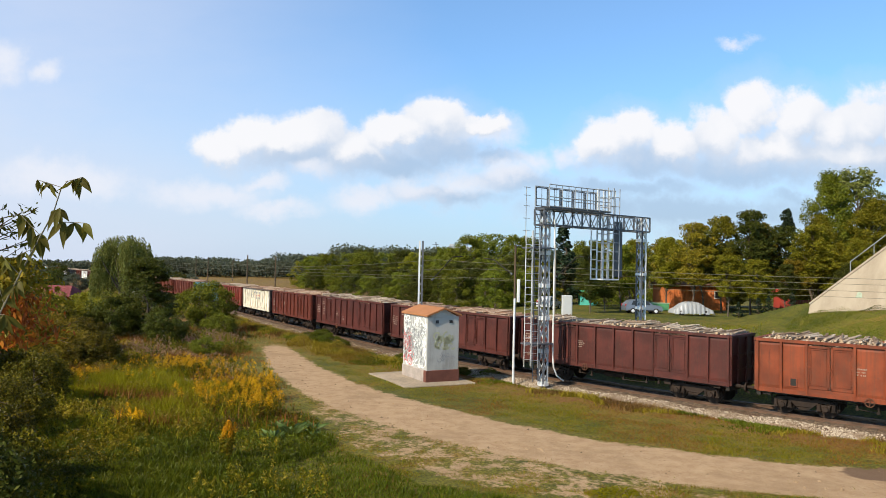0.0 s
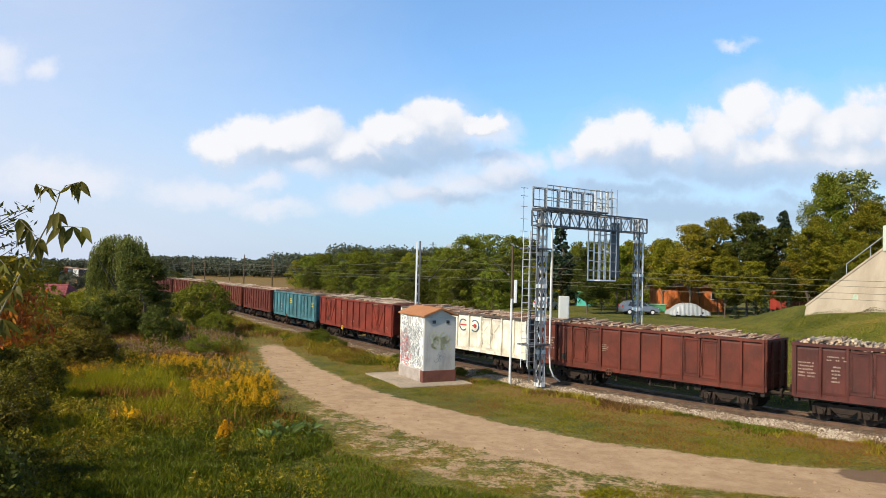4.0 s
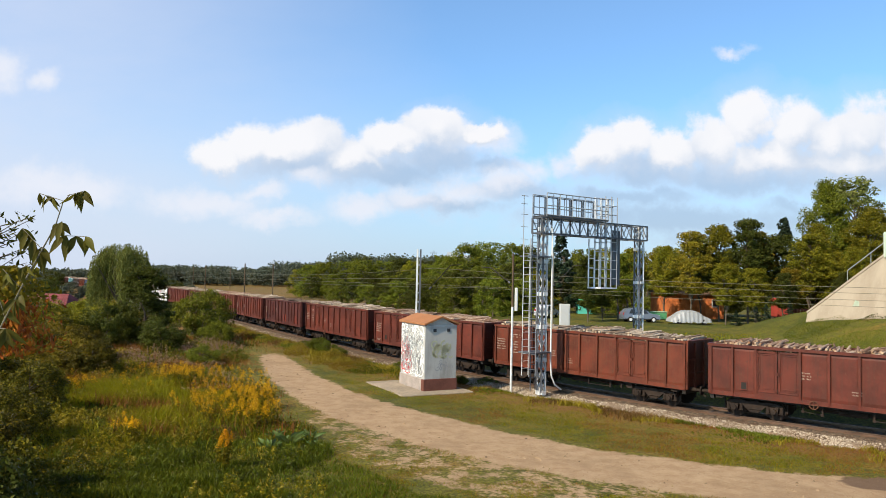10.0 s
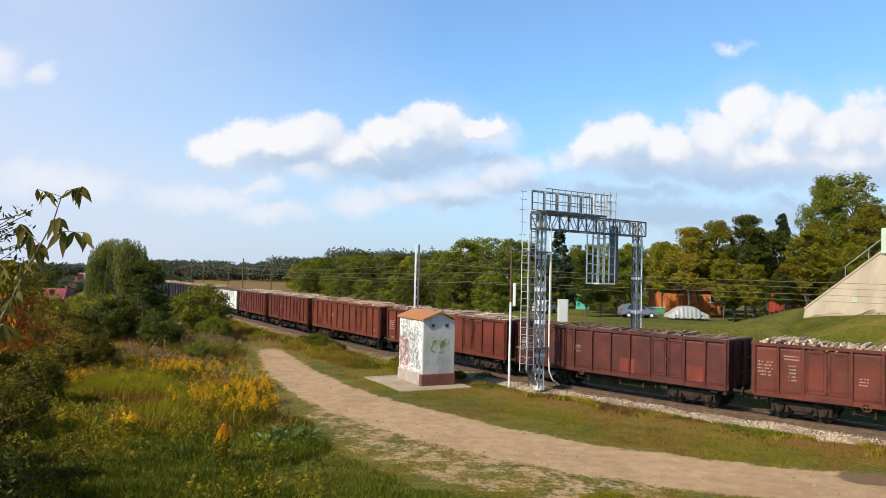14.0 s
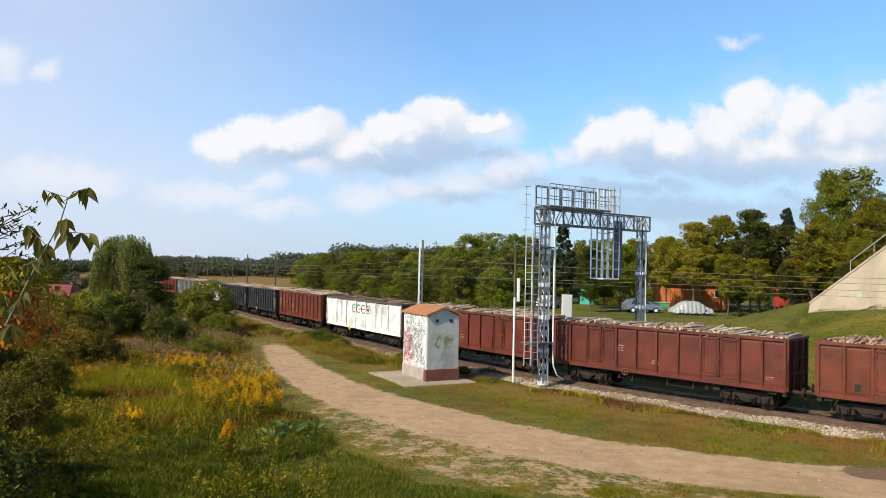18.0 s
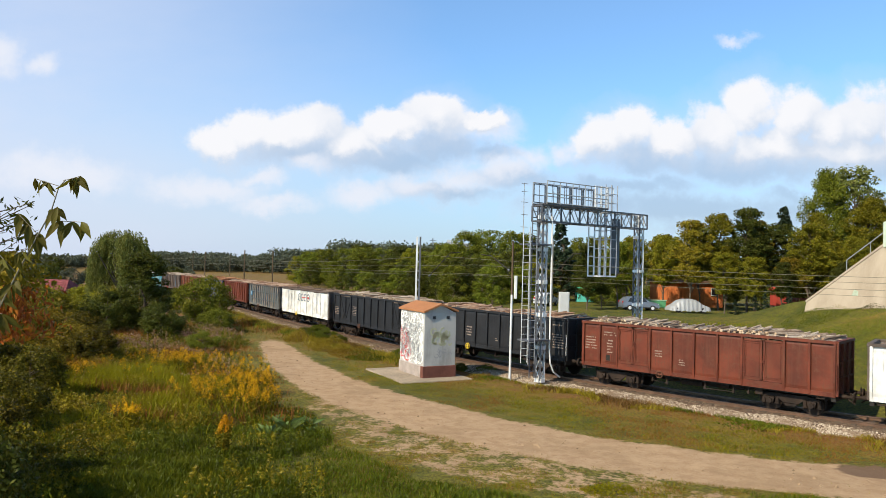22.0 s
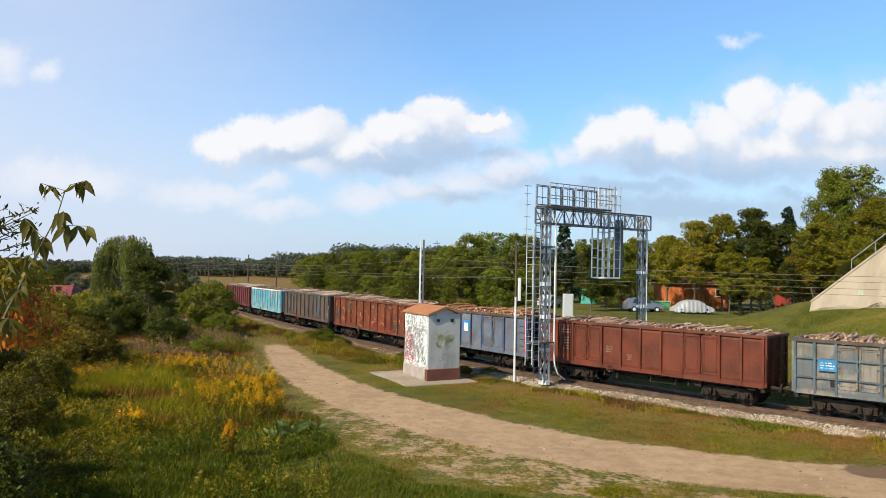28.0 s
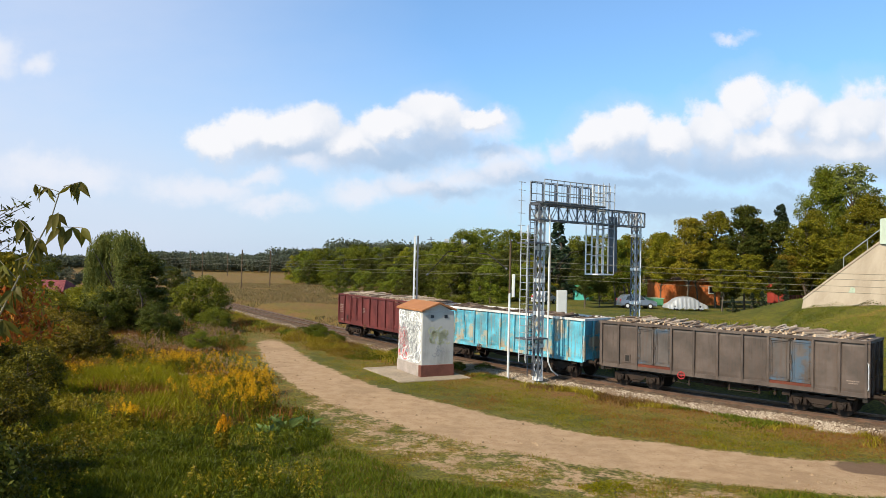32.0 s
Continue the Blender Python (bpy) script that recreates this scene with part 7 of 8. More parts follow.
    # a pale greenhouse far behind, and the white flats on the skyline
    gh = thing("greenhouse", stand(11.0, 168), "pale green-roofed building among trees", "building")
    put("wall", Shape().box(-2.2, 2.2, -1, 1, 0, 3.6).mesh("wall"), MAT["silver"], gh)
    put("roof", Shape().hull8([(-2.5, -1.2, 3.6), (2.5, -1.2, 3.6), (2.5, 1.2, 3.6), (-2.5, 1.2, 3.6), (-2.2, -0.1, 4.6), (2.2, -0.1, 4.6), (2.2, 0.1, 4.6), (-2.2, 0.1, 4.6)]).mesh("roof"), plain("mint_roof", (0.35, 0.55, 0.42), 0.7), gh)
    # the red roof among the shrubs
    house = thing("house", (-63.4, 112, -0.45), "house with a dark red tiled roof among shrubs", "house")
    tile = plain("dark_red_roof_tiles", (0.20, 0.05, 0.055), 0.8, 0, 0.3, 3.0)
    put("wall", Shape().box(-3.4, 3.4, -1.2, 4, 0, 1.2).mesh("wall"), plain("cream_plaster", (0.22, 0.18, 0.14), 0.9), house)
    put("roof", Shape().hull8([(-3.8, -1.7, 1.05), (3.9, -1.7, 1.05), (3.9, 4.5, 1.05), (-3.8, 4.5, 1.05), (-2.2, 1.2, 2.8), (2.6, 1.2, 2.8), (2.6, 1.6, 2.8), (-2.2, 1.6, 2.8)]).mesh("roof"), tile, house)
    for r in range(7):
        zz, yy = 1.1 + r * 0.24, -1.68 + r * 0.41
        for k in range(16):
            x = -3.5 + r * 0.22 + k * (7.1 - r * 0.38) / 15
            put("roof_tile", lib("roof_tile", lambda: Shape().hull8([(-0.19, -0.05, 0.02), (0.19, -0.05, 0.02), (0.19, 0.4, 0.26), (-0.19, 0.4, 0.26), (-0.17, -0.05, 0.1), (0.17, -0.05, 0.1), (0.17, 0.4, 0.3), (-0.17, 0.4, 0.3)])), tile, house, (x, yy, zz - 0.02))
    side = thing("outbuilding", (-50.0, 112, -0.1), "low outbuilding with a grey roof among shrubs", "building")
    put("roof", Shape().hull8([(-2.2, -1.5, 1.3), (2.2, -1.5, 1.3), (2.2, 2, 1.3), (-2.2, 2, 1.3), (-2.1, 0.3, 2.0), (2.1, 0.3, 2.0), (2.1, 0.5, 2.0), (-2.1, 0.5, 2.0)]).mesh("roof"), plain("grey_sheet_roof", (0.3, 0.29, 0.29), 0.7), side)
    put("wall", Shape().box(-2, 2, -1.2, 1.8, 0, 1.3).mesh("wall"), bpy.data.materials["cream_plaster"], side)
    # lattice pylon and flats on the skyline
    py = thing("power_pylon", (-11.5, 800, 0), "lattice power pylon on the far skyline", "pylon")
    for sx in (-1, 1):
        put("leg", Shape().bar((sx * 3.5, 0, 0), (sx * 0.5, 0, 38), 0.5).mesh("leg"), MAT["zinc_dark"], py)
    for zz, w in ((24, 7), (30, 6), (35, 4)):
        put("cross_arm", Shape().bar((-w, 0, zz), (w, 0, zz), 0.5).mesh("cross_arm"), MAT["zinc_dark"], py)
    for k in range(8):
        put("brace", Shape().bar((-3 + 0.3 * k, 0, 4 * k + 2), (3 - 0.3 * k, 0, 4 * k + 6), 0.3).mesh("brace"), MAT["zinc_dark"], py)
    fl = thing("apartment_block", (12, 900, 0), "pale apartment block on the far skyline", "building")
    put("wall", Shape().box(-9, 22, 0, 12, 0, 37).mesh("wall"), plain("pale_far_concrete", (0.5, 0.52, 0.55), 0.9), fl)
    put("stair_tower", Shape().box(-7, -1, -1, 8, 37, 40).mesh("stair_tower"), bpy.data.materials["pale_far_concrete"], fl)
    for r in range(5):
        for k in range(8):
            put("window", lib("far_window", lambda: Shape().box(0, 1.6, -0.1, 0.05, 0, 1.5)), MAT["glass"], fl, (-8 + k * 3.8, -0.02, 20 + r * 3.2))


make_gardens()


# ---- near plants by the camera
def long_leaf(s, p, d, l, w, roll):
    """One pointed leaf, folded along its rib."""
    d = Vector(d).normalized()
    side = d.cross(Vector((0.2, -1, 0.1))).normalized()
    side = (Matrix.Rotation(roll, 3, d) @ side)
    up = side.cross(d)
    k = len(s.v)
    for t, b in ((0, 0.08), (0.15, 0.55), (0.33, 0.95), (0.5, 1.0), (0.68, 0.72), (0.85, 0.34), (1.0, 0.03)):
        m = p + d * l * t - up * 0.2 * l * t * t
        m.z -= 0.22 * l * t * t
        e = side * w / 2 * b + up * 0.22 * w * b
        s.v += [tuple(m + e), tuple(m), tuple(m - side * w / 2 * b + up * 0.22 * w * b)]
    for r in range(6):
        a = k + 3 * r
        s.f += [(a, a + 1, a + 4, a + 3), (a + 1, a + 2, a + 5, a + 4)]


def make_sapling():
    base = Vector(stand(-2.9, 2.9))
    t = thing("maple_sapling", base, "maple sapling with a few yellowing leaves on a thin stem", "sapling")
    stem = [(-2.9, 2.9, -0.2), (-2.3, 2.75, 3.5), (-1.75, 2.65, 5.9), (-1.57, 2.6, 6.22), (-1.50, 2.6, 6.36), (-1.455, 2.6, 6.45), (-1.43, 2.6, 6.54), (-1.405, 2.6, 6.57)]
    s = Shape()
    for i, (p, q) in enumerate(zip(stem[:-1], stem[1:])):
        r = (0.012, 0.008, 0.0034, 0.0032, 0.0028, 0.0024, 0.0018)[i]
        s.tube(Vector(p) - base, Vector(q) - base, r, r * 0.85, n=6)
    put("stem", s.mesh("stem"), plain("young_bark", (0.20, 0.17, 0.12), 0.7), t)
    rng = np.random.default_rng(14)
    # where leaf stalks leave the stem, and which way each fan hangs
    fans = [((-1.415, 2.6, 6.565), (0.05, 0, 0.015), 8, 0.062), ((-1.43, 2.6, 6.545), (-0.07, 0, 0.02), 5, 0.055), ((-1.455, 2.6, 6.452), (0.03, -0.02, 0.01), 5, 0.07), ((-1.47, 2.6, 6.415), (0.10, 0.0, -0.002), 6, 0.082),
            ((-1.50, 2.6, 6.36), (-0.06, 0, 0.06), 6, 0.082), ((-1.51, 2.6, 6.35), (0.0, 0.01, 0.015), 7, 0.08), ((-1.53, 2.6, 6.31), (-0.03, -0.02, -0.02), 4, 0.06), ((-1.58, 2.6, 6.22), (-0.05, 0.0, 0.05), 5, 0.06), ((-1.62, 2.61, 6.15), (0.03, 0.0, 0.03), 6, 0.07), ((-1.64, 2.62, 6.1), (-0.02, 0.0, 0.06), 7, 0.08), ((-1.66, 2.62, 6.06), (0.02, 0.0, 0.0), 6, 0.08)]
    for p, o, n, l in fans:
        tip = Vector(p) + 1.3 * Vector(o)
        f = Shape()
        f.tube(Vector(p) - base, tip - base, 0.0014, n=5)
        stalk = put("leaf_stalk", f.mesh("leaf_stalk"), bpy.data.materials["young_bark"], t)
        for k in range(n):
            a = -1.25 + 2.5 * k / max(1, n - 1) + rng.normal(0, 0.15)
            lf = Shape()
            long_leaf(lf, Vector((0, 0, 0)), (math.sin(a * 0.8), rng.normal(0, 0.3), -math.cos(a * 0.8) - 0.1), l * rng.uniform(0.7, 1.1), l * 0.33, rng.normal(0, 0.45))
            put("leaf", lf.mesh("leaf", None, True), MAT["sap_leaf"], stalk, Vector(p).lerp(tip, 0.45 + 0.55 * (k % 3) / 2) - base)
    return t


MAT["sap_leaf"] = leaf_material("yellowing_maple_leaves", [(0.2, (0.035, 0.034, 0.010)), (0.5, (0.085, 0.075, 0.016)), (0.8, (0.24, 0.20, 0.03))], 0.5, 0.3)
SAPLING = make_sapling()


def make_near_tree():
    base = Vector(stand(-6.15, 7.4))
    t = thing("roadside_tree", base, "slim tree with dark narrow leaves and red autumn creeper", "tree")
    rng = np.random.default_rng(21)
    s = Shape()
    s.tube((0, 0, -0.3), (0.5, -0.1, 4.0), 0.09, 0.06, n=8)
    s.tube((0.5, -0.1, 4.0), (1.2, -0.3, 7.0), 0.06, 0.02, n=7)
    dark, red, yellow = [], [], []
    for k in range(80):
        z = rng.uniform(5.7, 7.05)
        p = Vector((0.6 + (z - 4) * 0.24, -0.25, z - rng.uniform(0.1, 0.4)))
        q = Vector((rng.uniform(1.15, 1.8) - 0.2 * abs(z - 6.6), -0.3 + rng.normal(0, 0.35), z))
        s.tube(p, q, 0.008, 0.003, n=4)
        for i in range(12):
            dark.append(tuple(p.lerp(q, rng.uniform(0.3, 1.05)) + Vector(rng.normal(0, 0.035, 3))))
    put("trunk", s.mesh("trunk"), MAT["bark"], t)
    put("crown", leaves("crown", dark, 0.026, MAT["dark_leaf"], 3, 3.4, 0.9), None, t)
    for k in range(4200):
        z = rng.uniform(5.5, 6.4)
        w = 2.05 - 0.3 * abs(z - 5.8) - 0.07 * math.sin(z * 11)
        (red if z < 6.05 and rng.random() < 0.88 else yellow).append((rng.uniform(1.0, w), -0.3 + rng.normal(0, 0.25), z))
    put("creeper", leaves("creeper", red, 0.030, MAT["red_leaf"], 4, 2.6, 1.4), None, t, None, "red-brown hanging creeper leaves")
    put("creeper", leaves("creeper", yellow, 0.034, MAT["autumn_leaf"], 5, 2.2, 0.9), None, t, None, "yellow-green creeper leaves")


make_near_tree()
rail = thing("bridge_handrail", (1.497, 1.95, 5.580), "grey steel handrail of the road bridge", "handrail")
put("top_rail", Shape().line([(-0.24, 0.06, -0.06), (-0.232, 0.057, -0.02), (-0.215, 0.05, 0.02), (-0.19, 0.04, 0.05), (-0.15, 0.02, 0.075), (-0.1, 0.0, 0.095), (0.1, -0.1, 0.16), (1.2, -0.6, 0.55)], 0.033, 16).mesh("top_rail", None, True), MAT["zinc"], rail)
put("post", Shape().tube((0.6, -0.35, -5.8), (0.6, -0.35, 0.32), 0.03, n=8).mesh("post"), MAT["silver"], rail)


# ---- grass and weeds
MID = np.array(PATH_MID)
RUN = np.concatenate([[0], np.cumsum(np.hypot(*np.diff(MID, axis=0).T))])
FINE = np.arange(0, RUN[-1], 0.5)
PX, PY, PW = np.interp(FINE, RUN, MID[:, 0]), np.interp(FINE, RUN, MID[:, 1]), np.interp(FINE, RUN, PATH_HALF)


def where(x, y):
    """Distance beyond the dirt track's edge, its side (left of it: +), and distance beyond the wagons' near side."""
    i = np.argmin((x[:, None] - PX) ** 2 + (y[:, None] - PY) ** 2, axis=1)
    d = np.hypot(x - PX[i], y - PY[i]) - PW[i]
    j = np.minimum(i + 1, len(PX) - 1)
    k = np.maximum(i - 1, 0)
    side = -np.sign((PX[j] - PX[k]) * (y - PY[i]) - (PY[j] - PY[k]) * (x - PX[i]))
    m = np.argmin((x[:, None] - LINE_X) ** 2 + (y[:, None] - LINE_Y) ** 2, axis=1)
    off = ((x - LINE_X[m]) * -LINE_TY[m] + (y - LINE_Y[m]) * LINE_TX[m]) / TL[m]
    return d, side, off


def off_slab(x, y):
    u, v = x + 0.93, y - 39.15
    e1 = np.array((-1.55, 2.95)) / math.hypot(1.55, 2.95)
    a, b = u * e1[1] - v * e1[0], u * e1[0] + v * e1[1]
    return ~((a > -1.7) & (a < 2.75) & (b > -1.0) & (b < 4.35))


def blades(name, x, y, height, width, mat, seed, label, lean=0.35):
    """Blades of grass, each a bent two-piece strip on the ground."""
    rng = np.random.default_rng(seed)
    n = len(x)
    z = lie(x, y) - 0.02
    a = rng.uniform(0, 2 * math.pi, n)
    h = height * rng.uniform(0.5, 1.25, n)
    w = width * rng.uniform(0.6, 1.3, n)
    b = rng.uniform(0, 2 * math.pi, n)
    l = h * rng.uniform(0.2, 1.0, n) * lean
    p0 = np.stack([x - np.cos(a) * w / 2, y - np.sin(a) * w / 2, z], 1)
    p1 = np.stack([x + np.cos(a) * w / 2, y + np.sin(a) * w / 2, z], 1)
    m = np.stack([x + np.cos(b) * l * 0.35, y + np.sin(b) * l * 0.35, z + h * 0.6], 1)
    d = np.stack([np.cos(a) * w * 0.4, np.sin(a) * w * 0.4, np.zeros(n)], 1)
    t = np.stack([x + np.cos(b) * l, y + np.sin(b) * l, z + h], 1)
    v = np.stack([p0, p1, m + d, m - d, t], 1).reshape(-1, 3)
    k = np.arange(n)[:, None] * 5
    me = bpy.data.meshes.new(name)
    me.vertices.add(n * 5)
    me.vertices.foreach_set("co", v.ravel())
    loops = np.concatenate([k + 0, k + 1, k + 2, k + 3, k + 3, k + 2, k + 4], 1).ravel()
    me.loops.add(n * 7)
    me.loops.foreach_set("vertex_index", loops)
    me.polygons.add(n * 2)
    me.polygons.foreach_set("loop_start", np.stack([np.arange(n) * 7, np.arange(n) * 7 + 4], 1).ravel())
    me.update(calc_edges=True)
    me.materials.append(mat)
    return tagged(new(name, me), label, "grass", kind="stuff")


def patchy(x, y, scale, seed):
    """A soft random field from a few waves, 0 to 1."""
    rng = np.random.default_rng(seed)
    f = np.zeros(len(x))
    for k in range(7):
        a, p, q = rng.uniform(0, 6.283), rng.uniform(0, 6.283), scale * rng.uniform(0.5, 2.2)
        f += np.sin((x * math.cos(a) + y * math.sin(a)) / q * 2 + p)
    return 0.5 + f / 7


def make_grass():
    rng = np.random.default_rng(50)
    n = 720000
    # denser towards the camera
    y = 17.5 + 52 * rng.uniform(0, 1, n) ** 1.5
    x = rng.uniform(-0.72, 0.70, n) * y
    d, side, off = where(x, y)
    ok = (off < -2.2) & (y > 17) & off_slab(x, y)
    f1, f2, f3 = patchy(x, y, 2.6, 1), patchy(x, y, 1.1, 2), patchy(x, y, 0.3, 12)
    bare = bareness(x, y)
    # thin on trodden ground, in tufts
    tuft = np.clip((0.45 * f2 + 0.55 * f3 - 0.42) * 6, 0, 1)
    keep = np.where(bare > 0.6, 0.002 * (f2 > 0.6), np.where(bare > 0.15, tuft * np.clip(1.15 - bare, 0, 1), 1))
    ok &= rng.uniform(0, 1, n) < keep
    ok &= (off < -2.9) | (rng.uniform(0, 1, n) < 0.9 * (f1 * 0.6 + f3 * 0.4 > 0.42))
    meadow = ok & (side > 0) & (bare < 0.3) & (x < -4.2 - 0.10 * (y - 20) + 1.6 * (f2 - 0.5) + 1.2 * (f1 - 0.5))
    short = ok & ~meadow
    dry = f1 * 0.7 + f2 * 0.3
    bank = short & (side < 0)
    # between the dirt track and the rails: green beside the track, burnt brown towards the rails
    parched = smooth(-8.0, -3.2, off)
    brown = bank & (rng.uniform(0, 1, n) < np.clip((dry - 0.50) * 3.4 + 0.14 + 0.5 * parched, 0.10, 0.78))
    brown |= short & (side > 0) & (rng.uniform(0, 1, n) < 0.3)
    green = short & ~brown
    lush = green & (side > 0) & (bare < 0.12)
    green &= ~lush
    blades("short_grass", x[green], y[green], 0.04 + 0.15 * np.clip(0.6 * f3[green] + 0.5 * f2[green] - 0.2, 0, 1), 0.015, MAT["blade"], 1, "short green grass beside the dirt track", 1.1)
    blades("lush_grass", x[lush], y[lush], 0.08 + 0.16 * np.clip(0.5 * f2[lush] + 0.5 * f3[lush], 0, 1), 0.022, MAT["lush_blade"], 11, "fresh green grass at the meadow's edge", 0.9)
    blades("dry_grass", x[brown], y[brown], 0.04 + 0.12 * np.clip(0.6 * f3[brown] + 0.5 * f2[brown] - 0.2, 0, 1), 0.014, MAT["dry_blade"], 2, "burnt brown grass beside the rails", 1.1)
    tall = meadow & (rng.uniform(0, 1, n) < np.where((y < 29) & (x > -11), 0.9, 0.42))
    straw = tall & (rng.uniform(0, 1, n) < np.clip((dry - 0.45) * 3, 0.06, 0.6) * (y > 27))
    tall &= ~straw
    edge = np.clip(d[tall] / 3.0, 0.25, 1.0)
    blades("meadow_grass", x[tall], y[tall], (0.10 + 0.16 * f1[tall] + 0.26 * np.clip(f3[tall] - 0.35, 0, 1)) * edge, 0.026, MAT["lush_blade"], 3, "tall green meadow grass", 0.8)
    edge = np.clip(d[straw] / 3.0, 0.25, 1.0)
    blades("straw_grass", x[straw], y[straw], (0.40 + 0.35 * f2[straw]) * edge, 0.026, MAT["dry_blade"], 4, "tall straw-coloured grass stems", 0.6)
    # a swathe of long yellow-green grass in the middle of the meadow
    n = 60000
    px, py = rng.normal(-14.6, 3.2, n), rng.normal(33.6, 3.0, n)
    g = patchy(px, py, 1.6, 21)
    q, r, o = where(px, py)
    m = (g > 0.36) & (q > 2.5) & (r > 0)
    blades("yellow_grass", px[m], py[m], 0.40 + 0.35 * g[m], 0.020, MAT["yellow_blade"], 23, "long soft yellow-green grass in the meadow", 0.7)
    # beyond the rails: long grass on the bank, mown lawn by the gardens
    n = 90000
    y = rng.uniform(36, 96, n)
    x = rng.uniform(-0.4, 0.72, n) * y
    d, side, off = where(x, y)
    f = patchy(x, y, 3.0, 13)
    ok = (off > 5.0) & (y < 62)
    yellow = ok & (rng.uniform(0, 1, n) < np.clip(1.1 * f - 0.2 + 0.5 * smooth(14, 6, off), 0.1, 0.8))
    ok &= ~yellow
    blades("bank_grass", x[ok], y[ok], 0.08 + 0.10 * f[ok], 0.035, MAT["bank_blade"], 5, "green grass on the bank beyond the rails", 0.9)
    blades("bank_straw", x[yellow], y[yellow], 0.08 + 0.10 * f[yellow], 0.035, MAT["blade"], 15, "yellowing grass on the bank beyond the rails", 0.9)
    ok = (off > 5.0) & (y >= 62) & (rng.uniform(0, 1, n) < 0.7)
    blades("lawn_grass", x[ok], y[ok], np.full(ok.sum(), 0.05), 0.06, MAT["bank_blade"], 16, "short mown lawn among the garden trees", 1.0)
    n = 60000
    y = rng.uniform(60, 200, n)
    x = rng.uniform(-0.46, -0.05, n) * y
    d, side, off = where(x, y)
    ok = (off > 4.0) & (patchy(x, y, 9, 7) > 0.3)
    blades("field_grass", x[ok], y[ok], np.full(ok.sum(), 0.28), 0.08, MAT["field_blade"], 6, "dry brownish grass of the far field", 0.5)
    # weedy strip along the near shoulder of the rails, broken up in front of the gantry
    n = 44000
    s = rng.uniform(-75, 32, n)
    o = rng.normal(np.where(s < 4, -2.7, -3.3), np.where(s < 4, 0.95, 0.7), n)
    p = np.array([beside(a, b)[:2] for a, b in zip(s, o)])
    x, y = p[:, 0], p[:, 1]
    d, side, off = where(x, y)
    f, g = patchy(x, y, 2.0, 9), patchy(x, y, 1.3, 19)
    ok = (off < np.where(s < 4, -1.0, -1.7)) & (d > 0.1) & off_slab(x, y) & ((s < 4) | ((s > 7) & (g > 0.36 + 0.3 * smooth(-2.9, -2.0, off)) & (off < -1.85)))
    grow = np.where(s < 4, 1.0, 0.5)
    a = ok & (f < 0.4)
    blades("shoulder_weeds", x[a], y[a], (0.25 + 0.3 * f[a]) * grow[a], 0.05, MAT["weed"], 7, "green weeds along the railway shoulder", 1.3)
    c = ok & (f >= 0.34) & (g > 0.55)
    blades("shoulder_scrub", x[c], y[c], (0.25 + 0.35 * f[c]) * grow[c], 0.03, MAT["withered"], 18, "withered brown weeds along the railway shoulder", 1.0)
    b = ok & (f >= 0.34) & (g <= 0.6)
    blades("shoulder_straw", x[b], y[b], (0.25 + 0.3 * f[b]) * grow[b], 0.04, MAT["gold_blade"], 8, "yellow-brown weeds along the railway shoulder", 1.3)


MAT["withered"] = leaf_material("withered_brown_stems", [(0.2, (0.055, 0.028, 0.010)), (0.5, (0.13, 0.070, 0.022)), (0.8, (0.25, 0.150, 0.05))])
MAT["field_blade"] = leaf_material("faded_field_grass", [(0.2, (0.075, 0.052, 0.026)), (0.5, (0.135, 0.098, 0.05)), (0.8, (0.21, 0.16, 0.085))])
MAT["yellow_blade"] = leaf_material("yellow_green_grass_blades", [(0.2, (0.115, 0.118, 0.003)), (0.5, (0.215, 0.205, 0.005)), (0.8, (0.33, 0.295, 0.01))])
MAT["lush_blade"] = leaf_material("lush_grass_blades", [(0.2, (0.03, 0.048, 0.003)), (0.5, (0.076, 0.098, 0.005)), (0.8, (0.155, 0.165, 0.011))])
MAT["bank_blade"] = leaf_material("fresh_grass", [(0.2, (0.05, 0.08, 0.006)), (0.5, (0.095, 0.125, 0.008)), (0.8, (0.18, 0.195, 0.015))])
MAT["gold_blade"] = leaf_material("yellowing_weeds", [(0.2, (0.12, 0.078, 0.009)), (0.5, (0.21, 0.15, 0.014)), (0.8, (0.34, 0.25, 0.03))])
make_grass()


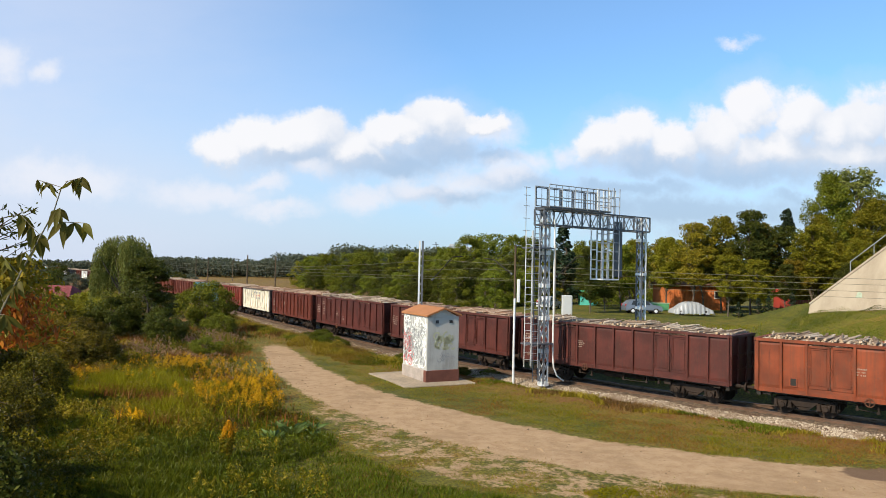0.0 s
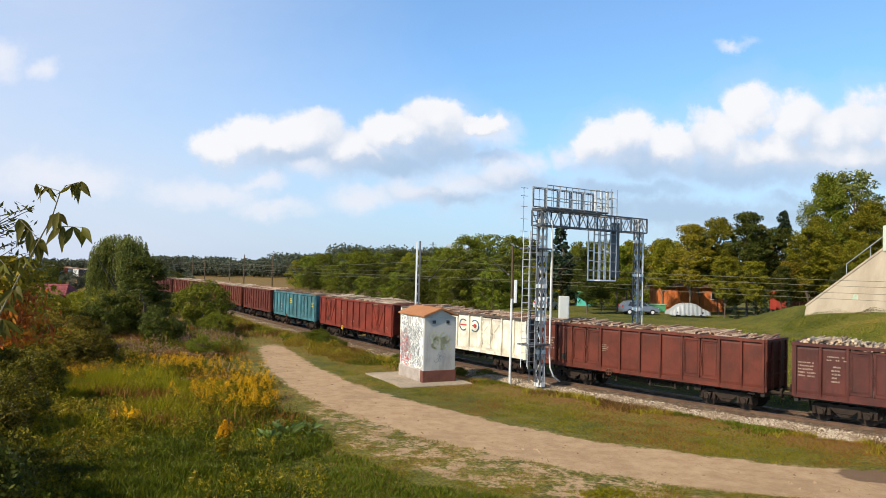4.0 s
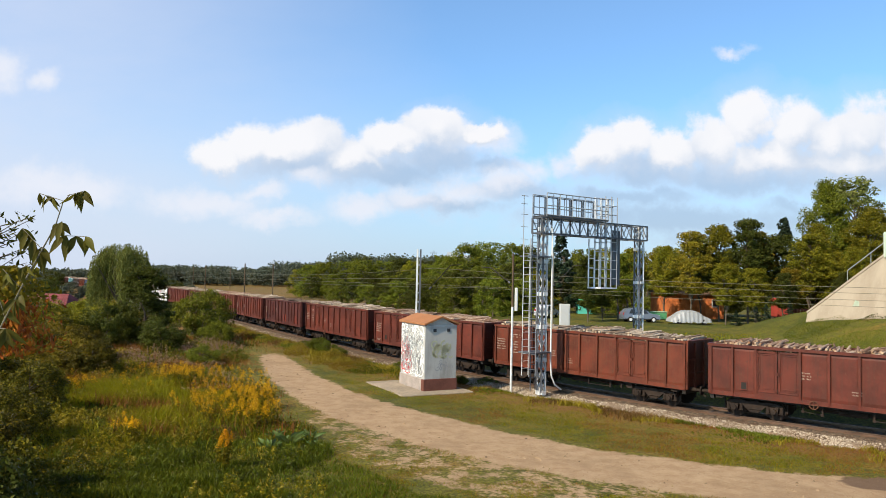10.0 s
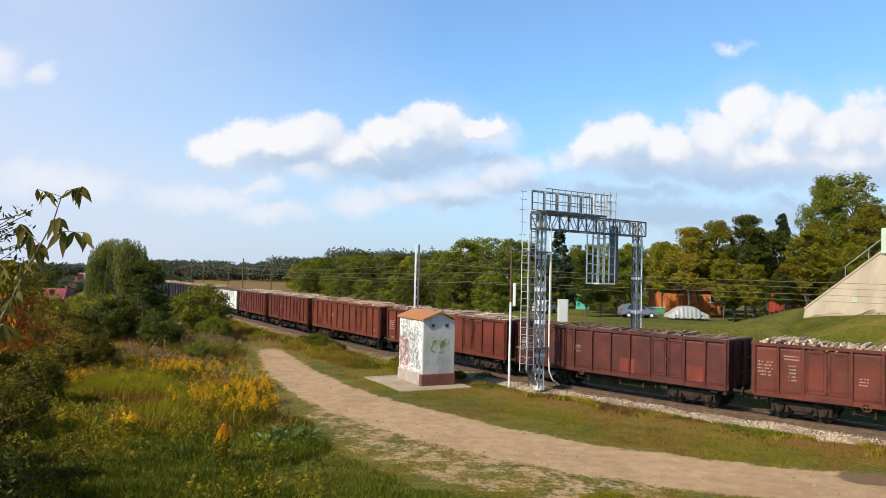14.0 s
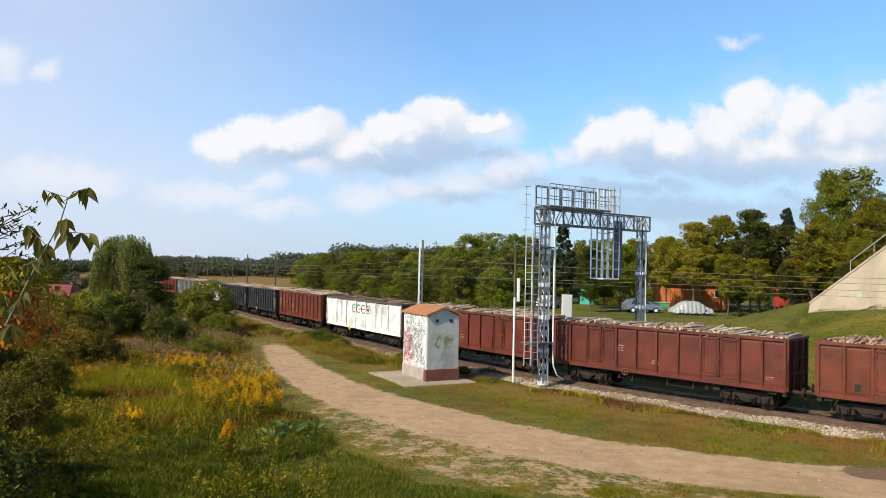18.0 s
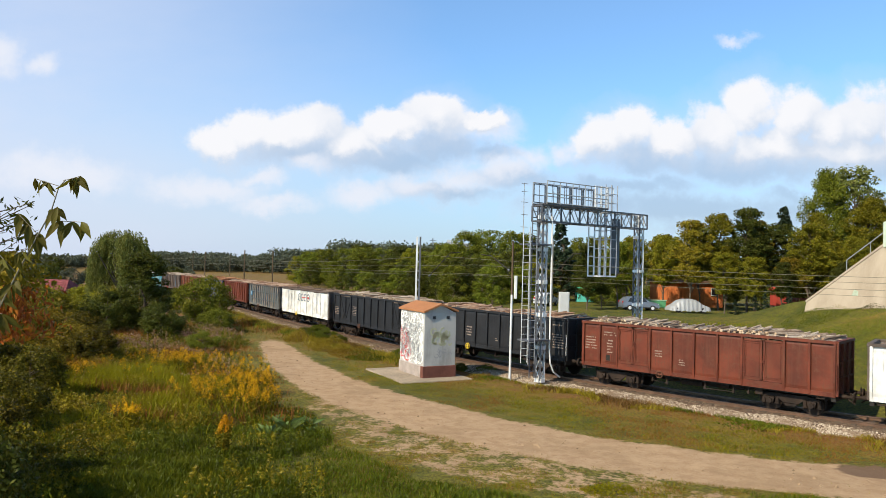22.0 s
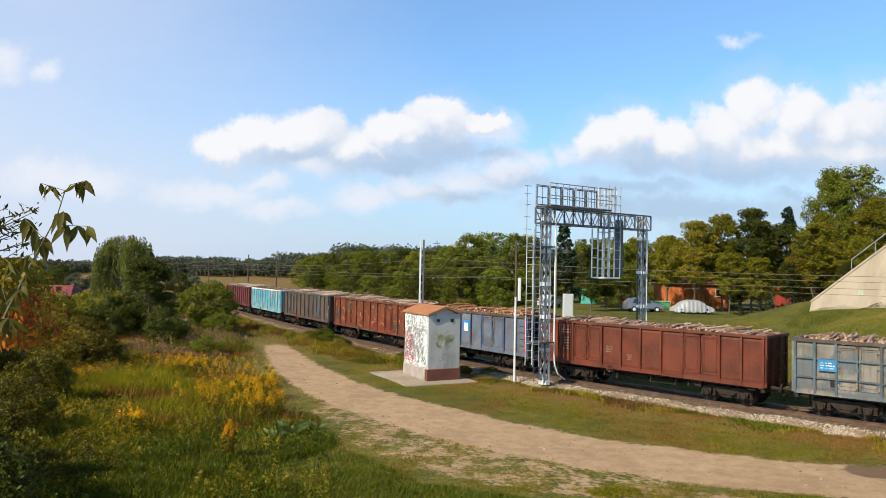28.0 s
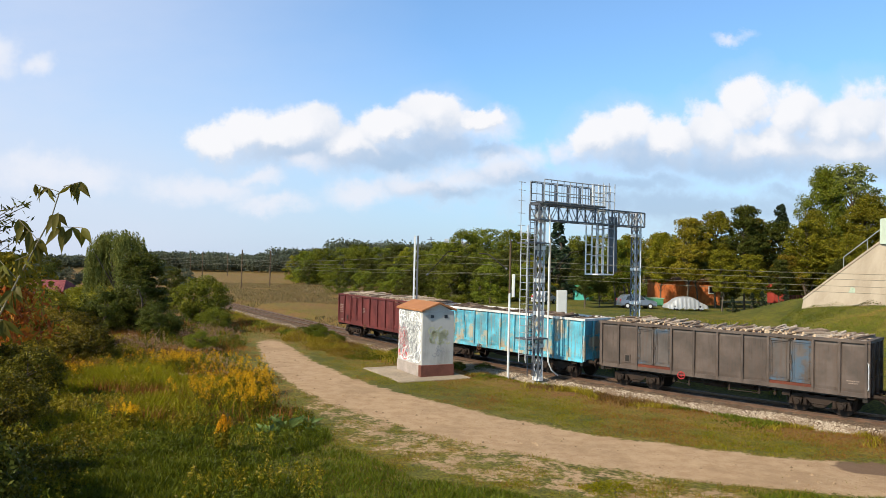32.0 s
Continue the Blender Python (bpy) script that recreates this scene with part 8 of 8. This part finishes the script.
def make_goldenrod():
    """Stands of goldenrod: leafy stems that end in yellow plumes."""
    rng = np.random.default_rng(61)
    spots = []
    for cx, cy, rx, ry, n in ((-10.9, 36.4, 2.1, 2.6, 50), (-9.4, 33.0, 1.6, 1.7, 34), (-14.2, 39.8, 2.6, 1.5, 46), (-14.8, 40.2, 0.9, 0.7, 26), (-16.5, 36.5, 2.4, 3.0, 26), (-10.8, 31.3, 1.5, 1.2, 30), (-18.6, 34.5, 1.4, 2.5, 20), (-11.5, 25.8, 0.5, 0.5, 8), (-7.5, 29.2, 0.8, 1.0, 40), (-8.9, 29.6, 1.1, 1.2, 26), (-8.5, 32.6, 0.9, 1.1, 30)):
        for k in range(n):
            a, r = rng.uniform(0, 6.283), math.sqrt(rng.uniform(0, 1))
            spots.append((cx + math.cos(a) * r * rx, cy + math.sin(a) * r * ry, rng.uniform(0.65, 1.2)))
    spots = np.array(spots)
    z = lie(spots[:, 0], spots[:, 1])
    stems, green, gold = Shape(), [], []
    for (x, y, h), g in zip(spots, z):
        lx, ly = rng.normal(0, 0.1, 2)
        stems.tube((x, y, g - 0.03), (x + lx, y + ly, g + h), 0.009, 0.004, n=4, caps=False)
        for k in range(22):
            f = rng.uniform(0.12, 0.85)
            green.append((x + lx * f + rng.normal(0, 0.05), y + ly * f + rng.normal(0, 0.05), g + h * f))
        for k in range(58):
            f = rng.uniform(0, 1)
            w = 0.10 * (1 - f) + 0.015
            gold.append((x + lx + rng.normal(0, w), y + ly + rng.normal(0, w), g + h * 0.84 + f * 0.3))
    tagged(new("goldenrod_stems", stems.mesh("goldenrod_stems", MAT["weed"])), "green stems of the goldenrod stand", "wildflowers", kind="stuff")
    tagged(new("goldenrod_leaves", leaves("goldenrod_leaves", green, 0.055, MAT["rod_leaf"], 2, 2.6, -0.2)), "narrow leaves of the goldenrod stand", "wildflowers", kind="stuff")
    tagged(new("goldenrod_flowers", leaves("goldenrod_flowers", gold, 0.030, MAT["gold"], 3, 1.5)), "yellow flower plumes of the goldenrod stand", "wildflowers", kind="stuff")


MAT["rod_leaf"] = leaf_material("yellow_green_leaves", [(0.2, (0.075, 0.062, 0.004)), (0.5, (0.165, 0.135, 0.007)), (0.8, (0.31, 0.235, 0.012))])
make_goldenrod()


def single_goldenrod(x, y, h, plumes, label):
    rng = np.random.default_rng(int(abs(x * 100)))
    b = Vector(stand(x, y))
    t = thing("goldenrod", b, label, "wildflower", "single goldenrods")
    s, green, gold = Shape(), [], []
    for k in range(plumes):
        a = rng.uniform(0, 6.283)
        tip = Vector((math.cos(a) * 0.16 * k / max(1, plumes - 1), math.sin(a) * 0.16, h * rng.uniform(0.75, 1.0)))
        s.tube((0, 0, -0.03), tip, 0.009, 0.004, n=5)
        for i in range(36):
            f = rng.uniform(0.1, 0.9)
            green.append(tuple(tip * f + Vector(rng.normal(0, 0.05, 3))))
        for i in range(110):
            f = rng.uniform(0, 1)
            gold.append(tuple(tip + Vector((rng.normal(0, 0.07 * (1.1 - f)), rng.normal(0, 0.07 * (1.1 - f)), f * 0.34 - 0.12))))
    put("stems", s.mesh("stems"), MAT["weed"], t)
    put("foliage", leaves("foliage", green, 0.06, MAT["rod_leaf"], 2, 2.6, -0.2), None, t)
    tagged(put("plume", leaves("plume", gold, 0.036, MAT["bright_gold"], 3, 1.3), None, t, None, "bright yellow flower plumes"), kind="stuff")


MAT["bright_gold"] = leaf_material("bright_goldenrod_flowers", [(0.2, (0.46, 0.20, 0.005)), (0.5, (0.70, 0.36, 0.008)), (0.8, (0.86, 0.52, 0.015))])
single_goldenrod(-6.95, 23.0, 1.15, 8, "single goldenrod in bright yellow bloom")
single_goldenrod(-7.3, 23.3, 0.85, 3, "small goldenrod in bright yellow bloom")
single_goldenrod(-11.2, 25.4, 1.0, 4, "goldenrod going brown among grass")


def dock_plant(x, y, r, n, seed):
    """A rosette of long arching leaves."""
    rng = np.random.default_rng(seed)
    base = Vector(stand(x, y))
    t = thing("dock_plant", base, "broad-leaved pale green dock plant in the grass", "plant", "dock plants")
    for k in range(n):
        a = rng.uniform(0, 6.283)
        o = Vector((math.cos(a), math.sin(a), 0)) * rng.uniform(0.02, 0.35) * r
        lf = Shape()
        long_leaf(lf, o + Vector((0, 0, rng.uniform(0.02, 0.12))), (math.cos(a), math.sin(a), rng.uniform(0.5, 1.2)), r * rng.uniform(0.6, 1.0), r * 0.2, rng.normal(0, 0.5))
        put("leaf", lf.mesh("leaf", None, True), MAT["dock"], t)


MAT["dock"] = leaf_material("dock_leaves", [(0.2, (0.055, 0.085, 0.022)), (0.5, (0.10, 0.145, 0.040)), (0.8, (0.17, 0.22, 0.075))], 0.35, 0.2)
for i, (x, y, r, n) in enumerate(((-5.7, 26.6, 0.75, 34), (-5.0, 27.2, 0.6, 24), (-6.4, 27.5, 0.55, 20), (-6.1, 25.6, 0.6, 22), (-4.6, 26.2, 0.45, 16))):
    dock_plant(x, y, r, n, 300 + i)


def make_meadow():
    """Waist-high mixed weeds over the whole meadow: leafy stems in stands of green, olive, yellow and faded brown."""
    rng = np.random.default_rng(90)
    n = 12500
    y = 17.5 + 42 * rng.uniform(0, 1, n) ** 1.4
    x = -rng.uniform(0.16, 0.74, n) * y
    d, side, off = where(x, y)
    f1, f2, f3 = patchy(x, y, 3.2, 31), patchy(x, y, 1.5, 32), patchy(x, y, 2.2, 33)
    ok = (side > 0) & (d > 1.3 + 1.0 * f2) & (bareness(x, y) < 0.1) & (off < -4) & ((x < -9.5 + 0.25 * (y - 20)) | (y > 29) | (rng.uniform(0, 1, n) < 0.22)) & (rng.uniform(0, 1, n) < np.clip((f1 * 0.5 + f2 * 0.5 - 0.22) * 3, 0.05, 1))
    x, y, d, f1, f2, f3 = (q[ok] for q in (x, y, d, f1, f2, f3))
    h = (0.12 + 0.42 * f1 + 0.75 * f1 * f2 * (f3 > 0.45)) * np.clip((d - 0.6) / 3.5, 0.3, 1.0) * rng.uniform(0.6, 1.3, len(x))
    h *= np.where(((x + 14.6) / 5.0) ** 2 + ((y - 33.6) / 4.6) ** 2 < 1, 0.45, 1.0)
    pick = f3 + rng.normal(0, 0.13, len(x)) - 0.06 * (y < 24)
    pick = np.where((y > 25) & (y < 37) & (x > -19), 0.58 + 0.45 * (pick - 0.5), pick)
    kinds = np.digitize(pick, (0.36, 0.52, 0.64, 0.74))
    kinds = np.where((kinds == 4) & (y < 34), 2, kinds)
    for k, (mt, size, stretch, label) in enumerate((("dark_weed", 0.038, 2.2, "dark leafy weeds of the meadow"), ("weed", 0.038, 2.4, "green leafy weeds of the meadow"), ("rod_leaf", 0.034, 3.0, "yellow-green leafy stems of the meadow"), ("gold_blade", 0.032, 3.2, "yellowing weeds of the meadow"), ("heather", 0.027, 1.8, "faded brown seed heads of the meadow"))):
        m = kinds == k
        each = 34
        px, py, ph = np.repeat(x[m], each), np.repeat(y[m], each), np.repeat(h[m], each)
        t = rng.uniform(0.05, 1.0, len(px)) ** (0.8 if k < 4 else 0.35)
        w = 0.11 * (1.15 - t)
        pts = np.stack([px + rng.normal(0, 1, len(px)) * w, py + rng.normal(0, 1, len(px)) * w, lie(px, py) + t * ph], 1)
        tagged(new("meadow_weeds", leaves("meadow_weeds", pts, size, MAT[mt], 200 + k, stretch, -0.4)), label, "weeds", kind="stuff")


MAT["dark_weed"] = leaf_material("dark_weed_leaves", [(0.2, (0.02, 0.027, 0.003)), (0.5, (0.044, 0.052, 0.006)), (0.8, (0.092, 0.095, 0.012))])
make_meadow()


def weed_patch(name, x, y, rx, ry, n, h, size, mat, label, seed, stretch=2.0, droop=-0.2):
    """Leafy low growth in a spot of its own."""
    rng = np.random.default_rng(seed)
    n = int(n * 1.5)
    a, r = rng.uniform(0, 6.283, n), np.sqrt(rng.uniform(0, 1, n))
    px, py = x + np.cos(a) * r * rx, y + np.sin(a) * r * ry
    lump = 0.55 + 0.45 * np.sin(px * 2.3 + seed) * np.cos(py * 1.9)
    size *= 0.66
    pz = lie(px, py) + rng.uniform(0, 1, n) ** 0.7 * h * (1.15 - r * 0.8) * lump
    tagged(new(name, leaves(name, np.stack([px, py, pz], 1), size, mat, seed, stretch, droop)), label, "weeds", kind="stuff")


for i, (x, y, rx, ry, n, h, size, mt, label) in enumerate([
        (-9.5, 20.5, 2.2, 1.6, 1400, 0.4, 0.06, "weed", "low leafy green weeds"),
        (-6.0, 22.5, 1.4, 1.6, 700, 0.25, 0.05, "weed", "low leafy green weeds"),
        (-11.0, 20.0, 2.6, 2.0, 3000, 0.7, 0.06, "dark_weed", "dark leafy weeds in the field"),
        (-13.0, 23.5, 2.4, 2.4, 3000, 0.8, 0.06, "rod_leaf", "yellow-green meadow weeds"),
        (-8.0, 26.5, 2.2, 2.4, 2000, 0.5, 0.05, "rod_leaf", "yellow-green meadow weeds"),
        (-10.5, 27.5, 2.2, 2.4, 2600, 0.7, 0.06, "gold_blade", "yellowing meadow weeds"),
        (-12.5, 29.5, 2.6, 2.4, 2600, 0.7, 0.05, "rod_leaf", "yellow-green meadow weeds"),
        (-10.8, 36.6, 2.0, 2.4, 2400, 0.7, 0.06, "rod_leaf", "yellow-green meadow weeds"),
        (4.9, 20.1, 0.8, 0.5, 900, 0.5, 0.05, "yellow_blade", "bushy yellow-green weed beside the path"),
        (-6.6, 28.6, 1.6, 1.6, 1300, 0.4, 0.07, "weed", "low leafy green weeds"),
        (-10.0, 24.0, 1.8, 1.6, 1500, 0.4, 0.07, "weed", "low leafy green weeds"),
        (-11.5, 22.0, 2.6, 2.2, 2600, 0.6, 0.07, "dark_weed", "dark leafy weeds in the field"),
        (-13.5, 27.0, 2.4, 2.6, 2600, 0.8, 0.07, "dark_weed", "dark leafy weeds in the field"),
        (-16.5, 30.0, 2.2, 1.8, 2000, 0.7, 0.08, "rod_leaf", "yellow-green meadow weeds"),
        (-16.0, 39.5, 3.0, 2.0, 2600, 0.8, 0.08, "rod_leaf", "yellow-green meadow weeds"),
        (-11.0, 32.5, 2.0, 2.0, 1600, 0.5, 0.07, "weed", "low leafy green weeds"),
        (-10.4, 29.0, 2.0, 1.6, 1800, 0.5, 0.06, "weed", "low leafy green weeds"),
        (-9.8, 32.6, 1.9, 1.6, 2600, 0.9, 0.05, "withered", "withered brown stems among the goldenrod"),
        (-9.6, 30.6, 1.7, 1.3, 2600, 0.85, 0.05, "withered", "withered brown stems among the goldenrod"),
        (-8.4, 27.4, 1.0, 0.9, 1300, 0.6, 0.05, "withered", "withered brown stems among the goldenrod"),
        (-19.3, 57.0, 2.6, 3.0, 3000, 1.5, 0.09, "heather", "faded pinkish-brown seed heads"),
        (-22.0, 49.5, 2.6, 2.6, 2600, 1.2, 0.09, "heather", "faded pinkish-brown seed heads"),
        (-17.5, 48.0, 2.6, 2.6, 2400, 0.8, 0.08, "heather", "faded pinkish-brown seed heads"),
        (-16.0, 51.0, 1.8, 3.5, 2600, 0.8, 0.08, "weed", "green weeds beside the dirt track"),
        (-17.0, 44.0, 2.2, 2.2, 2200, 0.8, 0.08, "dark_weed", "dark leafy weeds in the field"),
        (-20.5, 44.5, 2.4, 2.4, 2400, 1.3, 0.09, "rod_leaf", "yellow-green meadow weeds"),
        (-11.6, 58.0, 1.2, 4.0, 2200, 0.8, 0.08, "gold_blade", "yellowing weeds beside the dirt track"),
        (-8.2, 53.0, 1.8, 3.5, 3600, 0.9, 0.08, "gold_blade", "yellowing weeds beside the rails"),
        (-6.0, 48.8, 1.8, 2.2, 2600, 0.7, 0.07, "gold_blade", "yellowing weeds beside the rails"),
        (-4.8, 47.0, 1.6, 1.4, 1500, 0.5, 0.08, "weed", "green weeds beside the rails"),
        (3.2, 44.3, 1.6, 0.9, 1500, 0.6, 0.08, "weed", "green weeds beside the rails"),
        (14.6, 30.7, 0.6, 0.5, 350, 0.6, 0.05, "heather", "rusty dry weed beside the rails"),
        (-25.5, 50.5, 3.0, 2.6, 4200, 1.9, 0.10, "rod_leaf", "tall yellow-green scrub between the bushes"),
        (-30.0, 47.5, 3.0, 2.6, 4200, 2.0, 0.10, "gold_blade", "tall yellowing scrub between the bushes"),
        (-22.5, 40.0, 2.6, 2.6, 4200, 1.6, 0.09, "rod_leaf", "tall yellow-green scrub between the bushes"),
        (-18.5, 38.5, 2.2, 2.6, 3200, 1.3, 0.08, "gold_blade", "tall yellowing scrub between the bushes"),
        (-26.0, 44.0, 2.6, 2.6, 4200, 1.9, 0.10, "autumn_leaf", "tall olive-brown scrub between the bushes"),
        (-19.5, 30.0, 2.2, 2.6, 3600, 1.8, 0.08, "autumn_leaf", "tall olive-brown scrub between the bushes"),
        (-16.0, 27.5, 1.8, 2.4, 3000, 1.3, 0.07, "rod_leaf", "tall yellow-green scrub between the bushes"),
        (33.5, 52.0, 2.2, 2.0, 2600, 0.8, 0.06, "dark_weed", "dark green growth on the bank"),
        (30.5, 55.5, 3.0, 3.2, 5000, 0.45, 0.05, "weed", "bright green growth on the bank"),
        (27.5, 48.5, 3.0, 3.0, 4000, 0.35, 0.05, "bank_blade", "bright green growth on the bank")]):
    weed_patch("weeds", x, y, rx, ry, n, h, size, MAT[mt], label, 100 + i)


def make_stones():
    """Loose ballast stones on the near shoulder."""
    rng = np.random.default_rng(71)
    v, f = [], []
    n = 25000
    s = np.where(rng.uniform(0, 1, n) < 0.75, rng.uniform(3, 31, n), rng.uniform(-70, 5, n))
    o = -1.45 + 0.72 * np.clip(rng.normal(0, 0.8, n), -1.4, 1.5) + 0.18 * np.sin(s * 0.9) + 0.15 * np.sin(s * 2.3)
    for a, b in zip(s, o):
        z = -0.16 if b > -0.75 else -0.16 - 0.44 * (-0.75 - b) / 2.35
        p = beside(a, b, z)
        r = rng.uniform(0.025, 0.06)
        k = len(v)
        t = rng.uniform(0, 6.283)
        up = rng.uniform(0.6, 1.1) * r
        v += [(p.x + r * math.cos(t + i * 1.57) * rng.uniform(0.7, 1.2), p.y + r * math.sin(t + i * 1.57) * rng.uniform(0.7, 1.2), p.z - 0.01) for i in range(4)]
        v += [(p.x + r * 0.5 * math.cos(t + 0.7 + i * 3.14), p.y + r * 0.5 * math.sin(t + 0.7 + i * 3.14), p.z + up) for i in range(2)]
        f += [(k, k + 1, k + 4), (k + 1, k + 2, k + 4), (k + 2, k + 5, k + 4), (k + 2, k + 3, k + 5), (k + 3, k, k + 5), (k, k + 4, k + 5)]
    def stone_look(n, co, rnd):
        isl = n.add("ShaderNodeNewGeometry").outputs["Random Per Island"]
        col = n.ramp(isl, [(0.0, (0.13, 0.09, 0.06)), (0.5, (0.30, 0.235, 0.17)), (1.0, (0.55, 0.47, 0.37))])
        return n.mix(n.step(n.noise(co, 0.7, 3), 0.45, 0.65, 0, 0.5), col, (0.17, 0.105, 0.065))
    me = mesh_of("ballast_stones", v, f, [material("ballast_stone", stone_look, 0.9)])
    tagged(new("ballast_stones", me), "pale loose ballast stones beside the rails", "stones", kind="stuff")


make_stones()


def path_litter():
    """Pebbles on the dirt track, and clods at its edge."""
    rng = np.random.default_rng(72)
    v, f = [], []
    for q in range(5200):
        s = rng.uniform(0, RUN[-1] * 0.9)
        x, y, w = np.interp(s, RUN, MID[:, 0]), np.interp(s, RUN, MID[:, 1]), np.interp(s, RUN, PATH_HALF)
        x, y = x + rng.normal(0, 0.5) * w * 1.5 - 0.4, y + rng.normal(0, 0.5) * w - 0.4
        z = float(lie(np.array([x]), np.array([y]))[0]) + 0.02
        r = rng.uniform(0.01, 0.028) if q % 30 else rng.uniform(0.05, 0.10)
        k, t = len(v), rng.uniform(0, 6.283)
        v += [(x + r * math.cos(t + i * 1.57) * rng.uniform(0.7, 1.3), y + r * math.sin(t + i * 1.57) * rng.uniform(0.7, 1.3), z - 0.02) for i in range(4)] + [(x, y, z + r * 0.7)]
        f += [(k, k + 1, k + 4), (k + 1, k + 2, k + 4), (k + 2, k + 3, k + 4), (k + 3, k, k + 4)]
    me = mesh_of("pebbles", v, f, [plain("dull_brown_pebble", (0.24, 0.165, 0.10), 0.95, 0, 0.7, 3.0)])
    tagged(new("pebbles", me), "small stones strewn on the dirt track", "stones", kind="stuff")


path_litter()


# ---- what moves: the train rolls by, the sapling stirs in the wind
def motions():
    times = [0.5 * k for k in range(65)]
    for w, l, back in WAGONS:
        walk(w, [(t, wagon_pose(l, head(t) - back)) for t in times])
    rest = SAPLING.matrix_basis.translation.copy()
    walk(SAPLING, [(t, Matrix.Translation(rest + Vector((a, 0, b)))) for t, a, b in (
        (0, -0.020, 0.027), (1, -0.014, 0.022), (2, -0.013, 0.020), (3, -0.015, 0.016), (5.5, -0.003, -0.006), (6, -0.005, 0.003), (7, 0.003, -0.015),
        (8, 0.0, -0.005), (9, -0.007, 0.012), (10, -0.002, 0.007), (11, 0.0, -0.016), (12, 0.004, -0.017), (13, 0.0, 0.0), (14, -0.002, 0.002),
        (16.5, 0.002, -0.004), (17, -0.003, 0.008), (18, 0.006, -0.015), (19, 0.0, -0.022), (20, -0.007, -0.021), (21, -0.003, -0.009), (22, -0.016, 0.008),
        (23, -0.017, 0.019), (24, -0.013, 0.013), (25, -0.016, 0.008), (27.5, -0.013, 0.016), (28, -0.010, 0.014), (29, -0.001, 0.001), (30, 0.0, 0.002), (31, -0.001, -0.014), (32, -0.001, -0.012))])


motions()
